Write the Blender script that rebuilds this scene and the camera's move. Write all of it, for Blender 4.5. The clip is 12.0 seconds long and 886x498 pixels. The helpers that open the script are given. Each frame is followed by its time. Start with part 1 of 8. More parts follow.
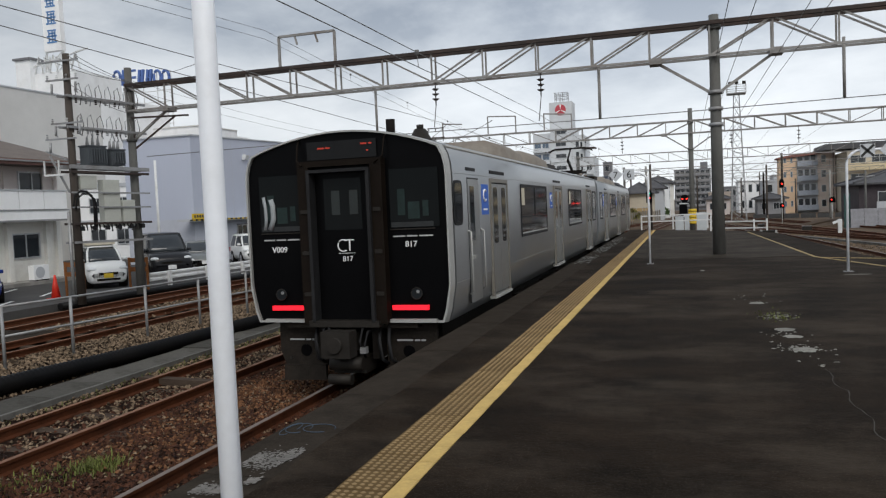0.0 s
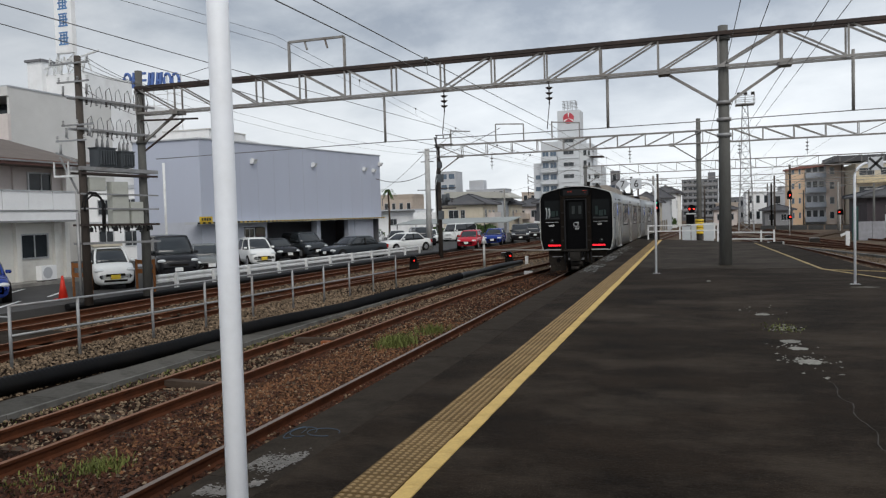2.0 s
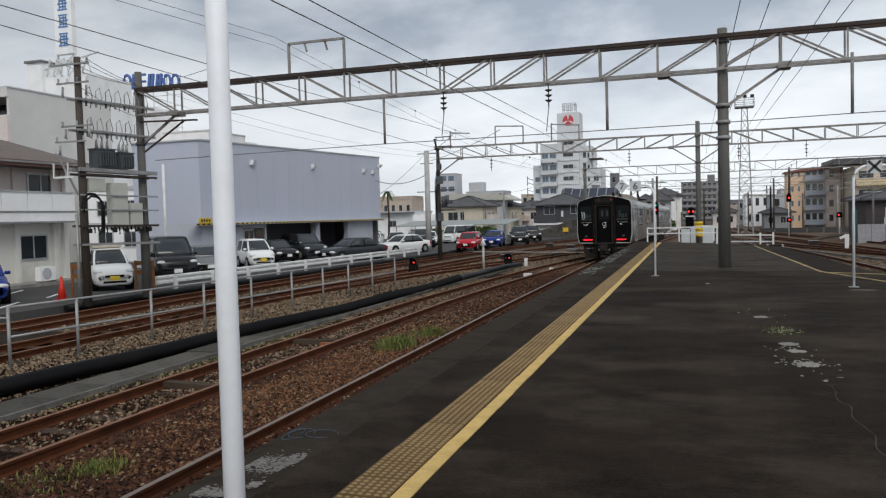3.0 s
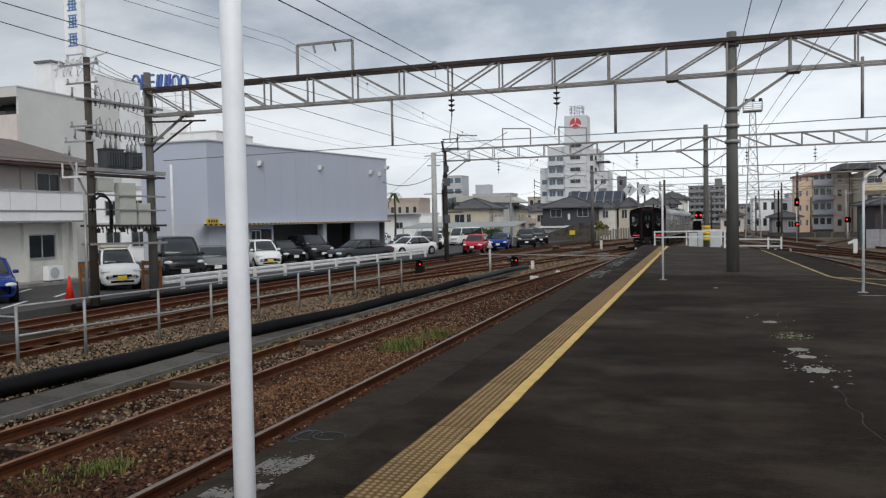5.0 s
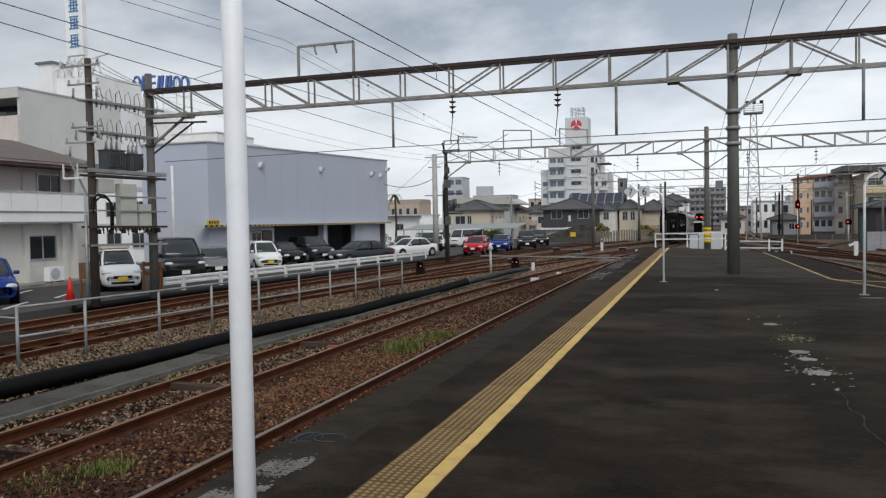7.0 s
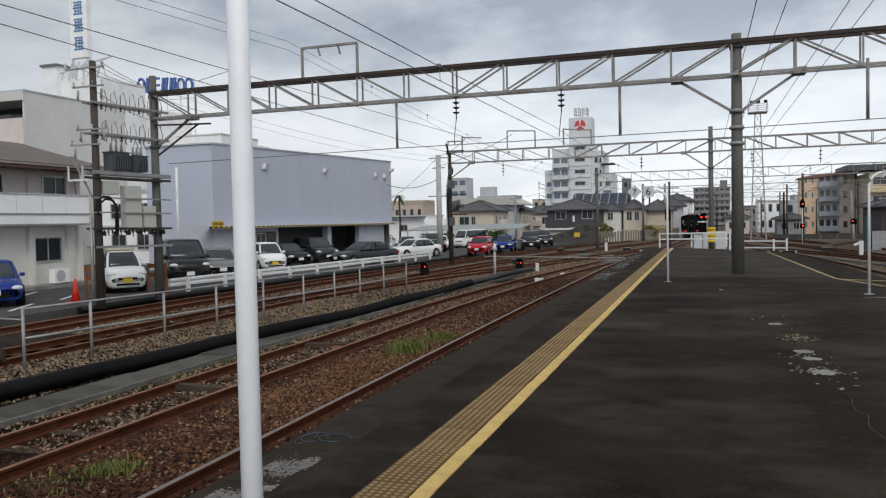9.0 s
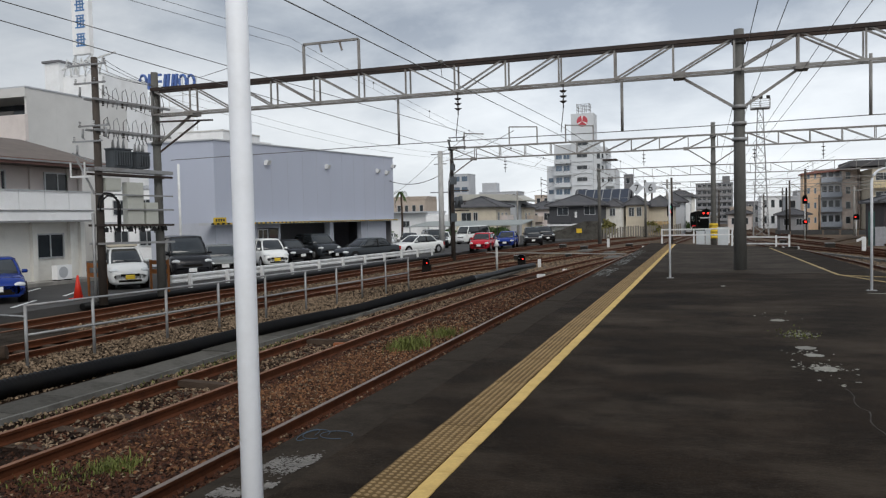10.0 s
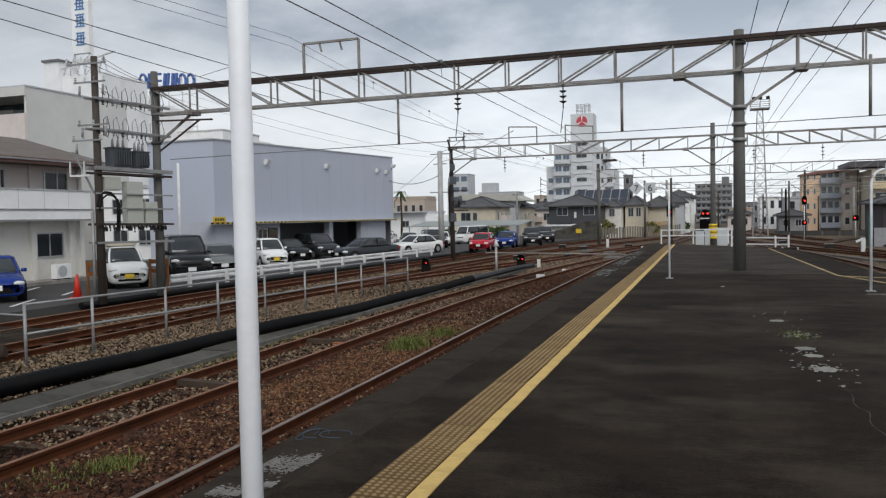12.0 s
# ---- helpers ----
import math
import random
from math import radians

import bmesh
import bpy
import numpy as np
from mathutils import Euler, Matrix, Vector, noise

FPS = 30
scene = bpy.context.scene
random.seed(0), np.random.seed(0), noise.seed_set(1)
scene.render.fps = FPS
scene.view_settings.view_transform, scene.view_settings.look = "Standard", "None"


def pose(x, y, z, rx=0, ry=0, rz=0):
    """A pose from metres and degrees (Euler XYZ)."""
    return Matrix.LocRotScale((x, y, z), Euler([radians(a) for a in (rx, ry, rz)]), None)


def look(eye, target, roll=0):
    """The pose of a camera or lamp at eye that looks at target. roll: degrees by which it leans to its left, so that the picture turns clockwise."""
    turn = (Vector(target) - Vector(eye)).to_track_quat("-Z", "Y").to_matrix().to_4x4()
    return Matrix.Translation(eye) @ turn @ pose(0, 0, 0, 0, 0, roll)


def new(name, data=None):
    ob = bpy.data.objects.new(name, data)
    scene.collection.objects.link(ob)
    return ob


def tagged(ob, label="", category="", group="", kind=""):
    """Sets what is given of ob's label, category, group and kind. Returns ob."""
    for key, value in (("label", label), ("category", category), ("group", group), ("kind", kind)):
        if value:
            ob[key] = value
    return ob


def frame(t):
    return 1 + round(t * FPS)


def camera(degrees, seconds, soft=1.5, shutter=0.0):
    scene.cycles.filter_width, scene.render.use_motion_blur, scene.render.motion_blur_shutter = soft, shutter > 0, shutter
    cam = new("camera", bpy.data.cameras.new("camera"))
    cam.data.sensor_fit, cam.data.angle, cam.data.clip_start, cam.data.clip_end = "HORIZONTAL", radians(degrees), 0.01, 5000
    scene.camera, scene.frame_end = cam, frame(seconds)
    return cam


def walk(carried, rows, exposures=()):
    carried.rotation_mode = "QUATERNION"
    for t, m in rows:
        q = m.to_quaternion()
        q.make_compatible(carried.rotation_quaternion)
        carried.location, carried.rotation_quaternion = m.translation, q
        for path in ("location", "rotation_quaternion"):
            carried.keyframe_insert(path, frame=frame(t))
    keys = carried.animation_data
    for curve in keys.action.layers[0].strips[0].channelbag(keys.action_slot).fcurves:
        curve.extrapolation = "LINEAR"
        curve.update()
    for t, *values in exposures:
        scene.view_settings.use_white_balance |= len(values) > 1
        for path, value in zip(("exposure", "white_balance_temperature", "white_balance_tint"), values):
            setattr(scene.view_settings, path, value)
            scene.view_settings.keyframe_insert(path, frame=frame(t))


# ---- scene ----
# ---- camera and its walk ----
cam = camera(59.45, 12.0, soft=1.25)
EYES = (
    (0.0, 0.0090, 0.0286, 1.5400, 17.5100, -2.9718, -2.5106),
    (0.5, 0.0023, 0.0239, 1.5443, 17.4688, -2.7669, -2.4598),
    (1.0, -0.0019, 0.0191, 1.5412, 17.6739, -2.6885, -2.2216),
    (1.5, 0.0100, 0.0034, 1.5430, 17.5870, -2.6432, -1.9484),
    (2.0, 0.0161, 0.0006, 1.5425, 17.9443, -2.4775, -1.6706),
    (2.5, 0.0263, 0.0026, 1.5409, 18.0033, -2.4686, -1.6058),
    (3.0, 0.0231, -0.0023, 1.5433, 17.8966, -2.3414, -1.5415),
    (5.0, -0.0018, 0.0070, 1.5466, 18.3513, -2.1809, -1.1426),
    (5.5, -0.0043, 0.0097, 1.5485, 18.3401, -2.1532, -1.0574),
    (6.0, -0.0009, 0.0043, 1.5514, 18.2813, -2.2238, -1.0587),
    (6.5, -0.0040, 0.0079, 1.5490, 18.3963, -2.1531, -1.0555),
    (7.0, -0.0057, 0.0122, 1.5475, 18.3938, -2.0629, -1.0533),
    (9.0, 0.0000, -0.0060, 1.5469, 18.6927, -2.0015, -1.2424),
    (9.5, 0.0009, 0.0004, 1.5457, 18.8610, -2.1850, -1.2634),
    (10.0, 0.0038, 0.0010, 1.5533, 18.8552, -2.2862, -1.2913),
    (10.5, -0.0009, 0.0061, 1.5497, 19.0198, -2.3305, -1.2793),
    (11.0, -0.0004, -0.0027, 1.5512, 18.8994, -2.2592, -1.2459),
    (11.5, 0.0009, 0.0027, 1.5486, 18.8493, -2.2555, -1.2224),
    (12.0, 0.0000, -0.0000, 1.5500, 18.8100, -2.2900, -1.1600),
)


def sight(x, y, z, yaw, pitch, roll):
    a, b = radians(yaw), radians(pitch)
    return look((x, y, z), (x - math.sin(a) * math.cos(b), y + math.cos(a) * math.cos(b), z + math.sin(b)), roll)


walk(cam, [(r[0], sight(*r[1:])) for r in EYES], exposures=[(0, 0.32), (12, 0.32)])

# ---- world and sun: bright broken overcast ----
world = bpy.data.worlds.new("overcast")
scene.world = world
world.use_nodes = True
wn, wl = world.node_tree.nodes, world.node_tree.links
wn.clear()
w_out, w_bg = wn.new("ShaderNodeOutputWorld"), wn.new("ShaderNodeBackground")
w_sky = wn.new("ShaderNodeTexSky")
w_sky.sky_type, w_sky.sun_disc = "NISHITA", False
w_sky.sun_elevation, w_sky.sun_rotation = radians(42), radians(150)
w_tc, w_sep = wn.new("ShaderNodeTexCoord"), wn.new("ShaderNodeSeparateXYZ")
wl.new(w_tc.outputs["Generated"], w_sep.inputs[0])


def wmath(op, a, b):
    n = wn.new("ShaderNodeMath")
    n.operation = op
    for i, v in enumerate((a, b)):
        if isinstance(v, (int, float)):
            n.inputs[i].default_value = v
        else:
            wl.new(v, n.inputs[i])
    return n.outputs[0]


w_up = wmath("ADD", wmath("MAXIMUM", w_sep.outputs["Z"], 0.0), 0.27)
w_xyz = wn.new("ShaderNodeCombineXYZ")
wl.new(wmath("DIVIDE", w_sep.outputs["X"], w_up), w_xyz.inputs[0])
wl.new(wmath("DIVIDE", w_sep.outputs["Y"], w_up), w_xyz.inputs[1])
w_big, w_small = wn.new("ShaderNodeTexNoise"), wn.new("ShaderNodeTexNoise")
for n, s, d, r, o in ((w_big, 0.95, 7.0, 0.52, (1.81, 6.28, 0.0)), (w_small, 3.0, 7.0, 0.6, (5.0, 1.0, 0.0))):
    mp = wn.new("ShaderNodeMapping")
    mp.inputs["Location"].default_value = o
    wl.new(w_xyz.outputs[0], mp.inputs[0])
    wl.new(mp.outputs[0], n.inputs["Vector"])
    n.inputs["Scale"].default_value, n.inputs["Detail"].default_value, n.inputs["Roughness"].default_value = s, d, r
    n.inputs["Distortion"].default_value = 0.3
w_cloud = wmath("ADD", wmath("MULTIPLY", w_big.outputs[0], 0.72), wmath("MULTIPLY", w_small.outputs[0], 0.28))
w_ramp = wn.new("ShaderNodeValToRGB")
wl.new(w_cloud, w_ramp.inputs[0])
cr = w_ramp.color_ramp
cr.elements[0].position, cr.elements[0].color = 0.39, (0.30, 0.34, 0.40, 1)
cr.elements[1].position, cr.elements[1].color = 0.66, (0.76, 0.79, 0.82, 1)
e = cr.elements.new(0.47)
e.color = (0.46, 0.50, 0.55, 1)
e = cr.elements.new(0.54)
e.color = (0.59, 0.625, 0.665, 1)
# haze brightens the sky towards the horizon
w_haze = wn.new("ShaderNodeMapRange")
wl.new(w_sep.outputs["Z"], w_haze.inputs[0])
w_haze.inputs[1].default_value, w_haze.inputs[2].default_value = 0.0, 0.24
w_haze.inputs[3].default_value, w_haze.inputs[4].default_value = 0.7, 0.0
w_mixh = wn.new("ShaderNodeMixRGB")
wl.new(w_haze.outputs[0], w_mixh.inputs[0])
wl.new(w_ramp.outputs[0], w_mixh.inputs[1])
w_mixh.inputs[2].default_value = (0.735, 0.765, 0.795, 1)
w_skys = wn.new("ShaderNodeMixRGB")
w_skys.blend_type = "MULTIPLY"
w_skys.inputs[0].default_value = 1.0
w_skys.inputs[2].default_value = (0.10, 0.10, 0.10, 1)
wl.new(w_sky.outputs[0], w_skys.inputs[1])
w_mix = wn.new("ShaderNodeMixRGB")
w_mix.inputs[0].default_value = 0.94
wl.new(w_skys.outputs[0], w_mix.inputs[1])
wl.new(w_mixh.outputs[0], w_mix.inputs[2])
# the cloud deck is thicker to the west of the line and thinner along it
w_side = wn.new("ShaderNodeValToRGB")
wl.new(wmath("ADD", wmath("MULTIPLY", w_sep.outputs["Y"], 0.5), 0.5), w_side.inputs[0])
w_side.color_ramp.interpolation = "EASE"
w_side.color_ramp.elements[0].color = (0.97, 0.97, 0.97, 1)
w_side.color_ramp.elements[1].color = (1.10, 1.10, 1.10, 1)
for at, v in ((0.62, 0.97), (0.84, 0.80), (0.93, 0.92)):
    w_side.color_ramp.elements.new(at).color = (v, v, v, 1)
w_deck = wn.new("ShaderNodeMixRGB")
w_deck.blend_type = "MULTIPLY"
w_deck.inputs[0].default_value = 1.0
wl.new(w_mix.outputs[0], w_deck.inputs[1])
wl.new(w_side.outputs[0], w_deck.inputs[2])
wl.new(w_deck.outputs[0], w_bg.inputs[0])
w_bg.inputs[1].default_value = 1.0
wl.new(w_bg.outputs[0], w_out.inputs[0])

sun = new("sun", bpy.data.lights.new("sun", "SUN"))
sun.data.energy, sun.data.angle, sun.data.color = 1.3, radians(40), (1.0, 0.96, 0.9)
sun.matrix_world = look((22, -38, 40), (0, 0, 0))

# ---- materials ----


def mat(name, color, rough=0.7, metal=0.0, var=0.25, scale=3.0, fine=40.0, bump=0.15, dirt=None, dirt_amt=0.0, emit=0.0, spec=0.35, speck=None, island=0.0, obrand=0.0, stretch=(1, 1, 1), depth=0.01):
    """A surface with coarse and fine variation in the thing's own metres, stains and relief."""
    m = bpy.data.materials.new(name)
    m.use_nodes = True
    n, l = m.node_tree.nodes, m.node_tree.links
    b = n["Principled BSDF"]
    b.inputs["Roughness"].default_value, b.inputs["Metallic"].default_value = rough, metal
    b.inputs["Specular IOR Level"].default_value = spec
    tc, mp = n.new("ShaderNodeTexCoord"), n.new("ShaderNodeMapping")
    mp.inputs["Scale"].default_value = stretch
    l.new(tc.outputs["Object"], mp.inputs[0])
    na, nb = n.new("ShaderNodeTexNoise"), n.new("ShaderNodeTexNoise")
    for q, s, d in ((na, scale, 5.0), (nb, fine, 3.0)):
        l.new(mp.outputs[0], q.inputs["Vector"])
        q.inputs["Scale"].default_value, q.inputs["Detail"].default_value, q.inputs["Roughness"].default_value = s, d, 0.65
    add = n.new("ShaderNodeMath")
    add.operation = "MULTIPLY_ADD"
    l.new(nb.outputs[0], add.inputs[0])
    add.inputs[1].default_value = 0.45
    l.new(na.outputs[0], add.inputs[2])
    last = add.outputs[0]
    for on, src, key in ((island, "ShaderNodeNewGeometry", "Random Per Island"), (obrand, "ShaderNodeObjectInfo", "Random")):
        if on:
            g, ma = n.new(src), n.new("ShaderNodeMath")
            ma.operation = "MULTIPLY_ADD"
            l.new(g.outputs[key], ma.inputs[0])
            ma.inputs[1].default_value = on
            l.new(last, ma.inputs[2])
            last = ma.outputs[0]
    off = 0.5 * (island + obrand)
    ramp = n.new("ShaderNodeMapRange")
    ramp.inputs[1].default_value, ramp.inputs[2].default_value = 0.45 + off * 0.3, 1.0 + off * 1.4
    l.new(last, ramp.inputs[0])
    mix = n.new("ShaderNodeMixRGB")
    l.new(ramp.outputs[0], mix.inputs[0])
    mix.inputs[1].default_value = (*[c * (1 - var) for c in color], 1)
    mix.inputs[2].default_value = (*[min(0.92, c * (1 + var)) for c in color], 1)
    out = mix.outputs[0]
    if dirt:
        nd, rd, md = n.new("ShaderNodeTexNoise"), n.new("ShaderNodeMapRange"), n.new("ShaderNodeMixRGB")
        l.new(mp.outputs[0], nd.inputs["Vector"])
        nd.inputs["Scale"].default_value, nd.inputs["Detail"].default_value, nd.inputs["Roughness"].default_value = scale * 0.45, 7.0, 0.7
        rd.inputs[1].default_value, rd.inputs[2].default_value, rd.inputs[4].default_value = 0.47, 0.68, dirt_amt
        l.new(nd.outputs[0], rd.inputs[0])
        l.new(rd.outputs[0], md.inputs[0])
        l.new(out, md.inputs[1])
        md.inputs[2].default_value = (*dirt, 1)
        out = md.outputs[0]
    if speck:
        ns, rsp, ms = n.new("ShaderNodeTexNoise"), n.new("ShaderNodeMapRange"), n.new("ShaderNodeMixRGB")
        l.new(tc.outputs["Object"], ns.inputs["Vector"])
        ns.inputs["Scale"].default_value, ns.inputs["Detail"].default_value, ns.inputs["Roughness"].default_value = 85.0, 2.0, 0.8
        rsp.inputs[1].default_value, rsp.inputs[2].default_value, rsp.inputs[4].default_value = 0.56, 0.74, 0.9
        l.new(ns.outputs[0], rsp.inputs[0])
        l.new(rsp.outputs[0], ms.inputs[0])
        l.new(out, ms.inputs[1])
        ms.inputs[2].default_value = (*speck, 1)
        out = ms.outputs[0]
    l.new(out, b.inputs["Base Color"])
    if bump:
        bp = n.new("ShaderNodeBump")
        bp.inputs["Strength"].default_value, bp.inputs["Distance"].default_value = bump, depth
        l.new(add.outputs[0], bp.inputs["Height"])
        l.new(bp.outputs[0], b.inputs["Normal"])
    if emit:
        b.inputs["Emission Color"].default_value = (*color, 1)
        b.inputs["Emission Strength"].default_value = emit
    return m


ASPHALT = mat("platform_asphalt", (0.0135, 0.0090, 0.0056), 0.82, var=0.85, scale=1.3, fine=38, bump=0.9, dirt=(0.054, 0.042, 0.031), dirt_amt=0.85, stretch=(0.7, 1.0, 1), spec=0.055, speck=(0.072, 0.060, 0.048))
EDGE_CONC = mat("edge_concrete", (0.034, 0.0275, 0.0215), 0.92, var=0.5, scale=2.2, fine=45, bump=0.6, dirt=(0.015, 0.0115, 0.0085), dirt_amt=0.8, spec=0.05)
TROUGH = mat("trough_concrete", (0.080, 0.076, 0.068), 0.92, obrand=0.5, var=0.5, scale=2.4, fine=40, bump=0.5, dirt=(0.026, 0.023, 0.018), dirt_amt=0.9, spec=0.06)
CONC = mat("old_concrete", (0.27, 0.26, 0.24), 0.85, var=0.25, scale=1.5, fine=30, bump=0.4, dirt=(0.10, 0.095, 0.085), dirt_amt=0.7)
CONC_LIGHT = mat("pale_concrete", (0.42, 0.42, 0.41), 0.8, var=0.2, scale=1.2, fine=25, bump=0.3, dirt=(0.2, 0.19, 0.18), dirt_amt=0.5)
POST_CONC = mat("post_concrete", (0.125, 0.125, 0.118), 0.85, var=0.25, scale=2, fine=30, bump=0.3, dirt=(0.07, 0.06, 0.05), dirt_amt=0.6, stretch=(1, 1, 0.3), spec=0.2)
POST_DARK = mat("stained_post", (0.062, 0.052, 0.045), 0.85, var=0.3, scale=2, fine=30, bump=0.3, dirt=(0.05, 0.04, 0.035), dirt_amt=0.6, stretch=(1, 1, 0.3), spec=0.2)
TACTILE = mat("tactile_yellow", (0.125, 0.080, 0.034), 0.8, var=0.25, scale=2.5, fine=60, bump=0.3, dirt=(0.045, 0.033, 0.018), dirt_amt=0.9, obrand=0.45, spec=0.1)
TACTILE_DOT = mat("tactile_dome", (0.245, 0.168, 0.082), 0.75, var=0.2, scale=6, fine=60, bump=0.2, obrand=0.3, spec=0.25)
YELLOW = mat("line_yellow", (0.54, 0.37, 0.125), 0.8, var=0.25, scale=5, fine=45, bump=0.4, dirt=(0.20, 0.145, 0.065), dirt_amt=0.75, obrand=0.2)
BALLAST = mat("ballast_bed", (0.014, 0.0075, 0.0048), 0.95, var=0.5, scale=1.2, fine=26, bump=1.0, dirt=(0.04, 0.026, 0.018), dirt_amt=0.7, depth=0.05, spec=0.05)
STONE = mat("ballast_stone", (0.044, 0.0170, 0.0085), 0.85, var=0.95, scale=2, fine=30, bump=0.5, island=1.0, spec=0.25)
STONE_TAN = mat("tan_ballast_stone", (0.105, 0.050, 0.024), 0.85, var=0.9, scale=2, fine=30, bump=0.5, island=1.0, spec=0.2)
STONE_PALE = mat("pale_ballast_stone", (0.145, 0.105, 0.070), 0.9, var=0.9, scale=2, fine=20, bump=0.3, island=0.9, spec=0.15)
RUST = mat("rusty_steel", (0.072, 0.0235, 0.0095), 0.8, var=0.4, scale=3, fine=40, bump=0.3, dirt=(0.028, 0.011, 0.006), dirt_amt=0.6, spec=0.15)
RAIL_TOP = mat("rail_head", (0.20, 0.155, 0.13), 0.5, metal=0.4, var=0.2, scale=4, fine=30, bump=0.1)
RAIL_TOP_RUST = mat("rusty_rail_head", (0.20, 0.105, 0.068), 0.65, var=0.35, scale=4, fine=30, bump=0.15, spec=0.12)
TIMBER = mat("sleeper_timber", (0.060, 0.043, 0.032), 0.9, var=0.5, scale=4, fine=40, bump=0.5, stretch=(0.2, 1, 1), spec=0.1)
RUSTY_ORANGE = mat("marker_orange", (0.26, 0.085, 0.03), 0.8, var=0.4, scale=8, fine=40, bump=0.3)
GRAVEL = mat("yard_gravel", (0.090, 0.064, 0.045), 0.95, var=0.6, scale=0.6, fine=14, bump=0.8, dirt=(0.155, 0.125, 0.095), dirt_amt=0.75, depth=0.04, spec=0.08)
LOT = mat("lot_asphalt", (0.060, 0.058, 0.057), 0.85, var=0.25, scale=0.5, fine=30, bump=0.3, dirt=(0.085, 0.083, 0.08), dirt_amt=0.5, spec=0.2)
STEEL_GREY = mat("galvanised_steel", (0.30, 0.305, 0.31), 0.55, metal=0.4, var=0.2, scale=3, fine=40, bump=0.1, dirt=(0.16, 0.13, 0.11), dirt_amt=0.5)
BEAM_GREY = mat("gantry_steel", (0.27, 0.262, 0.25), 0.65, metal=0.2, var=0.25, scale=2, fine=30, bump=0.2, dirt=(0.13, 0.095, 0.075), dirt_amt=0.7)
BEAM_DARK = mat("gantry_dark_chord", (0.045, 0.036, 0.033), 0.7, metal=0.1, var=0.3, scale=2, fine=30, bump=0.2, dirt=(0.09, 0.055, 0.04), dirt_amt=0.5, spec=0.2)
WIRE = mat("wire", (0.13, 0.128, 0.125), 0.6, var=0.1, bump=0)
WIRE_PALE = mat("pale_wire", (0.22, 0.22, 0.22), 0.5, var=0.1, bump=0)
WHITE_PAINT = mat("white_paint", (0.80, 0.82, 0.86), 0.45, var=0.05, scale=4, fine=50, bump=0.06, dirt=(0.58, 0.58, 0.57), dirt_amt=0.35)
WHITE_OLD = mat("weathered_white_paint", (0.66, 0.67, 0.67), 0.6, var=0.1, scale=3, fine=30, bump=0.15, dirt=(0.40, 0.38, 0.35), dirt_amt=0.5)
BLACK_RUB = mat("black_rubber", (0.018, 0.018, 0.019), 0.6, var=0.3, scale=4, fine=40, bump=0.2, spec=0.15)
BLACK_PIPE = mat("black_corrugated_pipe", (0.0055, 0.0055, 0.0062), 0.5, var=0.3, scale=3, fine=30, bump=0.1, dirt=(0.012, 0.0105, 0.009), dirt_amt=0.5, spec=0.16)
ALU = mat("train_aluminium", (0.385, 0.398, 0.412), 0.30, metal=0.82, var=0.06, scale=0.8, fine=30, bump=0.03, dirt=(0.33, 0.335, 0.335), dirt_amt=0.6, stretch=(1, 0.25, 1))
DOOR_ALU = mat("train_door_leaf", (0.335, 0.345, 0.35), 0.34, metal=0.75, var=0.08, scale=1.2, fine=30, bump=0.03, dirt=(0.30, 0.29, 0.27), dirt_amt=0.6)
DOOR_FRAME = mat("train_door_frame", (0.20, 0.185, 0.16), 0.5, metal=0.4, var=0.2, scale=3, fine=30, bump=0.05)
ALU_FRAME = mat("train_face_frame", (0.40, 0.40, 0.385), 0.4, metal=0.3, var=0.06, scale=3, fine=40, bump=0.03)
FACE_BLACK = mat("train_face_black", (0.003, 0.003, 0.0034), 0.3, spec=0.05, var=0.2, scale=2, fine=40, bump=0.02)
BROWN_BLACK = mat("door_surround_grime", (0.010, 0.007, 0.005), 0.6, var=0.4, scale=3, fine=30, bump=0.15, spec=0.08)
UNDER = mat("underframe", (0.0105, 0.0088, 0.0075), 0.75, var=0.4, scale=3, fine=30, bump=0.3, spec=0.08)
PLOUGH = mat("dusty_plough", (0.0215, 0.018, 0.015), 0.8, var=0.5, scale=4, fine=30, bump=0.3, dirt=(0.04, 0.031, 0.024), dirt_amt=0.7, spec=0.1)
UNDER_GREY = mat("coupler_steel", (0.024, 0.021, 0.018), 0.6, metal=0.2, var=0.3, scale=5, fine=30, bump=0.3, spec=0.2)
ROOF_TAN = mat("train_roof_unit", (0.22, 0.195, 0.165), 0.8, var=0.2, scale=2, fine=30, bump=0.2, dirt=(0.15, 0.11, 0.08), dirt_amt=0.6)
BLUE_PANEL = mat("blue_panel", (0.03, 0.12, 0.50), 0.5, var=0.08, bump=0.02)
WHITE_MARK = mat("white_lettering", (0.80, 0.80, 0.80), 0.6, var=0.03, bump=0)
CREAM_MARK = mat("cream_notice", (0.55, 0.50, 0.38), 0.6, var=0.1, bump=0)
GREY_MARK = mat("grey_lettering", (0.42, 0.42, 0.42), 0.6, var=0.03, bump=0)
BLACK_MARK = mat("black_lettering", (0.03, 0.03, 0.03), 0.6, var=0.03, bump=0)
RED_LAMP = mat("red_lamp", (0.95, 0.015, 0.03), 0.4, var=0.0, bump=0, emit=0.85)
RED_HOT = mat("bright_red_lamp", (1.0, 0.03, 0.02), 0.4, var=0.0, bump=0, emit=2.6)
GREEN_LAMP = mat("green_lamp", (0.0, 0.75, 0.45), 0.4, var=0.0, bump=0, emit=0.9)
LED_RED = mat("dim_led", (0.5, 0.04, 0.02), 0.4, var=0.0, bump=0, emit=0.07)


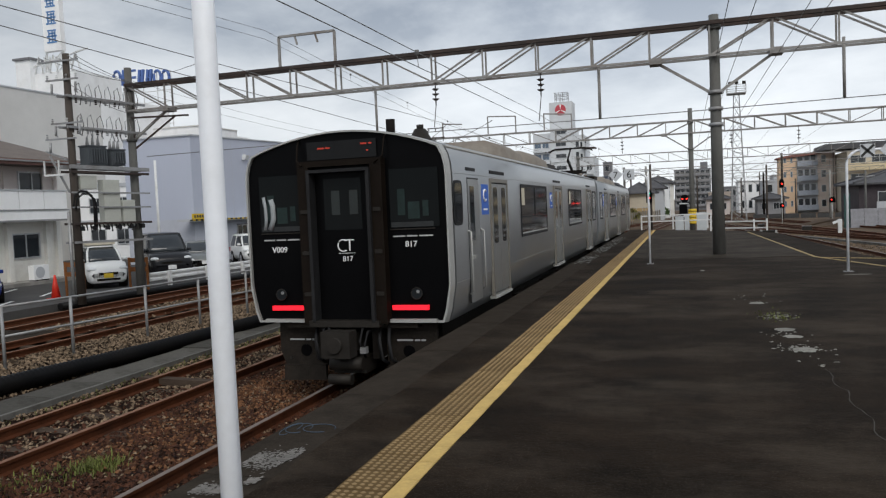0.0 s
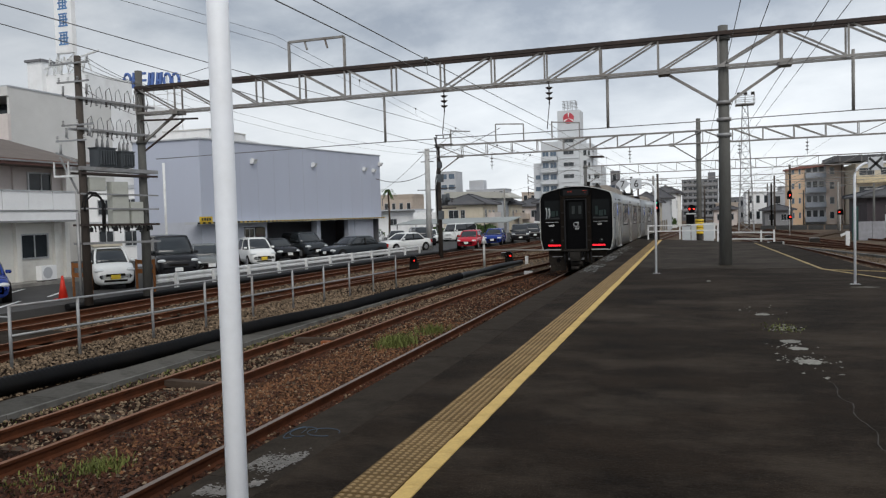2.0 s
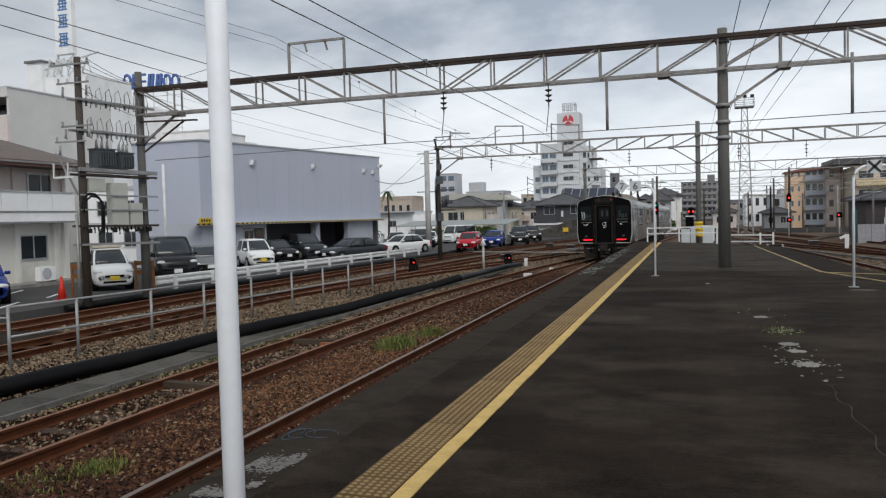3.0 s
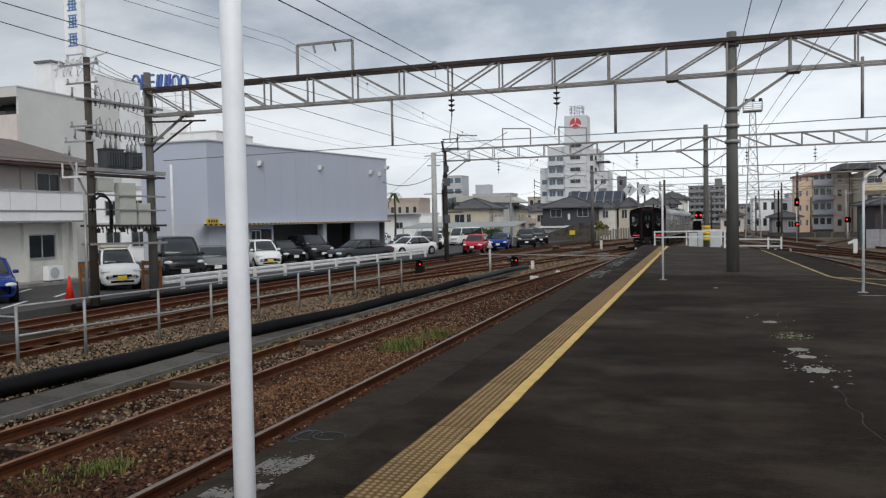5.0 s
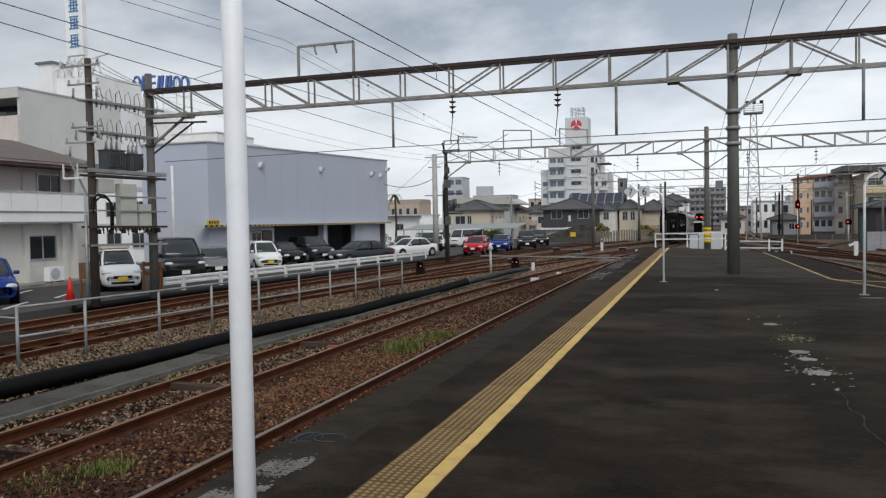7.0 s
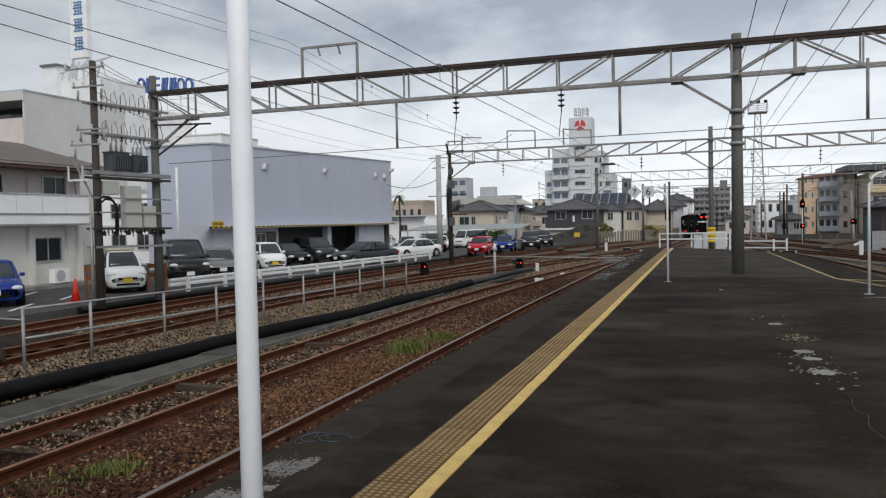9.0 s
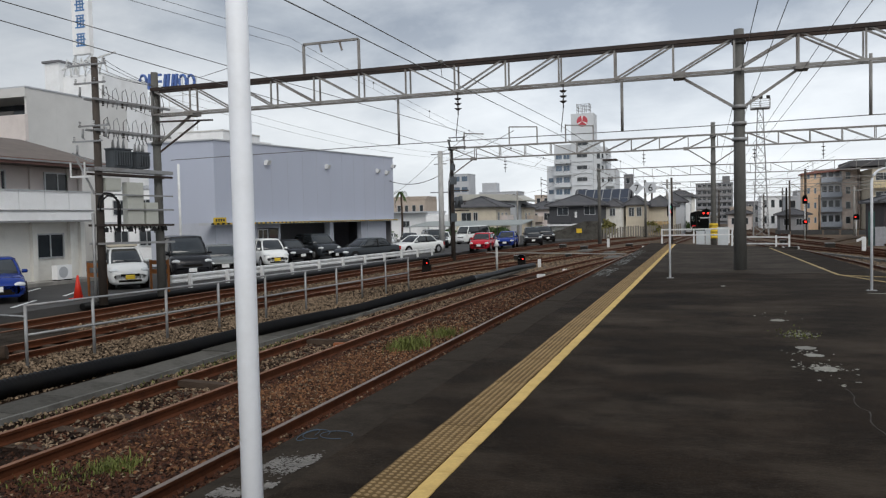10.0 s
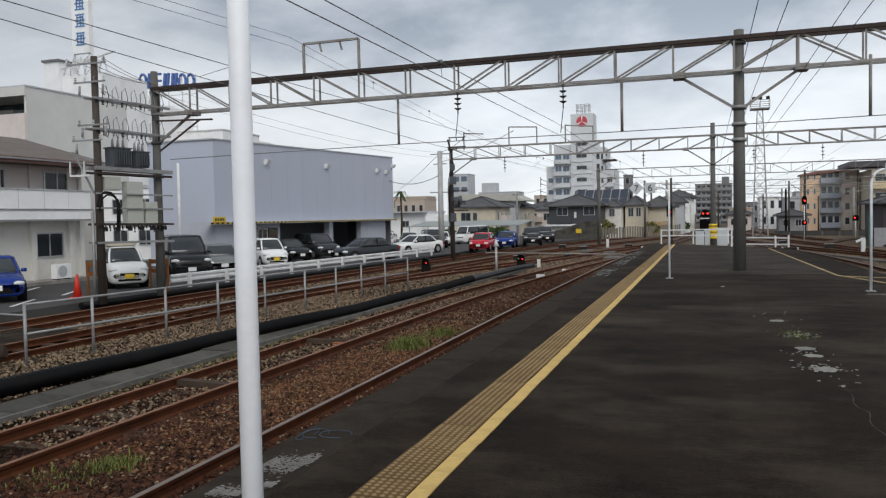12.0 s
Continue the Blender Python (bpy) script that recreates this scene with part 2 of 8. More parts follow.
def glass(name, tint=(0.03, 0.035, 0.04), rough=0.06, spec=0.5):
    m = mat(name, tint, rough, var=0.3, scale=0.7, fine=3, bump=0.0, spec=spec)
    return m


PANE = glass("window_pane")
PANE_BLUE = glass("bluish_pane", (0.10, 0.14, 0.19), 0.12)
AUTO_GLASS = glass("auto_glass", (0.020, 0.024, 0.027), 0.03, 0.75)
CAR_GLASS = glass("car_glass", (0.016, 0.019, 0.022), 0.06, 0.4)
FACE_GLASS = glass("cab_glass", (0.004, 0.0052, 0.0056), 0.05, 0.09)
CAB_TEAL = mat("painted_glint_green", (0.008, 0.021, 0.019), 0.5, var=0.5, scale=8, fine=30, bump=0)
CAB_GREY = mat("cab_desk_grey", (0.022, 0.024, 0.025), 0.5, var=0.3, scale=6, bump=0)
CAB_PALE = mat("cab_daylight_pale", (0.30, 0.32, 0.33), 0.5, var=0.2, scale=6, bump=0)

# ---- mesh helpers ----


def box(bm, x0, y0, z0, x1, y1, z1, mi=0):
    v = [bm.verts.new((x, y, z)) for z in (z0, z1) for x, y in ((x0, y0), (x1, y0), (x1, y1), (x0, y1))]
    for f in ((3, 2, 1, 0), (4, 5, 6, 7), (0, 1, 5, 4), (1, 2, 6, 5), (2, 3, 7, 6), (3, 0, 4, 7)):
        bm.faces.new([v[i] for i in f]).material_index = mi
    return v


def tube(bm, pts, r, n=10, mi=0, caps=True, r1=None):
    """A round bar along points; r1 is the radius at its end."""
    pts = [Vector(p) for p in pts]
    rings, count = [], len(pts)
    for i, p in enumerate(pts):
        d = (pts[min(i + 1, count - 1)] - pts[max(i - 1, 0)]).normalized()
        a = d.cross(Vector((0, 0, 1)) if abs(d.z) < 0.9 else Vector((1, 0, 0))).normalized()
        b = d.cross(a)
        rr = r if r1 is None else r + (r1 - r) * i / (count - 1)
        rings.append([bm.verts.new(p + a * rr * math.cos(t) + b * rr * math.sin(t)) for t in (2 * math.pi * k / n for k in range(n))])
    for u, w in zip(rings, rings[1:]):
        for k in range(n):
            f = bm.faces.new((u[k], u[(k + 1) % n], w[(k + 1) % n], w[k]))
            f.smooth, f.material_index = True, mi
    if caps:
        bm.faces.new(rings[0]).material_index = mi
        bm.faces.new(rings[-1][::-1]).material_index = mi


def bar(bm, a, b, w, h=None, mi=0):
    """A square bar from a to b."""
    a, b, h = Vector(a), Vector(b), h or w
    d = (b - a).normalized()
    s = d.cross(Vector((0, 0, 1)) if abs(d.z) < 0.9 else Vector((0, 1, 0))).normalized()
    u = s.cross(d)
    v = [bm.verts.new(p + s * i * w / 2 + u * j * h / 2) for p in (a, b) for i, j in ((-1, -1), (1, -1), (1, 1), (-1, 1))]
    for f in ((0, 1, 2, 3), (7, 6, 5, 4), (1, 0, 4, 5), (2, 1, 5, 6), (3, 2, 6, 7), (0, 3, 7, 4)):
        bm.faces.new([v[i] for i in f]).material_index = mi


def prism(bm, prof, a0, a1, axis="x", mi=0):
    """A closed outline pushed along an axis. axis x: outline in (y, z); y: (x, z); z: (x, y)."""
    def at(p, a):
        return {"x": (a, p[0], p[1]), "y": (p[0], a, p[1]), "z": (p[0], p[1], a)}[axis]
    u, w = [bm.verts.new(at(p, a0)) for p in prof], [bm.verts.new(at(p, a1)) for p in prof]
    n = len(prof)
    bm.faces.new(u).material_index = mi
    bm.faces.new(w[::-1]).material_index = mi
    for k in range(n):
        bm.faces.new((u[k], u[(k + 1) % n], w[(k + 1) % n], w[k])).material_index = mi


def frustum(bm, low, high, mi=0):
    """A block between two rectangles (x0, y0, x1, y1, z)."""
    v = [bm.verts.new((x, y, r[4])) for r in (low, high) for x, y in ((r[0], r[1]), (r[2], r[1]), (r[2], r[3]), (r[0], r[3]))]
    for f in ((3, 2, 1, 0), (4, 5, 6, 7), (0, 1, 5, 4), (1, 2, 6, 5), (2, 3, 7, 6), (3, 0, 4, 7)):
        bm.faces.new([v[i] for i in f]).material_index = mi


def made(bm, name, mats, bevel=0.0):
    if bevel:
        bmesh.ops.bevel(bm, geom=[e for e in bm.edges if len(e.link_faces) == 2 and e.calc_face_angle(0) > 0.6], offset=bevel, segments=2, affect="EDGES", clamp_overlap=True)
    bmesh.ops.recalc_face_normals(bm, faces=bm.faces)
    me = bpy.data.meshes.new(name)
    bm.to_mesh(me)
    bm.free()
    for m in mats if isinstance(mats, (list, tuple)) else [mats]:
        me.materials.append(m)
    return me


def part(name, bm, material, parent, label="", bevel=0.0, at=None):
    ob = new(name, made(bm, name, material, bevel) if isinstance(bm, bmesh.types.BMesh) else bm)
    ob.parent = parent
    if at is not None:
        ob.matrix_basis = at if isinstance(at, Matrix) else Matrix.Translation(at)
    if label:
        ob["label"] = label
    return ob


def thing(name, at, label, category, group="", kind="", rz=0.0):
    ob = new(name)
    ob.empty_display_size = 0.2
    ob.matrix_basis = pose(*at, 0, 0, rz)
    return tagged(ob, label, category, group, kind)


def solid(name, bm, material, label, category, group="", kind="", at=(0, 0, 0), bevel=0.0):
    ob = new(name, made(bm, name, material, bevel))
    ob.location = at
    return tagged(ob, label, category, group, kind)


def B():
    return bmesh.new()


def boxm(name, dims, material, parent, label="", bevel=0.0):
    bm = B()
    box(bm, *dims)
    return part(name, bm, material, parent, label, bevel)


def lettering(text, size, depth=0.006):
    """Letters as a mesh, standing in x and z, facing -y."""
    cu = bpy.data.curves.new("letters", "FONT")
    cu.body, cu.size, cu.extrude, cu.align_x, cu.align_y = text, size, depth, "CENTER", "CENTER"
    ob = new("letters", cu)
    bpy.context.view_layer.update()
    me = bpy.data.meshes.new_from_object(ob.evaluated_get(bpy.context.evaluated_depsgraph_get()))
    bpy.data.objects.remove(ob)
    bpy.data.curves.remove(cu)
    me.transform(Matrix.Rotation(math.pi / 2, 4, "X"))
    me.materials.clear()
    return me


def letters(name, text, size, material, parent, at, label=""):
    me = lettering(text, size)
    me.materials.append(material)
    return part(name, me, material, parent, label, at=at)


def fall(y):
    """The line falls gently beyond the platform's middle."""
    return -0.008 * max(0.0, min(y, 190.0) - 22.0)


RAIL_Z, BED_Z, LOT_Z = -0.90, -1.05, -0.85


def along(knots, y):
    """A smooth way: x at y, through the knots (y, x)."""
    if y <= knots[0][0]:
        return knots[0][1] + (y - knots[0][0]) * (knots[1][1] - knots[0][1]) / (knots[1][0] - knots[0][0])
    for i in range(len(knots) - 1):
        (y0, x0), (y1, x1) = knots[i], knots[i + 1]
        if y <= y1:
            m0 = (x1 - knots[max(i - 1, 0)][1]) / (y1 - knots[max(i - 1, 0)][0])
            m1 = (knots[min(i + 2, len(knots) - 1)][1] - x0) / (knots[min(i + 2, len(knots) - 1)][0] - y0)
            h, s = y1 - y0, (y - y0) / (y1 - y0)
            return (2 * s**3 - 3 * s**2 + 1) * x0 + (s**3 - 2 * s**2 + s) * h * m0 + (3 * s**2 - 2 * s**3) * x1 + (s**3 - s**2) * h * m1
    return knots[-1][1] + (y - knots[-1][0]) * (knots[-1][1] - knots[-2][1]) / (knots[-1][0] - knots[-2][0])


# ---- ground ----
xs = [-900, -400, -200, -120, -70, -40, -28, -22, -18, -14, -10, -6, -2.9, 0, 4, 8, 14, 24, 40, 70, 120, 250, 500, 900]
ys = [-80, -40, -20, -10, 0, 5, 10, 15, 20, 25, 30, 35, 40, 50, 60, 70, 80, 100, 120, 150, 190, 250, 400, 800, 1600, 3000]
bm = B()
grid = [[bm.verts.new((x, y, BED_Z + fall(y) - (0.04 if abs(x) > 12 else 0))) for x in xs] for y in ys]
for a, b in zip(grid, grid[1:]):
    for i in range(len(xs) - 1):
        f = bm.faces.new((a[i], a[i + 1], b[i + 1], b[i]))
        yy, xx = (a[i].co.y + b[i].co.y) / 2, (a[i].co.x + a[i + 1].co.x) / 2
        f.material_index = 0 if -16 < xx < 3 and yy < 35 else 1
solid("ground", bm, [BALLAST, GRAVEL], "brown railway ballast and gravel ground of the yard", "ground", kind="structure")

bm = B()
rows = []
for y in [-40, -20, 0, 10, 20, 25, 30, 35, 40, 50, 60, 80, 100, 130, 160]:
    edge = along([(-40, -18.45), (20, -18.45), (50, -18.6), (65, -18.2), (85, -17.0), (110, -13.2), (130, -9.5), (160, -5.5)], y)
    z = LOT_Z + fall(y)
    rows.append([bm.verts.new(p) for p in ((edge, y, z - 0.4), (edge, y, z), (-45, y, z + 0.02), (-140, y, z + 0.02))])
for a, b in zip(rows, rows[1:]):
    for i in range(3):
        bm.faces.new((a[i], b[i], b[i + 1], a[i + 1]))
solid("parking_lot", bm, LOT, "grey asphalt car park beside the tracks", "car park", kind="structure")

# ---- tracks ----
WAY_A = [(-30, -4.33), (0, -4.33), (12, -4.33), (24, -4.37), (34, -4.47), (45, -4.51), (55, -4.40), (66, -4.10), (78, -3.55), (90, -2.95), (103, -2.4), (116, -1.85), (130, -1.15), (143, -0.5), (160, 0.3), (210, 2.2)]
WAY_B = [(-30, -7.45), (0, -7.45), (20, -7.43), (28, -7.25), (35, -6.92), (42, -6.4), (48, -5.85), (55, -5.1), (62, -4.55), (68, -4.1)]
WAY_C = [(-30, -13.3), (0, -13.3), (30, -13.3), (45, -13.1), (60, -12.0), (80, -9.2), (100, -6.0), (125, -2.6)]
WAY_D = [(-30, -16.3), (0, -16.3), (40, -16.5), (60, -16.0), (80, -14.6), (100, -11.6), (120, -8.4), (150, -5.0), (200, -3.5)]
WAY_X = [(24, -13.25), (30, -12.7), (38, -11.3), (46, -9.6), (56, -8.05), (66, -6.5), (80, -4.35)]
WAY_R = [(-30, 9.6), (5, 8.5), (20, 7.6), (32, 7.02), (42, 6.6), (53, 6.03), (75, 4.6), (100, 2.9), (130, 1.9), (200, 1.6)]
WAY_S = [(-30, 13.8), (20, 12.6), (45, 11.6), (70, 9.6), (100, 6.4), (140, 4.2), (210, 3.6)]
WAY_T = [(-30, 18.5), (20, 17.5), (60, 15.0), (100, 10.5), (150, 7.6), (210, 7.2)]
WAY_U = [(20, 20.5), (50, 10.4), (70, 6.2), (85, 4.2)]


def rail_mesh(bm, way, side, y0, y1, step):
    """One rail swept along its way: foot, web and head."""
    prof = [(-0.062, -0.15), (0.062, -0.15), (0.062, -0.138), (0.012, -0.118), (0.012, -0.045), (0.034, -0.036), (0.034, -0.004), (0.028, 0), (-0.028, 0), (-0.034, -0.004), (-0.034, -0.036), (-0.012, -0.045), (-0.012, -0.118), (-0.062, -0.138)]
    n, last, count = len(prof), None, max(2, int((y1 - y0) / step))
    for k in range(count + 1):
        y = y0 + (y1 - y0) * k / count
        t = Vector((along(way, y + 0.5) - along(way, y - 0.5), 1, 0)).normalized()
        s = Vector((t.y, -t.x, 0))
        c = Vector((along(way, y), y, RAIL_Z + fall(y))) + s * side * 0.566
        ring = [bm.verts.new(c + s * p[0] + Vector((0, 0, p[1]))) for p in prof]
        if last:
            for i in range(n):
                f = bm.faces.new((last[i], last[(i + 1) % n], ring[(i + 1) % n], ring[i]))
                f.material_index = 1 if i in (6, 7, 8) else 0
        last = ring


def track(way, y0, y1, top, label, sleepers=None, step=2.0):
    t = thing("railway_track", (0, 0, 0), label, "track", "tracks of the yard", "structure")
    for side in (-1, 1):
        bm = B()
        rail_mesh(bm, way, side, y0, y1, step)
        part("rail", bm, [RUST, top], t)
    if sleepers:
        bm = B()
        box(bm, -1.0, -0.1, -0.10, 1.0, 0.1, 0.0)
        me = made(bm, "sleeper", TIMBER, 0.012)
        y, gap = sleepers[0], sleepers[2]
        while y < sleepers[1]:
            turn = -math.degrees(math.atan2(along(way, y + 0.5) - along(way, y - 0.5), 1))
            part("sleeper", me, TIMBER, t, at=pose(along(way, y), y, BED_Z + fall(y) + random.uniform(-0.005, 0.022), 0, 0, turn + random.uniform(-1.5, 1.5)))
            y += gap
    return t


track(WAY_A, -25, 205, RAIL_TOP, "busy track with worn rails along the platform", (30, 125, 0.75))
track(WAY_B, -25, 66, RAIL_TOP_RUST, "rusty siding rails in stony ballast", (2, 62, 0.72))
track(WAY_C, -25, 125, RAIL_TOP_RUST, "rusty brown siding rails behind the pipe fence", (8, 110, 0.75))
track(WAY_D, 6, 195, RAIL_TOP_RUST, "rusty siding rails beside the car park", (20, 125, 0.8))
track(WAY_X, 24, 79, RAIL_TOP_RUST, "rusty crossover track between sidings", (30, 76, 0.8))
track(WAY_R, -25, 205, RAIL_TOP, "track with polished rails along the far platform edge", (32, 90, 0.8))
track(WAY_S, -25, 205, RAIL_TOP_RUST, "rusty yard track in brown gravel", (30, 80, 0.9))
track(WAY_T, -25, 205, RAIL_TOP_RUST, "rusty yard track in brown gravel", None)
track(WAY_U, 20, 85, RAIL_TOP_RUST, "rusty crossover track in the yard", None)

# ---- platform ----
PLAT = [(-2.83, -22), (5.6, -22), (5.2, 0), (4.75, 17.5), (4.02, 20.6), (3.42, 33.6), (2.95, 35.4), (0.9, 38.2), (-2.25, 41.4), (-2.83, 41.4)]
bm = B()
prism(bm, [(x if x > -2.8 else -2.36, y) for x, y in PLAT[:-1]] + [(-2.36, 41.4)], -1.3, 0.0, "z")
solid("platform", bm, ASPHALT, "dark worn asphalt railway platform with pale stains", "platform", kind="structure")
coping = thing("platform_edge", (0, 0, 0), "grey concrete edge slabs along the platform", "platform edge", kind="structure")
bm = B()
box(bm, -2.70, -22, -1.3, -2.362, 41.4, -0.16)
part("wall", bm, CONC, coping)
y, k = -22.0, 0
slab = {}
while y < 41.0:
    ln = 2.0
    if ln not in slab:
        bm = B()
        box(bm, -0.47, 0.004, -0.155, 0, ln - 0.004, 0.0)
        slab[ln] = made(bm, "slab", EDGE_CONC, 0.008)
    part("slab", slab[ln], EDGE_CONC, coping, at=(-2.363, y, random.uniform(-0.002, 0.003)))
    y += ln

# tactile strip of domed tiles, and the yellow line beside it
strip = thing("tactile_paving", (0, 0, 0), "worn ochre tactile paving strip with rows of domes", "tactile paving", kind="structure")
bm = B()
box(bm, 0.004, 0.004, -0.03, 0.306, 0.306, 0.006)
for i in range(6):
    for j in range(6):
        cx, cy = 0.03 + i * 0.05, 0.03 + j * 0.05
        lo = [bm.verts.new((cx + 0.017 * math.cos(a), cy + 0.017 * math.sin(a), 0.006)) for a in (k * math.pi / 3 for k in range(6))]
        hi = [bm.verts.new((cx + 0.009 * math.cos(a), cy + 0.009 * math.sin(a), 0.011)) for a in (k * math.pi / 3 for k in range(6))]
        for k in range(6):
            bm.faces.new((lo[k], lo[(k + 1) % 6], hi[(k + 1) % 6], hi[k])).material_index = 1
        bm.faces.new(hi).material_index = 1
tile = made(bm, "tile", [TACTILE, TACTILE_DOT])
lines = thing("platform_line", (0, 0, 0), "yellow painted safety line of short tiles", "safety line", kind="structure")
bm = B()
box(bm, 0.0, 0.004, -0.02, 0.108, 0.306, 0.007)
block = made(bm, "line_tile", YELLOW, 0.003)
for k in range(-14, 122):
    y = 2.35 + k * 0.31
    part("tile", tile, TACTILE, strip, at=pose(-1.905 + random.uniform(-0.003, 0.003), y, random.uniform(-0.001, 0.002), 0, 0, random.uniform(-0.4, 0.4)))
    part("line_tile", block, YELLOW, lines, at=(-1.588 + random.uniform(-0.003, 0.003), y - 0.1, random.uniform(0, 0.001)))

# the far side's yellow line
bm = B()
for a, b in (((2.45, 34.9), (2.92, 20.4)), ((2.92, 20.4), (3.42, 18.7)), ((3.42, 18.7), (4.15, 16.2)), ((3.05, 20.1), (4.3, 19.4))):
    a, b = Vector((*a, 0.004)), Vector((*b, 0.004))
    bar(bm, a, b, 0.075, 0.008)
solid("platform_line", bm, mat("faded_line_yellow", (0.36, 0.27, 0.12), 0.85, var=0.35, scale=4, fine=40, bump=0.3, dirt=(0.12, 0.095, 0.05), dirt_amt=0.85), "faded yellow line along the platform's other edge", "safety line", kind="structure")

# greyer asphalt on the platform's far part
bm = B()
rim = [(-1.44, 21.2), (-0.6, 20.7), (0.4, 20.9), (1.4, 20.5), (2.4, 20.8), (2.86, 20.6), (2.44, 34.7), (0.85, 37.9), (-1.44, 40.6)]
prism(bm, rim, -0.02, 0.0035, "z")
solid("old_paving", bm, mat("greyer_asphalt", (0.036, 0.0295, 0.0235), 0.85, var=0.6, scale=1.1, fine=38, bump=0.7, dirt=(0.072, 0.062, 0.051), dirt_amt=0.7, spec=0.06), "greyer asphalt on the platform's far part", "platform", kind="structure")

# spilled pale grit and cement where the asphalt is broken
bm = B()
rs = random.Random(4)
for cx, cy, sx, sy, n in ((1.06, 8.32, 0.16, 0.16, 90), (1.06, 8.35, 0.34, 0.5, 34), (1.08, 10.55, 0.2, 0.3, 60), (0.95, 11.9, 0.12, 0.1, 14), (1.12, 7.55, 0.06, 0.06, 5), (1.26, 7.7, 0.03, 0.03, 2), (0.96, 7.72, 0.03, 0.03, 2), (1.0, 9.2, 0.3, 0.3, 16), (1.05, 12.5, 0.5, 0.6, 10)):
    for _ in range(n):
        x, y, r = rs.gauss(cx, sx * 0.5), rs.gauss(cy, sy * 0.5), rs.uniform(0.004, 0.022)
        k = [bm.verts.new((x + r * rs.uniform(0.6, 1.3) * math.cos(a), y + r * 1.2 * rs.uniform(0.6, 1.3) * math.sin(a), 0.001)) for a in (i * math.pi / 3 for i in range(6))]
        t = bm.verts.new((x, y, rs.uniform(0.003, 0.012)))
        for i in range(6):
            bm.faces.new((k[i], k[(i + 1) % 6], t))
for cx, cy, rx, ry in ((1.07, 9.06, 0.095, 0.11), (1.04, 9.52, 0.11, 0.12), (0.93, 11.87, 0.10, 0.12), (1.08, 8.3, 0.12, 0.13), (3.0, 15.9, 0.25, 0.06), (0.3, 17.2, 0.05, 0.12)):
    c = bm.verts.new((cx, cy, 0.008))
    k = [bm.verts.new((cx + rx * rs.uniform(0.75, 1.2) * math.cos(a), cy + ry * rs.uniform(0.75, 1.2) * math.sin(a), 0.001)) for a in (i * math.pi / 7 for i in range(14))]
    for i in range(14):
        bm.faces.new((k[i], k[(i + 1) % 14], c))
GRIT = mat("pale_grit", (0.19, 0.185, 0.165), 0.9, var=0.4, scale=3, fine=30, bump=0.3, island=0.6)
solid("gravel_patch", bm, GRIT, "pale crumbled grit on broken platform asphalt", "grit", kind="stuff")
bm = B()
last = None
for k in range(30):
    y = 7.4 - k * 0.1
    x = 1.14 + 0.03 * math.sin(k * 0.9) + 0.0015 * (k - 15) + rs.uniform(-0.012, 0.012)
    w = rs.uniform(0.0015, 0.005)
    q = (bm.verts.new((x - w, y, 0.003)), bm.verts.new((x + w, y, 0.003)))
    if last:
        bm.faces.new((last[0], last[1], q[1], q[0]))
    last = q
solid("asphalt_crack", bm, mat("crack_fill", (0.05, 0.045, 0.04), 0.9, bump=0), "thin pale crack running through the asphalt", "crack", kind="stuff")
bm = B()
for cx, cy, sx, sy, n in ((-2.56, 4.28, 0.13, 0.15, 620), (-2.45, 4.4, 0.05, 0.12, 200), (-2.62, 3.75, 0.10, 0.07, 360), (-2.45, 3.92, 0.04, 0.05, 120)):
    for _ in range(n):
        x, y, r = rs.uniform(cx - sx, cx + sx), rs.gauss(cy, sy * 0.6), rs.uniform(0.002, 0.013)
        bm.faces.new([bm.verts.new((x + r * rs.uniform(0.4, 1.5) * math.cos(t), y + r * rs.uniform(0.4, 1.5) * math.sin(t), 0.0045 + rs.uniform(0, 0.002))) for t in (i * math.pi / 3.5 for i in range(7))])
solid("paint_flakes", bm, mat("flaked_paint", (0.16, 0.15, 0.138), 0.9, var=0.4, scale=8, fine=50, bump=0.3), "flaked pale paint left on the platform edge", "paint", kind="stuff")
bm = B()
for cx, cy, rx, ry in ((-2.70, 4.98, 0.09, 0.12), (-2.55, 5.0, 0.12, 0.1), (-2.75, 4.95, 0.05, 0.15)):
    tube(bm, [(cx + rx * math.cos(t), cy + ry * math.sin(t), 0.004) for t in (k * 0.3 for k in range(19))], 0.0035, 4)
solid("chalk_marks", bm, mat("blue_chalk", (0.05, 0.07, 0.095), 0.9, bump=0), "faint blue chalk scribble on the platform edge", "chalk", kind="stuff")
bm = B()
for _ in range(420):
    cx, cy, r = rs.uniform(-2.80, -2.40), rs.choice((20.6, 21.8, 24.9, 26.3, 28.4, 30.6, 32.3)) + rs.gauss(0, 0.45), rs.uniform(0.01, 0.07)
    bm.faces.new([bm.verts.new((cx + r * 0.6 * rs.uniform(0.4, 1.4) * math.cos(t), cy + r * 2.0 * rs.uniform(0.4, 1.4) * math.sin(t), 0.0045 + rs.uniform(0, 0.002))) for t in (i * math.pi / 4 for i in range(8))])
solid("worn_edge_paint", bm, mat("worn_white_paint", (0.13, 0.13, 0.125), 0.9, var=0.5, scale=1.5, fine=20, bump=0.2, dirt=(0.05, 0.047, 0.042), dirt_amt=0.9), "worn pale strip on the platform edge", "paint", kind="stuff")

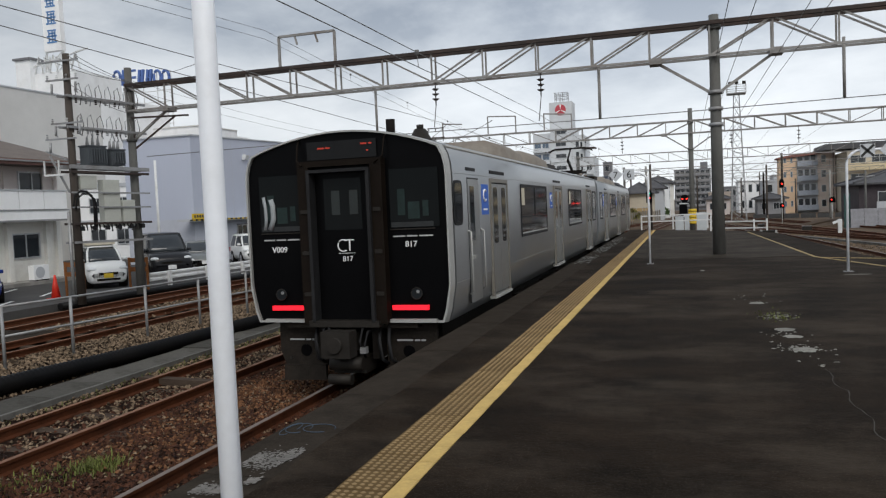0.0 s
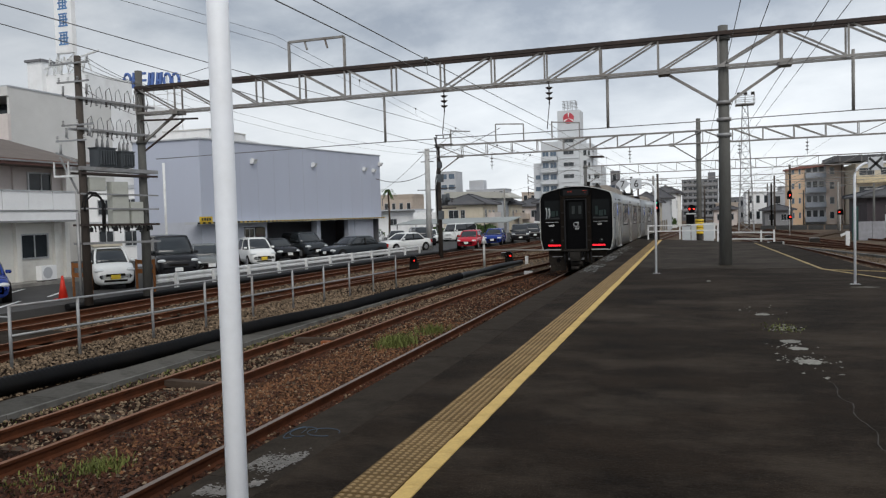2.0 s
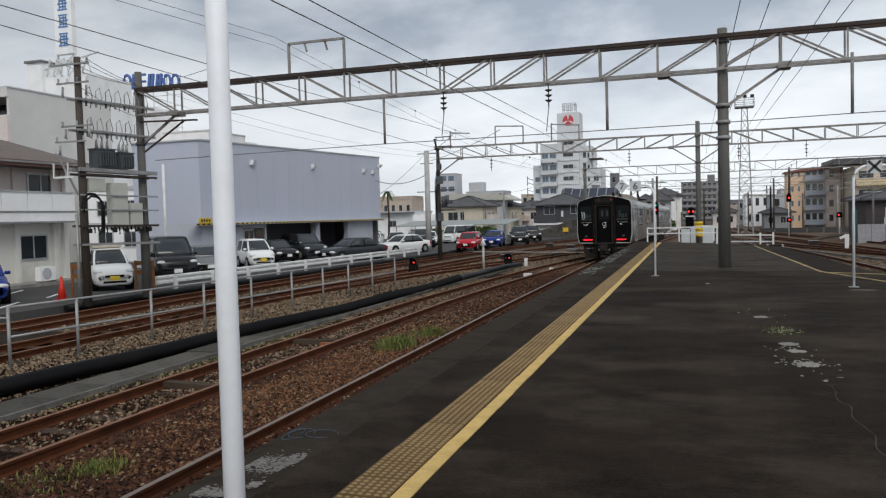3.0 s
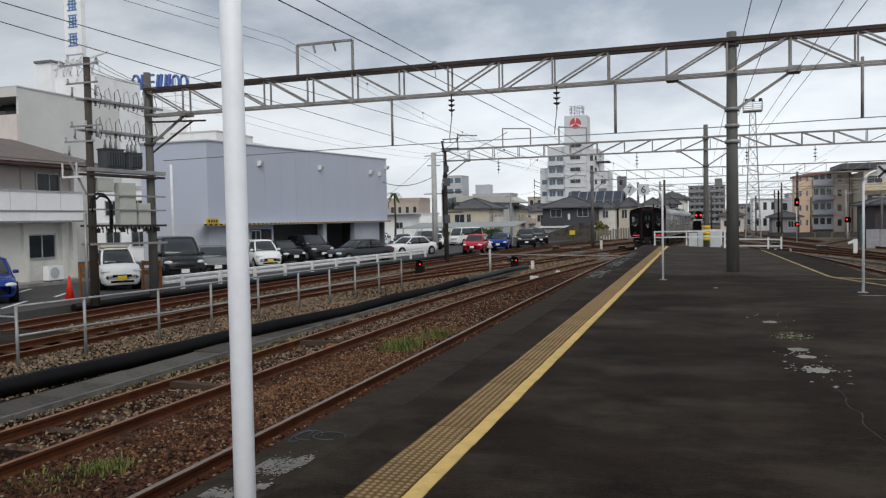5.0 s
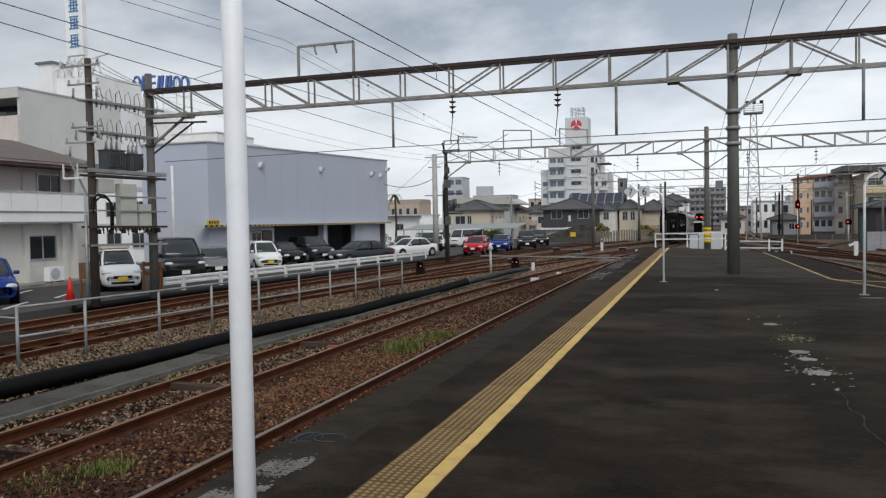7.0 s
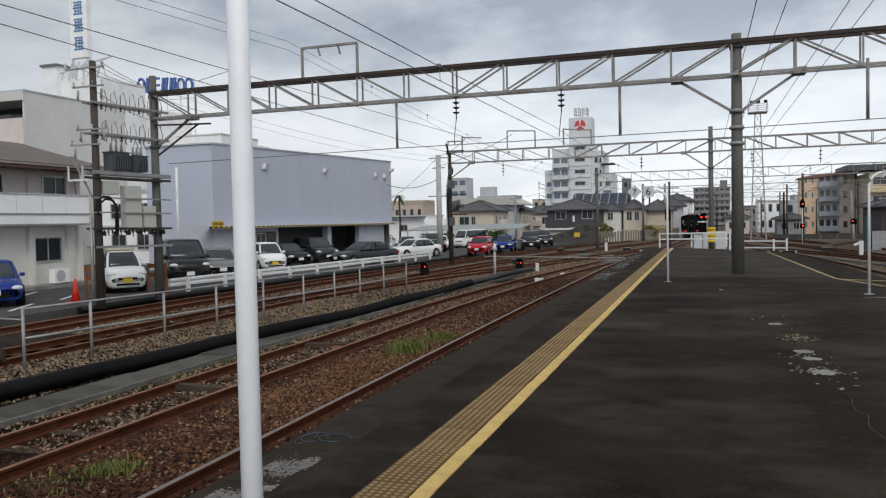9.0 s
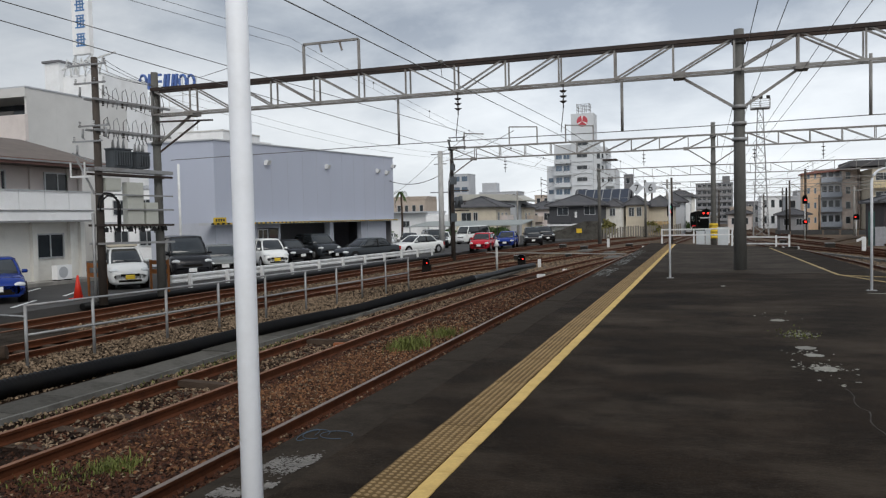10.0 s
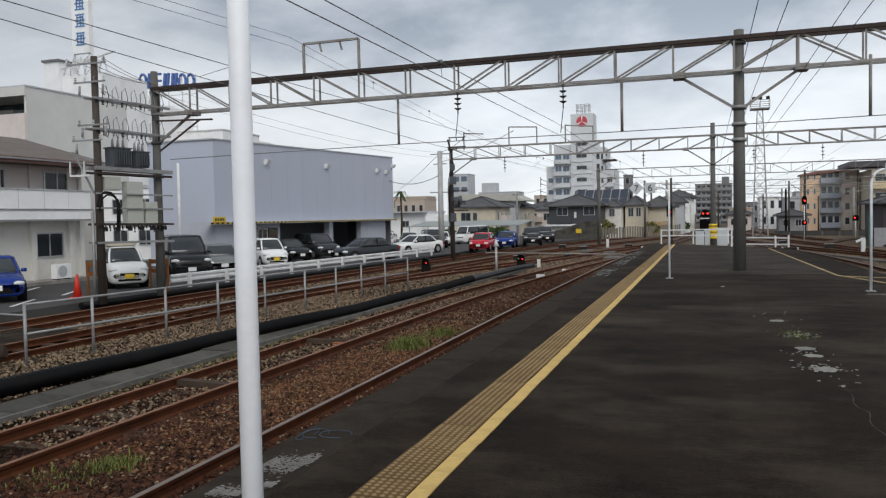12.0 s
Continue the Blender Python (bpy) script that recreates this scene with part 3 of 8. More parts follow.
# ballast stones
def stones(name, material, spots, label, seed):
    rng = np.random.default_rng(seed)
    base = np.array([(1, 0, 0), (-1, 0, 0), (0, 1, 0), (0, -1, 0), (0, 0, 1), (0, 0, -1)], float)
    tri = np.array([(0, 2, 4), (2, 1, 4), (1, 3, 4), (3, 0, 4), (2, 0, 5), (1, 2, 5), (3, 1, 5), (0, 3, 5)])
    V, F, n0 = [], [], 0
    for x0, x1, y0, y1, n, r0, r1, lift in spots:
        x, y = rng.uniform(x0, x1, n), rng.uniform(y0, y1, n)
        r = rng.uniform(r0, r1, n)
        v = base[None] * r[:, None, None] * rng.uniform(0.6, 1.35, (n, 6, 1)) * np.array([1, 1, 0.75])
        v += rng.normal(0, 0.25, (n, 6, 3)) * r[:, None, None]
        a = rng.uniform(0, 6.3, n)
        c, s = np.cos(a)[:, None], np.sin(a)[:, None]
        vx, vy = v[..., 0] * c - v[..., 1] * s, v[..., 0] * s + v[..., 1] * c
        z = BED_Z + np.array([fall(t) for t in y]) + lift + r * 0.25
        V.append(np.stack([vx + x[:, None], vy + y[:, None], v[..., 2] + z[:, None]], -1).reshape(-1, 3))
        F.append((tri[None] + (n0 + 6 * np.arange(n))[:, None, None]).reshape(-1, 3))
        n0 += 6 * n
    me = bpy.data.meshes.new(name)
    me.from_pydata(np.concatenate(V).tolist(), [], np.concatenate(F).tolist())
    me.materials.append(material)
    return tagged(new(name, me), label, "ballast", kind="stuff")


stones("ballast_stones", STONE, [(-6.8, -4.6, 5.0, 14, 21000, 0.012, 0.034, 0), (-4.7, -2.8, 5.0, 14, 6000, 0.012, 0.034, 0), (-6.8, -2.8, 14, 24, 12000, 0.014, 0.036, 0), (-6.8, -2.8, 24, 48, 7000, 0.02, 0.04, 0), (-7.9, -6.9, 5, 30, 4500, 0.012, 0.032, 0.0)], "rust-stained reddish brown ballast stones between the rails", 1)
stones("ballast_stones", STONE_TAN, [(-6.6, -4.9, 6.5, 18, 3400, 0.014, 0.034, 0.014), (-6.4, -5.0, 9.0, 14, 1800, 0.014, 0.034, 0.016), (-6.6, -2.9, 18, 40, 3000, 0.016, 0.036, 0.014)], "tan brown ballast stones lying among darker ones", 5)
stones("ballast_stones", STONE_PALE, [(-6.8, -4.7, 5.5, 20, 1500, 0.010, 0.026, 0.018), (-4.7, -2.9, 5.0, 20, 300, 0.010, 0.024, 0.016)], "scattered pale stones on the rusty ballast", 8)
stones("ballast_stones", STONE_PALE, [(-8.8, -8.05, 5, 32, 4200, 0.011, 0.034, 0.01), (-7.9, -6.95, 7, 32, 3300, 0.011, 0.034, 0.006), (-7.9, -6.95, 8, 24, 500, 0.018, 0.04, 0.02), (-6.6, -5.0, 8, 26, 1500, 0.012, 0.03, 0.012), (-12.7, -9.9, 8, 24, 12000, 0.014, 0.038, 0.01), (-12.7, -9.9, 24, 40, 4000, 0.02, 0.045, 0.01), (-15.7, -13.8, 15, 40, 2500, 0.02, 0.05, 0.01), (-13, -3.5, 36, 62, 6000, 0.03, 0.06, 0.0), (4.9, 9.0, 18, 60, 3000, 0.03, 0.06, 0.0)], "pale tan ballast stones beside the sidings", 2)

# ---- train: two coupled cars, local origin at the tail's rail level, forward +y ----
HW, CAR = 1.46, 17.9  # half width, length of a car


def section(inset=0.0, low=0.0):
    """Outline of the car's end, in x and z above the rail."""
    p = [(-1.35, 0.97), (-1.40, 1.12), (-1.445, 1.36), (-HW, 1.46), (-HW, 2.86), (-1.45, 3.02), (-1.42, 3.15)]
    arch = [(-1.36 + 2.72 * k / 14, 3.22 + 0.32 * math.sin(math.pi * (0.03 + 0.94 * k / 14)) ** 0.8) for k in range(15)]
    q = p + arch + [(-x, z) for x, z in p[::-1]]
    return [(x * (1 - inset / HW), 2.3 + (z - 2.3) * (1 - inset / 1.4)) for x, z in q]


def ring_loft(bm, outline, ys, mi=0, caps=True):
    last, n = None, len(outline)
    first = None
    for y in ys:
        ring = [bm.verts.new((x, y, z)) for x, z in outline]
        first = first or ring
        if last:
            for i in range(n):
                f = bm.faces.new((last[i], last[(i + 1) % n], ring[(i + 1) % n], ring[i]))
                f.material_index = mi
        last = ring
    if caps:
        bm.faces.new(first)
        bm.faces.new(last[::-1])


def side_pane(name, car, side, y0, y1, z0, z1, frame_mat, pane_mat, rim=0.05, label=""):
    x = side * (HW + 0.004)
    bm = B()
    for d in ((y0, z0, y1, z0 + rim), (y0, z1 - rim, y1, z1), (y0, z0 + rim, y0 + rim, z1 - rim), (y1 - rim, z0 + rim, y1, z1 - rim)):
        box(bm, min(x, x + side * 0.012), d[0], d[1], max(x, x + side * 0.012), d[2], d[3])
    w = part(name, bm, frame_mat, car, label)
    bm = B()
    box(bm, min(x, x + side * 0.004), y0 + rim, z0 + rim, max(x, x + side * 0.004), y1 - rim, z1 - rim)
    part("pane", bm, pane_mat, w)
    return w


def side_door(car, side, y, glass_mat):
    """A double-leaf sliding door, 1.1 m wide, sunk behind dark seals."""
    x = side * (HW + 0.003)

    def slab(name, material, parent, a, z0, b, z1, d0, d1, label="", bevel=0.0):
        bm = B()
        box(bm, min(x + side * d0, x + side * d1), a, z0, max(x + side * d0, x + side * d1), b, z1)
        return part(name, bm, material, parent, label, bevel)
    slab("door_seal", BLACK_RUB, car, y - 0.56, 1.42, y + 0.56, 2.86, -0.01, 0.002)
    for k in (-1, 1):
        a, b = sorted((y + k * 0.008, y + k * 0.53))
        leaf = slab("door", DOOR_ALU, car, a, 1.10, b, 2.80, 0.003, 0.012, bevel=0.004)
        bm = B()
        c, hw, zc, hh = (a + b) / 2 + k * 0.02, 0.145, 2.31, 0.44
        prof = [(c + hw * (1 if math.cos(t) > 0 else -1) * abs(math.cos(t)) ** 0.35, zc + hh * (1 if math.sin(t) > 0 else -1) * abs(math.sin(t)) ** 0.2) for t in (2 * math.pi * i / 20 for i in range(20))]
        prism(bm, prof, x + side * 0.0125, x + side * 0.016, "x")
        part("pane", bm, glass_mat, leaf)
    for a, c in ((y - 0.60, y - 0.555), (y + 0.555, y + 0.60)):
        slab("door_frame", DOOR_FRAME, car, a, 1.06, c, 2.88, -0.02, 0.026, bevel=0.004)
    slab("door_frame", DOOR_FRAME, car, y - 0.555, 2.82, y + 0.555, 2.88, -0.02, 0.026)
    slab("door_sill", ALU_FRAME, car, y - 0.58, 1.02, y + 0.58, 1.06, -0.06, 0.05)
    slab("side_lamp_panel", BLACK_RUB, car, y - 0.55, 2.955, y + 0.45, 3.005, -0.03, 0.004)


def bogie(car, y):
    bm = B()
    for s in (-1, 1):
        box(bm, s * 0.95 - 0.07, y - 1.5, 0.42, s * 0.95 + 0.07, y + 1.5, 0.66)
        box(bm, s * 0.95 - 0.1, y - 1.25, 0.3, s * 0.95 + 0.1, y - 0.85, 0.6)
        box(bm, s * 0.95 - 0.1, y + 0.85, 0.3, s * 0.95 + 0.1, y + 1.25, 0.6)
    box(bm, -0.9, y - 0.25, 0.5, 0.9, y + 0.25, 0.85)
    part("bogie_frame", bm, UNDER, car)
    for dy in (-1.05, 1.05):
        bm = B()
        for s in (-1, 1):
            tube(bm, [(s * 0.50, y + dy, 0.43), (s * 0.62, y + dy, 0.43)], 0.43, 24)
            tube(bm, [(s * 0.47, y + dy, 0.43), (s * 0.50, y + dy, 0.43)], 0.46, 24)
        tube(bm, [(-0.5, y + dy, 0.43), (0.5, y + dy, 0.43)], 0.08, 10)
        part("wheelset", bm, UNDER_GREY, car)


def rail_car(tail, label):
    car = thing("train_car", (0, 0, 0), label, "train car", "two-car train")
    bm = B()
    y0, y1 = (0.23, CAR - 0.22) if tail else (0.22, CAR - 0.23)
    ring_loft(bm, section(), [y0, 5, 10, 15, y1])
    for f in bm.faces:
        f.smooth = len(f.verts) == 4
    part("body", bm, ALU, car, "brushed silver aluminium body")
    seam = B()
    e = 0.15 if tail else CAR - 0.24
    ring_loft(seam, section(0.02), [e, e + 0.09], caps=False)
    part("face_seam", seam, BLACK_RUB, car, "dark joint behind the end face")

    def flat(name, material, parent, s, a, z0, b, z1, d0, d1, label="", bevel=0.0):
        bm = B()
        box(bm, min(s * (HW + d0), s * (HW + d1)), a, z0, max(s * (HW + d0), s * (HW + d1)), b, z1)
        return part(name, bm, material, parent, label, bevel)
    for s in (-1, 1):
        bm = B()
        tube(bm, [(s * 1.37, y0, 3.25), (s * 1.37, y1, 3.25)], 0.022, 8)
        part("gutter", bm, ALU_FRAME, car)
        for z in (1.46, 2.90):
            flat("body_seam", DOOR_ALU, car, s, y0, z, y1, z + 0.008, -0.002, 0.003)
    doors = (2.8, 9.0, 15.3) if tail else (3.1, 9.3, 15.3)
    wide = ((4.57, 7.40), (10.8, 13.46)) if tail else ((4.9, 7.7), (11.1, 13.8))
    small = (16.3, 17.25) if tail else (0.75, 1.7)
    for s in (-1, 1):
        for d in doors:
            side_door(car, s, d, CAR_GLASS)
        for a, b in wide + (small,):
            w = side_pane("window", car, s, a, b, 1.87, 2.84, BLACK_RUB, CAR_GLASS, 0.05)
            flat("glazing_bar", ALU_FRAME, w, s, a + 0.06, 1.925, b - 0.06, 1.95, 0.009, 0.02)
            if b - a > 2:
                flat("glazing_bar", BLACK_RUB, w, s, a + 0.06, 2.22, b - 0.06, 2.25, 0.009, 0.018)
                flat("glazing_bar", BLACK_RUB, w, s, (a + b) / 2 - 0.02, 2.25, (a + b) / 2 + 0.02, 2.79, 0.009, 0.018)
                flat("sticker", CREAM_MARK, w, s, a + 0.06, 2.45, a + 0.36, 2.77, 0.010, 0.0125, "small cream notice inside the window")
        for a, b, z0, z1 in ((1.69, 2.11, 2.33, 2.78), (7.87, 8.2, 2.36, 2.72)) if tail else ((1.95, 2.35, 2.33, 2.78), (8.1, 8.45, 2.36, 2.72)):
            sign = flat("blue_notice", BLUE_PANEL, car, s, a, z0, b, z1, 0.001, 0.006, "blue panel with a white mark")
            c, h = (a + b) / 2, z1 - z0
            bm = B()
            ring = [(s * (HW + 0.008), c - 0.02 + 0.22 * (b - a) * math.cos(t), z1 - 0.36 * h + 0.2 * (b - a) * math.sin(t)) for t in (radians(50 + 26 * k) for k in range(11))]
            tube(bm, ring, 0.016, 5)
            part("notice_mark", bm, WHITE_MARK, sign)
            flat("notice_mark", WHITE_MARK, sign, s, c - 0.28 * (b - a), z0 + 0.14 * h, c + 0.28 * (b - a), z0 + 0.20 * h, 0.006, 0.01)
        # cab door and its tall narrow pane
        cab = 0.92 if tail else CAR - 1.5
        flat("cab_door_seal", BLACK_RUB, car, s, cab - 0.02, 1.12, cab + 0.62, 2.86, -0.012, 0.0015)
        d = flat("cab_door", DOOR_ALU, car, s, cab, 1.12, cab + 0.60, 2.84, 0.002, 0.011, bevel=0.004)
        flat("pane", CAR_GLASS, d, s, cab + 0.08, 1.98, cab + 0.30, 2.74, 0.0115, 0.016)
        flat("door_latch", ALU_FRAME, d, s, cab + 0.10, 1.72, cab + 0.22, 1.77, 0.011, 0.05)
        flat("side_lamp_panel", BLACK_RUB, car, s, cab - 0.05, 2.955, cab + 0.45, 3.0, -0.03, 0.004)
        for yy in (cab - 0.06, cab + 0.66):
            bm = B()
            tube(bm, [(s * (HW + 0.002), yy, 1.25), (s * (HW + 0.05), yy, 1.28), (s * (HW + 0.05), yy, 2.1), (s * (HW + 0.002), yy, 2.13)], 0.014, 7)
            part("handrail", bm, ALU_FRAME, car)
        cw = 0.17 if tail else CAR - 0.75
        bm = B()
        prof = [(cw + 0.24 + 0.22 * (1 if math.cos(a) > 0 else -1) * abs(math.cos(a)) ** 0.4, 2.51 + 0.30 * (1 if math.sin(a) > 0 else -1) * abs(math.sin(a)) ** 0.4) for a in (2 * math.pi * k / 20 for k in range(20))]
        prism(bm, prof, s * HW, s * (HW + 0.012), "x")
        w = part("cab_window", bm, BLACK_RUB, car)
        bm = B()
        prism(bm, [(cw + 0.24 + (p - cw - 0.24) * 0.8, 2.51 + (q - 2.51) * 0.88) for p, q in prof], s * (HW + 0.012), s * (HW + 0.016), "x")
        part("pane", bm, CAR_GLASS, w)
    # underfloor boxes, skirts
    bm = B()
    box(bm, -1.15, 0.5, 0.72, 1.15, CAR - 0.5, 1.0)
    for a, b in ((5.0, 7.6), (7.9, 9.8), (10.1, 13.0)):
        box(bm, -1.28, a, 0.35, 1.28, b, 0.78)
    part("underframe", bm, UNDER, car, "black underfloor equipment boxes", bevel=0.01)
    for y in (3.0, CAR - 3.0):
        bogie(car, y)
    # roof units
    a, b = (4.6, 11.2) if tail else (9.0, 14.6)
    bm = B()
    for k in range(15):
        u = k / 14
        c = a + (b - a) * u
        lift = 0.30 * min(1.0, (math.sin(math.pi * min(u, 1 - u) / 0.5) * 2.2) ** 0.6 if 0 < u < 1 else 0.0)
        ring = [bm.verts.new(p) for p in ((-0.95, c, 3.30), (-0.92, c, 3.36 + lift * 0.75), (-0.70, c, 3.43 + lift), (0.70, c, 3.43 + lift), (0.92, c, 3.36 + lift * 0.75), (0.95, c, 3.30))]
        if k:
            for i in range(5):
                bm.faces.new((last[i], last[i + 1], ring[i + 1], ring[i])).smooth = True
        last = ring
    part("roof_unit", bm, ROOF_TAN, car, "tan rounded roof air-conditioning housing")
    if tail:
        bm = B()
        tube(bm, [(0.42, 0.8, 3.42), (0.42, 0.8, 3.72)], 0.065, 12)
        part("roof_horn", bm, UNDER, car)
        bm = B()
        tube(bm, [(0.72, 1.2, 3.36), (0.72, 1.2, 3.46), (0.72, 1.2, 3.60)], 0.24, 16, r1=0.08)
        tube(bm, [(0.72, 1.2, 3.58), (0.72, 1.2, 3.66)], 0.05, 10)
        part("roof_aerial", bm, UNDER_GREY, car)
        for a, b, w, h in ((12.2, 13.6, 0.7, 0.05), (14.0, 15.0, 0.5, 0.1), (15.6, 16.4, 0.4, 0.08)):
            boxm("roof_gear", (-w, a, 3.40, w, b, 3.55 + h), UNDER_GREY, car, bevel=0.03)
    else:
        # raised current collector near the coupled end
        for s in (-0.5, 0.5):
            for yy in (3.4, 5.0):
                bm = B()
                for j in range(3):
                    tube(bm, [(s, yy, 3.42 + 0.09 * j), (s, yy, 3.49 + 0.09 * j)], 0.085, 10, r1=0.05)
                part("collector_insulator", bm, ROOF_TAN, car)
        bm = B()
        for s in (-0.5, 0.5):
            bar(bm, (s, 3.2, 3.74), (s, 5.2, 3.74), 0.06)
        bar(bm, (-0.55, 5.0, 3.76), (0.55, 5.0, 3.76), 0.09)
        bar(bm, (-0.55, 3.4, 3.76), (0.55, 3.4, 3.76), 0.07)
        part("collector_base", bm, UNDER, car)
        bm = B()
        bar(bm, (0, 4.9, 3.78), (0, 3.5, 4.22), 0.08)
        bar(bm, (0, 3.5, 4.22), (0, 4.4, 4.70), 0.05)
        part("collector_arm", bm, UNDER, car)
        bm = B()
        for dy in (-0.14, 0.14):
            bar(bm, (-0.62, 4.4 + dy, 4.73), (0.62, 4.4 + dy, 4.73), 0.045)
            for s in (-1, 1):
                bar(bm, (s * 0.62, 4.4 + dy, 4.73), (s * 0.88, 4.4 + dy, 4.62), 0.035)
        part("collector_head", bm, UNDER, car)
        for a, b, w, h in ((6.0, 7.2, 0.75, 0.12), (7.5, 8.5, 0.6, 0.08)):
            boxm("roof_gear", (-w, a, 3.40, w, b, 3.52 + h), BROWN_BLACK, car, bevel=0.03)
    if not tail:
        bm = B()
        box(bm, -0.55, -0.02, 1.0, 0.55, 0.3, 3.2)
        part("gangway_bellows", bm, BLACK_RUB, car)
    else:
        bm = B()
        box(bm, -0.55, CAR - 0.25, 1.0, 0.55, CAR + 0.02, 3.2)
        part("gangway_bellows", bm, BLACK_RUB, car)
    return car


def tail_face(car):
    """The black end face with its frame, door, panes, lamps and coupler, facing -y."""
    bm = B()
    o, i = section(0), section(0.036)
    n = len(o)
    a = [bm.verts.new((x, 0.16, z)) for x, z in o]
    b = [bm.verts.new((x * 0.992, 0.0, 2.3 + (z - 2.3) * 0.992)) for x, z in o]
    c = [bm.verts.new((x, 0.0, z)) for x, z in i]
    d = [bm.verts.new((x, 0.10, z)) for x, z in i]
    for p, q in ((a, b), (b, c), (c, d)):
        for k in range(n):
            bm.faces.new((p[k], p[(k + 1) % n], q[(k + 1) % n], q[k]))
    part("face_frame", bm, ALU_FRAME, car, "pale metal rim round the black end face")
    bm = B()
    ring_loft(bm, section(0.034), [0.05, 0.15])
    part("end_face", bm, FACE_BLACK, car, "glossy black end face")
    # door surround and sunken door
    for s in (-1, 1):
        bm = B()
        box(bm, min(s * 0.44, s * 0.60), -0.10, 0.98, max(s * 0.44, s * 0.60), 0.06, 3.06)
        part("door_post", bm, BROWN_BLACK, car, "grimy dark brown door post", bevel=0.02)
        bm = B()
        box(bm, min(s * 0.40, s * 0.445), -0.16, 1.0, max(s * 0.40, s * 0.445), 0.02, 3.02)
        part("gangway_rubber", bm, BLACK_RUB, car, bevel=0.01)
    boxm("door_header", (-0.60, -0.10, 3.062, 0.60, 0.06, 3.14), BROWN_BLACK, car, bevel=0.02)
    boxm("gangway_rubber", (-0.40, -0.16, 2.98, 0.40, 0.02, 3.02), BLACK_RUB, car, bevel=0.01)
    for s in (-1, 1):
        bm = B()
        tube(bm, [(s * 0.62, 0.05, 3.44), (s * 0.62, -0.02, 3.36), (s * 0.615, -0.06, 3.16), (s * 0.52, -0.12, 3.08)], 0.014, 7)
        part("gangway_conduit", bm, BROWN_BLACK, car)
        for z in (1.35, 1.9, 2.45):
            bm = B()
            box(bm, min(s * 0.47, s * 0.57), -0.115, z, max(s * 0.47, s * 0.57), -0.10, z + 0.05)
            part("gangway_clip", bm, UNDER_GREY, car)
    bm = B()
    box(bm, -0.39, 0.0, 1.02, 0.39, 0.045, 3.0)
    door = part("end_door", bm, FACE_BLACK, car, "black gangway door with a narrow window", bevel=0.01)
    boxm("pane", (-0.27, -0.006, 2.22, 0.27, 0.0, 2.9), FACE_GLASS, door)
    # dim rectangles set on the door pane, painted in place of reflections
    bm = B()
    for x in (-0.1, 0.16):
        box(bm, x - 0.06, -0.012, 2.42, x + 0.06, -0.007, 2.74)
    part("reflection_panel", bm, mat("reflection_grey", (0.022, 0.027, 0.026), 0.4, bump=0), door)
    boxm("threshold", (-0.5, -0.16, 0.94, 0.5, 0.06, 1.02), UNDER_GREY, car, bevel=0.01)
    boxm("destination_box", (-0.5, 0.02, 3.16, 0.5, 0.048, 3.40), mat("destination_glass", (0.008, 0.008, 0.0085), 0.2, bump=0, spec=0.15), car)
    for x, z, w in ((-0.34, 3.30, 0.1), (-0.22, 3.30, 0.06), (0.28, 3.33, 0.09), (0.40, 3.33, 0.04), (0.36, 3.24, 0.03)):
        boxm("destination_text", (x, 0.014, z, x + w, 0.019, z + 0.02), LED_RED, car)
    for s in (-1, 1):
        bm = B()
        x0, x1 = sorted((s * 0.64, s * 1.26))
        box(bm, x0, 0.035, 2.22, x1 + 0.06 * max(0, s), 0.048, 2.98)
        w = part("end_window", bm, FACE_GLASS, car, "dark cab window", bevel=0.004)
        bm = B()
        box(bm, x0 + 0.02, 0.030, 2.225, x1 - 0.02, 0.034, 2.29)
        part("desk_edge", bm, CAB_GREY, w)
        # green glints of the glass, painted as thin boxes on the pane's face
        for u, z0, wd, hh in ((0.12, 2.38, 0.10, 0.34), (0.26, 2.33, 0.16, 0.22), (0.46, 2.36, 0.08, 0.20)):
            bm = B()
            box(bm, x0 + u, 0.030, z0, x0 + u + wd, 0.034, z0 + hh)
            part("cab_seat", bm, CAB_TEAL, w, "dim green glint painted on the cab glass", bevel=0.001)
        if s < 0:
            # pale strips on the pane stand in for daylight through the far side window
            bm = B()
            for d, r in ((0.0, 0.026), (0.115, 0.04)):
                tube(bm, [(x0 + 0.06 + d, 0.036, 2.70 - d * 0.3), (x0 + 0.085 + d, 0.036, 2.56), (x0 + 0.09 + d, 0.036, 2.40), (x0 + 0.07 + d * 0.7, 0.036, 2.25)], r, 6)
            part("cab_side_post", bm, CAB_PALE, w, "pale strips painted on the cab glass for daylight beyond")
        bm = B()
        box(bm, x0, 0.03, 2.19, x1, 0.047, 2.205)
        part("lower_trim", bm, UNDER_GREY, w)
        boxm("tail_lamp", (min(s * 0.635, s * 1.13), 0.0, 1.145, max(s * 0.635, s * 1.13), 0.048, 1.205), RED_LAMP, car, "glowing red tail lamp bar", bevel=0.006)
        boxm("lower_rim", (min(s * 0.55, s * 1.24), -0.01, 0.98, max(s * 0.55, s * 1.24), 0.05, 1.025), ALU_FRAME, car, bevel=0.01)
        bm = B()
        tube(bm, [(s * 0.98, -0.005, 1.36), (s * 0.98, 0.05, 1.36)], 0.075, 18)
        lamp = part("headlamp", bm, CAR_GLASS, car)
        bm = B()
        tube(bm, [(s * 0.98 + 0.075 * math.cos(a), -0.006, 1.36 + 0.075 * math.sin(a)) for a in (2 * math.pi * k / 18 for k in range(19))], 0.007, 6)
        part("lamp_ring", bm, UNDER_GREY, lamp)
        bm = B()
        tube(bm, [(s * 0.98 + 0.02, -0.012, 1.385), (s * 0.98 + 0.02, -0.004, 1.385)], 0.022, 10)
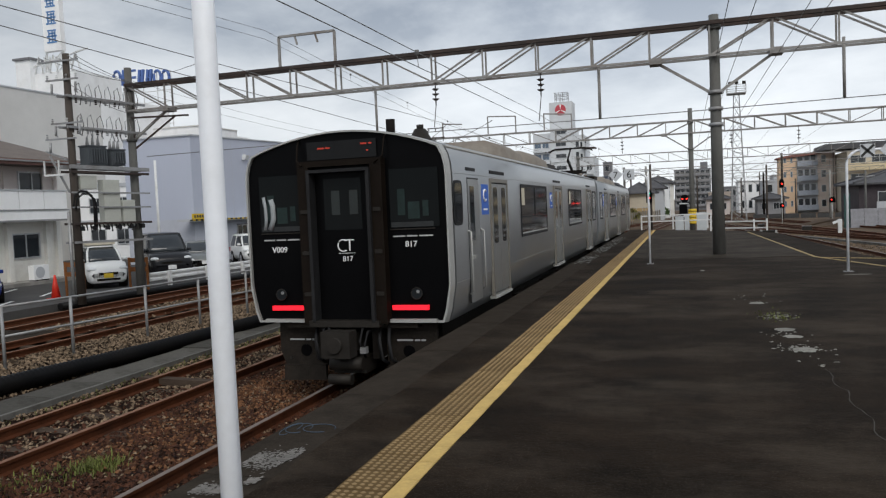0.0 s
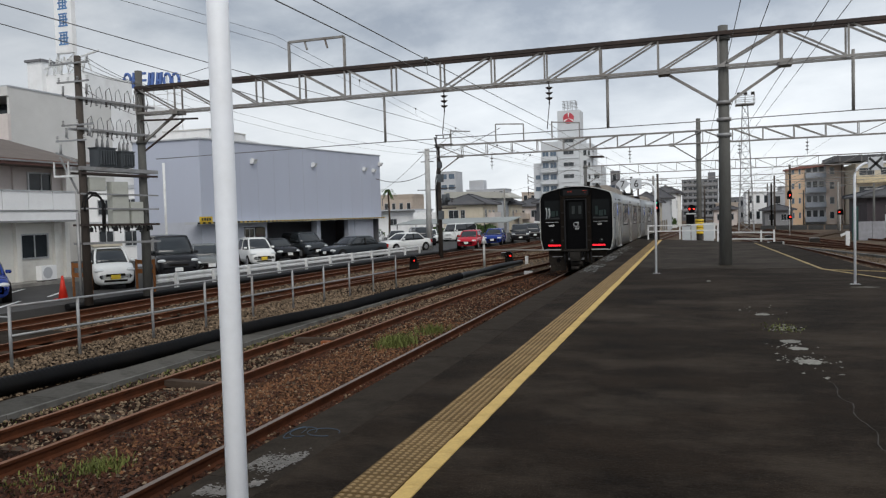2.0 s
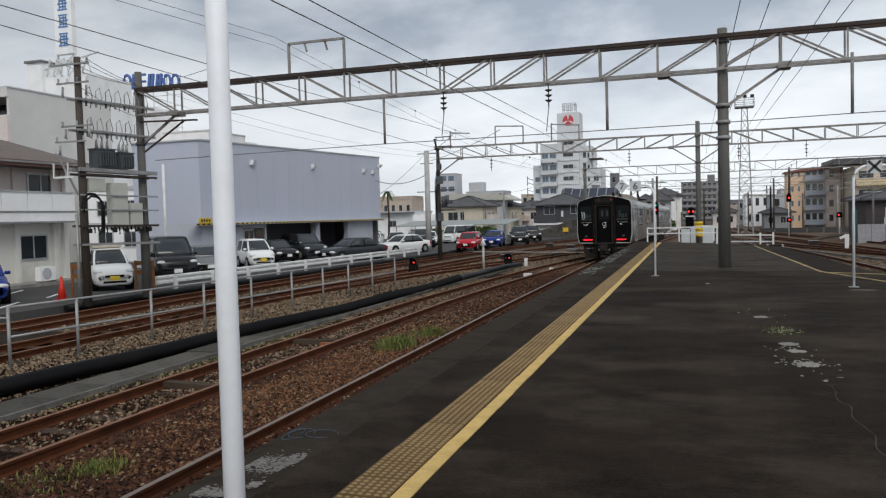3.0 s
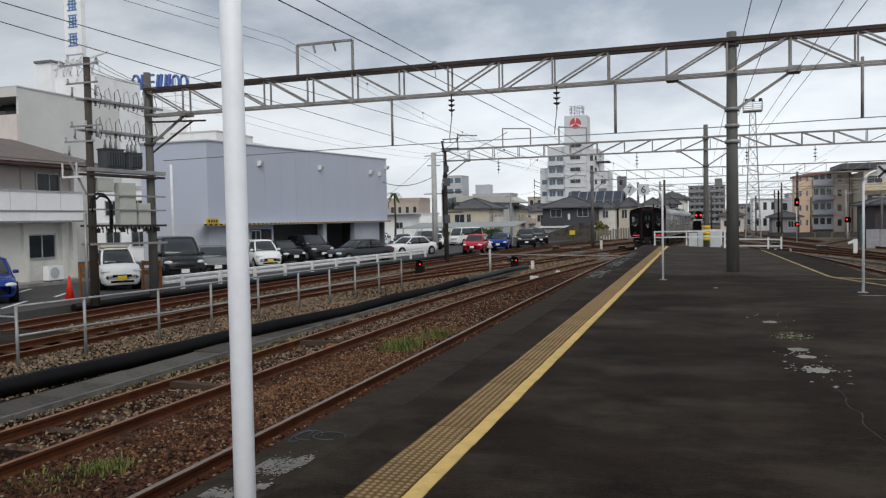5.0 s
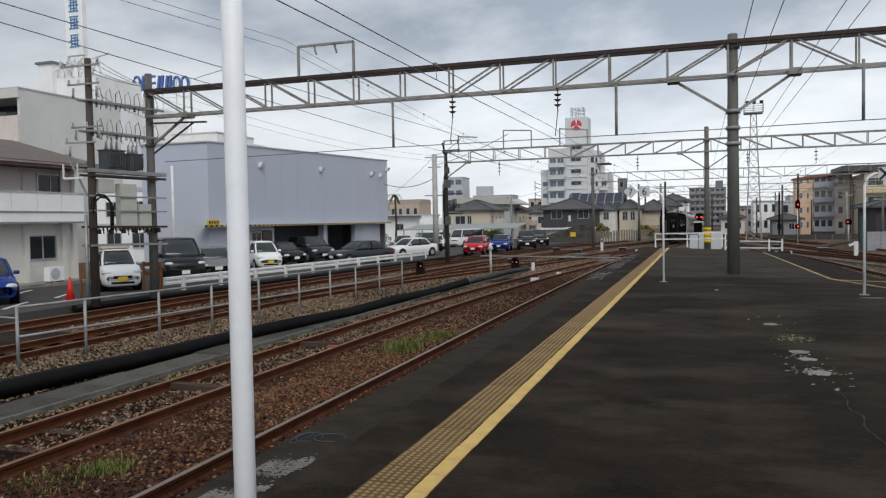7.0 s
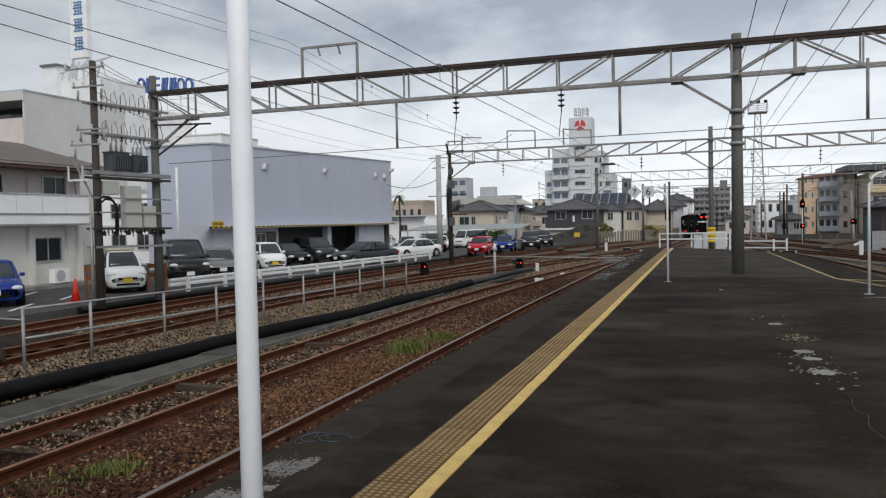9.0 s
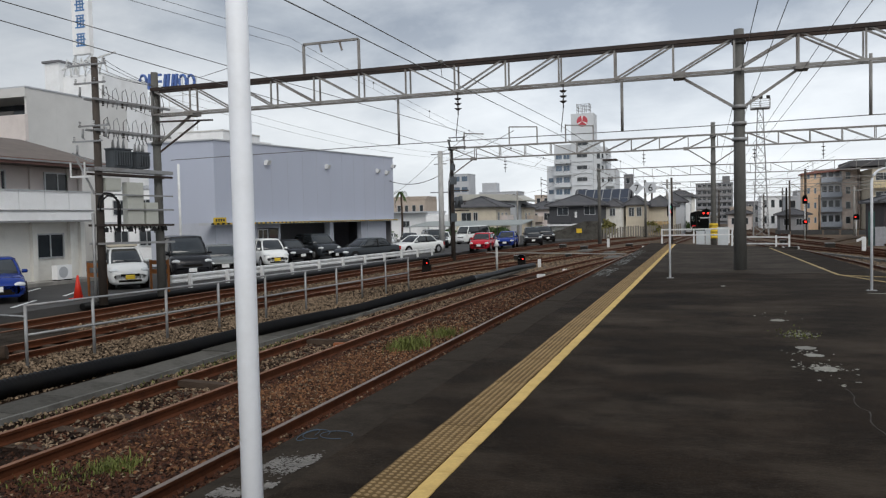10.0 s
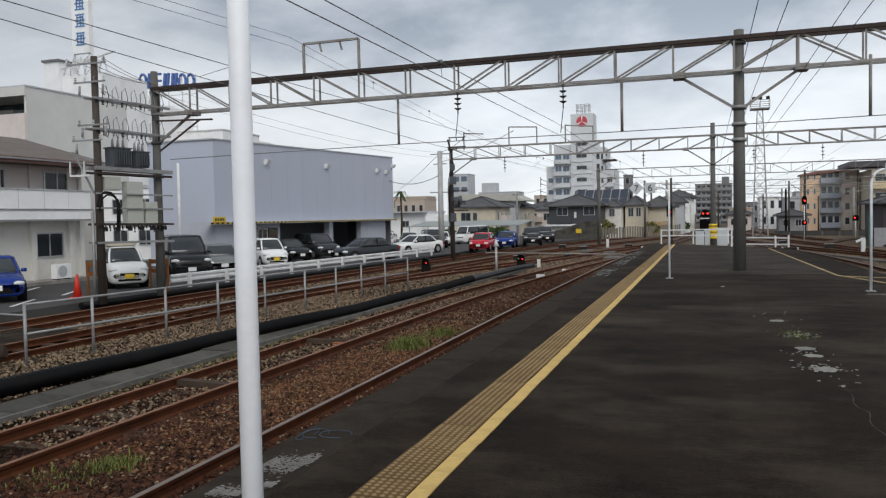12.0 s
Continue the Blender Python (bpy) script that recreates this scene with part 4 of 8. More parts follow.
        part("reflector", bm, STEEL_GREY, lamp)
        bm = B()
        for u, v in ((-0.27, -0.11), (-0.08, 0.06), (0.09, 0.27)):
            box(bm, s * 0.95 + u, 0.03, 2.098, s * 0.95 + v, 0.047, 2.116)
        part("company_lettering", bm, GREY_MARK, car, "thin white line of lettering")
        bm = B()
        for u, v in ((-0.2, 0.02), (0.05, 0.12), (0.14, 0.2)):
            box(bm, s * 0.80 + u, 0.215, 0.70, s * 0.80 + v, 0.225, 0.722)
        part("skirt_lettering", bm, GREY_MARK, car)
        bm = B()
        prism(bm, [(s * 0.45, 0.34), (s * 1.08, 0.34), (s * 1.16, 0.55), (s * 1.16, 0.97), (s * 0.45, 0.97)], 0.23, 0.29, "y")
        prism(bm, [(s * 0.45, 0.16), (s * 1.10, 0.14), (s * 1.08, 0.36), (s * 0.45, 0.36)], 0.17, 0.23, "y")
        plough = part("snow_plough", bm, PLOUGH, car, "dusty black plate below the face", bevel=0.01)
        bm = B()
        tube(bm, [(s * 0.76, 0.222, 0.56), (s * 0.76, 0.232, 0.56)], 0.085, 18)
        part("jack_hole", bm, FACE_BLACK, plough)
        for u in (0.55, 1.0):
            bm = B()
            tube(bm, [(s * u, 0.212, 0.45), (s * u, 0.232, 0.45)], 0.022, 8)
            part("bolt", bm, UNDER_GREY, plough)
    letters("number", "V009", 0.11, WHITE_MARK, car, (-0.99, 0.04, 1.97), "white number V009")
    letters("number", "817", 0.11, WHITE_MARK, car, (0.92, 0.04, 2.0), "white number 817")
    letters("number", "817", 0.10, WHITE_MARK, car, (0.04, -0.008, 1.83), "white number 817")
    bm = B()
    arc = [(-0.02 + 0.078 * math.cos(t), -0.006, 2.01 + 0.078 * math.sin(t)) for t in (radians(55 + k * 25) for k in range(11))]
    tube(bm, arc, 0.009, 6)
    box(bm, -0.01, -0.012, 2.074, 0.135, -0.002, 2.09)
    box(bm, 0.065, -0.012, 1.94, 0.082, -0.002, 2.074)
    box(bm, -0.09, -0.01, 1.905, 0.15, -0.003, 1.911)
    part("emblem", bm, WHITE_MARK, car, "white emblem of an open ring and a bar")
    # coupler and hoses
    bm = B()
    box(bm, -0.14, -0.25, 0.62, 0.14, 0.5, 0.86)
    box(bm, -0.2, -0.45, 0.58, 0.2, -0.22, 0.92)
    tube(bm, [(0.0, -0.5, 0.75), (0.0, -0.3, 0.75)], 0.1, 12)
    part("coupler", bm, UNDER_GREY, car, "worn steel coupler", bevel=0.015)
    bm = B()
    box(bm, -0.2, -0.1, 0.32, 0.26, 0.3, 0.52)
    tube(bm, [(-0.2, -0.16, 0.46), (0.26, -0.16, 0.46)], 0.09, 12)
    part("coupler_box", bm, UNDER_GREY, car, bevel=0.015)
    for x in (-0.5, -0.34, 0.42, 0.55):
        bm = B()
        tube(bm, [(x, 0.1, 0.95), (x + 0.03, -0.05, 0.75), (x + 0.05, -0.03, 0.5), (x + 0.09, 0.1, 0.42)], 0.025, 8)
        part("air_hose", bm, BLACK_RUB, car)
    for x in (-0.42, 0.33):
        boxm("brake_gear", (x, 0.0, 0.5, x + 0.11, 0.25, 0.95), UNDER, car, bevel=0.01)
    # hoses and cocks round the coupler
    for x, z in ((-0.30, 0.93), (-0.22, 0.96), (0.26, 0.95), (0.33, 0.90)):
        bm = B()
        tube(bm, [(x, 0.1, z), (x, -0.14, z - 0.03), (x * 0.9, -0.2, z - 0.18), (x * 0.8, -0.1, z - 0.36)], 0.02, 7)
        part("air_hose", bm, BLACK_RUB, car)
    for x in (-0.27, 0.27):
        boxm("coupler_cock", (x - 0.04, -0.2, 0.60, x + 0.04, -0.1, 0.68), STEEL_GREY, car, bevel=0.008)
    boxm("headstock", (-0.95, 0.06, 0.90, 0.95, 0.2, 0.965), PLOUGH, car, bevel=0.01)
    bm = B()
    tube(bm, [(-0.17, -0.3, 0.28), (0.15, -0.3, 0.28)], 0.07, 12)
    part("air_reservoir", bm, UNDER_GREY, car)


rear_car = rail_car(True, "silver commuter train car with black end face and red tail lamps")
tail_face(rear_car)
lead_car = rail_car(False, "silver commuter train car coupled ahead, with large windows")

# ---- overhead-line gantries ----


def insulator(bm, x, z0, z1, y=0.0):
    tube(bm, [(x, y, z0), (x, y, z1)], 0.018, 6)
    n = 3
    for k in range(n):
        z = z1 + (z0 - z1) * (0.3 + 0.22 * k)
        tube(bm, [(x, y, z), (x, y, z - 0.05)], 0.11, 12, r1=0.05)


def gantry(y, base_posts, x0, x1, top, low, label, step=1.5, post_r=0.165, detail=True):
    """A lattice beam on posts. Places in metres from the gantry's own line."""
    g = thing("gantry", (0, y, 0), label, "gantry", "overhead-line gantries")
    for px, pz, pt, pm, *slim in base_posts:
        post_r = slim[0] if slim else post_r
        bm = B()
        tube(bm, [(px, 0, pz), (px, 0, pt)], post_r + 0.02, 20, r1=post_r - 0.02)
        for zz in (top - 0.1, low - 0.95):
            tube(bm, [(px, 0, zz - 0.05), (px, 0, zz + 0.05)], post_r + 0.035, 20)
        part("post", bm, pm, g, "stained round concrete post")
    for yy, nm in ((-0.22, "a"), (0.22, "b")):
        bm = B()
        e = 0.05 if y < 30 else 0.035
        box(bm, x0, yy - e, top - e, x1, yy + e, top + e)
        part("top_chord", bm, BEAM_DARK if y < 30 else BEAM_GREY, g)
        bm = B()
        box(bm, x0, yy - 0.03, low - 0.03, x1, yy + 0.03, low + 0.03)
        part("bottom_chord", bm, BEAM_GREY, g)
    posts = [p[0] for p in base_posts]
    bm = B()
    n = round((x1 - x0) / step)
    mids = (x0 + x1) / 2
    spans = sorted(posts + [x0, x1])
    for yy in (-0.2, 0.2) if detail else (0.0,):
        for k in range(n + 1):
            x = x0 + (x1 - x0) * k / n
            bar(bm, (x, yy, top), (x, yy, low), 0.045)
            if k < n:
                xn = x0 + (x1 - x0) * (k + 1) / n
                span = [s for s in spans if s <= x + 0.01]
                nxt = [s for s in spans if s > x + 0.01]
                a, b = (span[-1] if span else x0), (nxt[0] if nxt else x1)
                if x < (a + b) / 2:
                    bar(bm, (x, yy, top), (xn, yy, low), 0.045)
                else:
                    bar(bm, (x, yy, low), (xn, yy, top), 0.045)
    part("lattice", bm, BEAM_GREY, g)
    for px in posts:
        for s in (-1, 1):
            if x0 - 0.5 < px + s * 1.5 < x1 + 0.5:
                bm = B()
                bar(bm, (px + s * 0.1, 0, low - 0.95), (px + s * 1.5, 0, low - 0.02), 0.07)
                box(bm, px + s * 1.5 - 0.16, -0.24, low - 0.1, px + s * 1.5 + 0.16, 0.24, low + 0.06)
                part("knee_brace", bm, BEAM_GREY, g)
    return g


G1 = gantry(22.0, [(-17.72, LOT_Z - 0.05, 6.70, POST_CONC, 0.135), (0.82, -0.02, 6.32, POST_CONC, 0.145)], -17.7, 14.5, 6.09, 5.24, "grey lattice overhead-line gantry across the tracks")
for x, za, zb in ((-8.84, 5.24, 3.82), (-2.2, 5.24, 3.84), (3.9, 5.42, 3.9), (10.5, 5.24, 3.9)):
    bm = B()
    tube(bm, [(x, 0, za), (x, 0, zb)], 0.04, 8)
    part("hanger", bm, BEAM_GREY, G1)
bm = B()
tube(bm, [(-17.2, 0.05, 3.72), (-8.84, 0.05, 3.82), (-2.2, 0.05, 3.84), (0.82, 0.05, 3.86), (3.9, 0.05, 3.9), (12, 0.05, 3.95)], 0.014, 6)
part("span_wire", bm, WIRE_PALE, G1)
for x, zb in ((-6.94, 4.1), (-3.82, 4.05), (6.4, 4.1)):
    bm = B()
    insulator(bm, x, 5.24, 4.58)
    tube(bm, [(x, 0, 4.6), (x + 0.02 - 0.1, 0, zb - 0.15)], 0.012, 6)
    part("insulator", bm, BEAM_DARK, G1)
bm = B()
for a, b in (((-12.0, 0, 6.1), (-12.0, 0, 7.11)), ((-10.1, 0, 6.1), (-10.1, 0, 7.11)), ((-12.0, 0, 7.11), (-10.1, 0, 7.11))):
    bar(bm, a, b, 0.07)
for x in (-11.45, -10.75):
    bar(bm, (x, 0, 7.1), (x + 0.08, 0, 6.82), 0.05)
part("wire_bracket", bm, BEAM_GREY, G1, "portal-shaped wire bracket on the beam")
for z in (4.30, 3.86, 3.45):
    bm = B()
    tube(bm, [(0.82, 0, z - 0.045), (0.82, 0, z + 0.045)], 0.185, 20)
    part("strap", bm, STEEL_GREY, G1)

G2 = gantry(48.4, [(-15.8, BED_Z - 0.2, 6.1, POST_DARK, 0.13), (0.35, -1.2, 6.8, POST_CONC, 0.145)], -15.8, 17.0, 6.08, 5.35, "lattice gantry standing farther along the tracks", 1.6)
for group in ((((-11.9, 0, 6.1), (-11.9, 0, 7.25)), ((-10.1, 0, 6.1), (-10.1, 0, 7.15)), ((-11.9, 0, 7.25), (-10.1, 0, 7.15))), (((-14.9, 0, 6.1), (-14.9, 0, 7.1)), ((-14.9, 0, 7.0), (-13.6, 0, 6.9))), (((-8.3, 0, 6.1), (-8.3, 0, 7.2)), ((-8.3, 0, 7.15), (-6.6, 0, 7.0)), ((-6.6, 0, 6.1), (-6.6, 0, 7.05)))):
    bm = B()
    for a, b in group:
        bar(bm, a, b, 0.07)
    part("wire_bracket", bm, BEAM_GREY, G2)
for x in (-12.2, -3.6, 2.6, 6.2):
    bm = B()
    insulator(bm, x, 5.35, 4.4)
    part("insulator", bm, BEAM_DARK, G2)
G3 = gantry(78.5, [(-10.2, -1.6, 6.2, POST_CONC), (25.0, -1.6, 7.2, POST_DARK)], -10.4, 27, 6.02, 5.15, "lattice gantry far along the tracks", 1.8, detail=False)
G4 = gantry(112, [(-8.2, -1.9, 6.2, POST_CONC), (12.2, -1.9, 6.9, POST_DARK)], -8.2, 30, 5.75, 4.95, "distant lattice gantry over the yard", 2.0, detail=False)
G5 = gantry(148, [(-7.0, -2.2, 6.2, POST_CONC), (13.6, -2.2, 6.8, POST_DARK)], -7.0, 32, 5.6, 4.8, "distant lattice gantry over the yard", 2.2, detail=False)
G6 = gantry(190, [(-6.0, -2.5, 6.2, POST_CONC), (16, -2.5, 6.6, POST_DARK)], -6.0, 36, 5.5, 4.7, "distant lattice gantry over the yard", 2.4, detail=False)

# overhead wires along the tracks


def wire_pair(contact, carrier, label, r=0.007):
    """Contact wire and carrier wire hung from gantry to gantry, with droppers. Points (x, y, z) at the gantries."""
    w = thing("overhead_wire", (0, 0, 0), label, "overhead wire", "wires over the tracks")
    bm, bc, bd = B(), B(), B()
    tube(bm, contact, r, 5)
    pts = []
    for (a, b), (c, d) in zip(zip(carrier, carrier[1:]), zip(contact, contact[1:])):
        a, b, c, d = Vector(a), Vector(b), Vector(c), Vector(d)
        for k in range(9):
            s = k / 8
            p = a.lerp(b, s) - Vector((0, 0, 0.12 * 4 * s * (1 - s)))
            pts.append(p)
            if k in (2, 4, 6):
                q = c.lerp(d, s)
                tube(bd, [q, p], 0.005, 4)
                tube(bd, [p + Vector((0, 0, 0.035)), p - Vector((0, 0, 0.035))], 0.035, 6)
    tube(bc, pts, r, 5)
    part("contact_wire", bm, WIRE, w)
    part("carrier_wire", bc, WIRE, w)
    part("dropper", bd, WIRE, w)["kind"] = "stuff"


wire_pair([(-3.5, -20, 3.36), (-4.0, 22, 3.86), (-4.4, 48.4, 3.85), (-3.6, 78.5, 3.7), (-2.0, 112, 3.5), (-1.0, 148, 3.3), (-0.5, 190, 3.1)], [(-3.52, -20, 3.68), (-4.02, 22, 4.18), (-4.4, 48.4, 4.5), (-3.6, 78.5, 4.4), (-2.0, 112, 4.2), (-1.0, 148, 4.0), (-0.5, 190, 3.8)], "thin dark contact and carrier wire over the platform track")
wire_pair([(-9.82, -20, 5.02), (-7.82, 22, 3.77), (-7.2, 48.4, 3.85), (-4.6, 78.5, 3.7), (-2.4, 112, 3.5), (-1.3, 148, 3.3)], [(-9.91, -20, 4.86), (-6.91, 22, 4.11), (-7.2, 48.4, 4.5), (-4.6, 78.5, 4.4), (-2.4, 112, 4.2), (-1.3, 148, 4.0)], "thin dark contact and carrier wire over the siding")
wire_pair([(-12.5, -20, 4.8), (-12.5, 22, 7.11), (-12.6, 48.4, 5.6), (-9.0, 78.5, 4.6), (-4.4, 112, 4.0)], [(-12.5, -20, 5.2), (-12.5, 22, 7.38), (-12.6, 48.4, 6.2), (-9.0, 78.5, 5.0), (-4.4, 112, 4.4)], "thin grey feeder wires over the far sidings", 0.007)
wire_pair([(6.8, 48.4, 3.9), (4.6, 78.5, 3.7), (2.4, 112, 3.5), (1.3, 148, 3.3)], [(6.8, 48.4, 4.5), (4.6, 78.5, 4.4), (2.4, 112, 4.2), (1.3, 148, 4.0)], "thin dark wires over the far platform track")
for x in (0.83, 1.31, 2.29, 2.67):
    bm = B()
    tube(bm, [(x, -25, 5.05), (x, 48.4, 5.05), (x + 0.4, 112, 4.7)], 0.008, 5)
    solid("feeder_wire", bm, WIRE, "thin straight feeder wire high above the platform", "overhead wire", "feeder wires")


def motions():
    """The train leaves along its way: each car's ends ride the track."""
    def tail_at(t):
        return 9.45 + 10.5 * t + 0.15 * t * t

    for car, lead in ((rear_car, 0.0), (lead_car, CAR + 0.1)):
        rows = []
        for k in range(0, 25):
            t = k * 0.5
            y = tail_at(t) + lead
            a = Vector((along(WAY_A, y), y, RAIL_Z + fall(y)))
            b = Vector((along(WAY_A, y + CAR), y + CAR, RAIL_Z + fall(y + CAR)))
            d = b - a
            rows.append((t, pose(*a, math.degrees(math.atan2(d.z, d.y)), 0, -math.degrees(math.atan2(d.x, d.y)))))
        walk(car, rows)

# ---- on and beside the platform ----


def bent_post(x, y, height, lean, label, r=0.024):
    """A white pipe post whose top bends over to carry signs; lean: -1 bends towards -x."""
    p = thing("sign_post", (x, y, 0), label, "sign post", "white pipe posts")
    bm = B()
    pts = [(0, 0, 0), (0, 0, height - 0.25)]
    pts += [(lean * 0.25 * (1 - math.cos(a)), 0, height - 0.25 + 0.25 * math.sin(a)) for a in (radians(15 * k) for k in range(1, 7))]
    pts += [(lean * 0.4, 0, height), (lean * 0.85, 0, height)]
    tube(bm, pts, r, 14)
    part("pipe", bm, WHITE_PAINT, p)
    bm = B()
    box(bm, -0.08, -0.08, 0.0, 0.08, 0.08, 0.012)
    part("base_plate", bm, STEEL_GREY, p, bevel=0.003)
    return p


SIGN_WHITE = mat("sign_white", (0.55, 0.57, 0.60), 0.5, var=0.06, bump=0.02, dirt=(0.42, 0.42, 0.41), dirt_amt=0.4)


def plate(post, x, z, w, turned, text, size):
    bm = B()
    if turned:
        prism(bm, [(x, z - w * 0.72), (x + w * 0.72, z), (x, z + w * 0.72), (x - w * 0.72, z)], -0.045, -0.03, "y")
    else:
        prism(bm, [(x - w / 2, z - w / 2), (x + w / 2, z - w / 2), (x + w / 2, z + w / 2), (x - w / 2, z + w / 2)], -0.045, -0.03, "y")
    s = part("sign", bm, SIGN_WHITE, post, "white metal sign plate")
    if text == "X":
        bm = B()
        for k in (-1, 1):
            bar(bm, (x - k * w * 0.44, -0.048, z - w * 0.44), (x + k * w * 0.44, -0.048, z + w * 0.44), 0.008, 0.045)
        part("black_cross", bm, BLACK_MARK, s)
    elif text:
        letters("numeral", text, size, BLACK_MARK, s, (x, -0.047, z - 0.01), "black numeral " + text)
    return s


sp = bent_post(-0.85, 19.22, 2.19, -1, "slim white pipe post carrying platform number signs")
plate(sp, -0.75, 2.17, 0.235, True, "7", 0.22)
plate(sp, -0.43, 2.17, 0.25, False, "6", 0.24)
sp = bent_post(2.93, 16.44, 2.30, 1, "slim white pipe post carrying a crossed sign")
plate(sp, 0.35, 2.28, 0.25, False, "X", 0.3)
plate(sp, 0.72, 2.28, 0.235, True, "7", 0.22)

pole = thing("sign_post", (-1.20, 1.84, 0), "glossy white painted steel pipe post close by", "sign post", "white pipe posts")
bm = B()
tube(bm, [(0, 0, 0), (0, 0, 1.4), (0, 0, 3.4)], 0.0295, 32)
part("pipe", bm, WHITE_PAINT, pole)
boxm("base_plate", (-0.09, -0.09, 0, 0.09, 0.09, 0.012), STEEL_GREY, pole, bevel=0.003)


def railing(posts, rails, at, label, r=0.035):
    g = thing("platform_railing", at, label, "railing", "platform end railings")
    for x, y, h in posts:
        bm = B()
        box(bm, x - r, y - r, 0, x + r, y + r, h)
        part("post", bm, WHITE_OLD, g, bevel=0.006)
    for a, b in rails:
        bm = B()
        bar(bm, a, b, 0.045, 0.06)
        part("rail", bm, WHITE_OLD, g)
    return g


railing([(0, 0, 0.74), (1.55, -0.05, 0.74), (3.2, -0.12, 0.76), (3.36, -0.12, 0.76)], [((0, -0.05, 0.70), (3.3, -0.16, 0.72)), ((0, -0.05, 0.42), (3.3, -0.16, 0.42))], (-2.2, 41.0, 0), "white painted pipe railing across the platform's end")
railing([(0.0, 0, 0.62), (1.75, -0.9, 0.5), (2.25, -1.1, 0.52)], [((0, 0, 0.42), (2.25, -1.1, 0.40)), ((0, 0, 0.12), (2.25, -1.1, 0.12))], (1.05, 37.2, 0), "low white railing across the platform's end")

CAB = mat("cabinet_paint", (0.50, 0.53, 0.55), 0.5, var=0.08, bump=0.05, dirt=(0.35, 0.35, 0.34), dirt_amt=0.4)
for x, y, w, h in ((-0.35, 42.6, 0.42, 0.55), (0.02, 42.8, 0.25, 0.6), (0.75, 42.3, 0.5, 0.72)):
    c = thing("relay_cabinet", (x, y, -0.25), "pale grey metal relay cabinet behind the railing", "cabinet", "relay cabinets")
    boxm("body", (-w / 2, -0.2, 0, w / 2, 0.2, h + 0.25), CAB, c, bevel=0.015)
    boxm("lid", (-w / 2 - 0.02, -0.22, h + 0.25, w / 2 + 0.02, 0.22, h + 0.29), CAB, c, bevel=0.01)
    boxm("door", (-w / 2 + 0.03, -0.212, 0.1, w / 2 - 0.03, -0.2, h + 0.2), CAB, c)

# flashing twin lamp board on a post with a yellow sleeve
f = thing("signal_post", (0.0, 44.0, -1.2), "black round signal board with two lit red lamps", "signal")
bm = B()
tube(bm, [(0, 0, 0), (0, 0, 2.9)], 0.05, 10)
part("mast", bm, UNDER, f)
bm = B()
prof = [(-0.08 + 0.21 * math.cos(a), 2.72 + 0.21 * math.sin(a)) for a in (2 * math.pi * k / 24 for k in range(24))]
prism(bm, prof, -0.10, -0.05, "y")
bd = part("lamp_board", bm, FACE_BLACK, f)
for x in (-0.19, 0.04):
    bm = B()
    tube(bm, [(x, -0.14, 2.70), (x, -0.1, 2.70)], 0.045, 14)
    part("lamp", bm, RED_HOT, bd, "lit red lamp")
boxm("shelf", (-0.36, -0.1, 2.42, 0.14, 0.1, 2.47), WHITE_OLD, f)
boxm("control_box", (-0.36, -0.16, 1.55, 0.06, 0.14, 2.4), FACE_BLACK, f, bevel=0.01)
yb = thing("warning_sleeve", (0.32, 48.1, -0.2), "yellow and black striped sleeve wrapped on a post", "warning sleeve")
YEL = mat("warning_yellow", (0.62, 0.42, 0.03), 0.6, var=0.1, bump=0.05)
for k in range(5):
    bm = B()
    tube(bm, [(0.03, 0.3, 0.2 + k * 0.18), (0.03, 0.3, 0.2 + k * 0.18 + 0.16)], 0.24, 16)
    part("band", bm, YEL, yb)
    if k < 4:
        bm = B()
        tube(bm, [(0.03, 0.3, 0.36 + k * 0.18), (0.03, 0.3, 0.38 + k * 0.18)], 0.235, 16)
        part("band_gap", bm, BLACK_RUB, yb)


def signal(x, y, z, h, lamps, label, dwarf=False):
    s = thing("rail_signal", (x, y, z), label, "signal", "railway signals")
    bm = B()
    tube(bm, [(0, 0, 0), (0, 0, h)], 0.05 if not dwarf else 0.04, 10)
    part("mast", bm, UNDER if dwarf else WHITE_OLD, s)
    for dz, w, hh, spots in lamps:
        bm = B()
        pts = [(-w / 2, dz), (w / 2, dz), (w / 2, dz + hh * 0.75), (w * 0.25, dz + hh), (-w * 0.25, dz + hh), (-w / 2, dz + hh * 0.75)]
        prism(bm, pts, -0.12, 0.02, "y")
        head = part("head", bm, FACE_BLACK, s, "black signal head", bevel=0.01)
        for sx, sz, r, m in spots:
            bm = B()
            tube(bm, [(sx, -0.16, dz + sz), (sx, -0.125, dz + sz)], r, 12)
            part("lamp", bm, m, head)
            bm = B()
            arc = [(sx + r * 1.25 * math.cos(a), dz + sz + r * 1.25 * math.sin(a)) for a in (radians(-10 + 20 * k) for k in range(11))]
            for p, q in zip(arc, arc[1:]):
                u = [bm.verts.new(v) for v in ((p[0], -0.125, p[1]), (q[0], -0.125, q[1]), (q[0], -0.26, q[1]), (p[0], -0.26, p[1]))]
                bm.faces.new(u)
            part("hood", bm, FACE_BLACK, head)
    if dwarf:
        boxm("base_box", (-0.2, -0.15, -0.05, 0.2, 0.15, 0.36), UNDER, s, bevel=0.02)
    return s


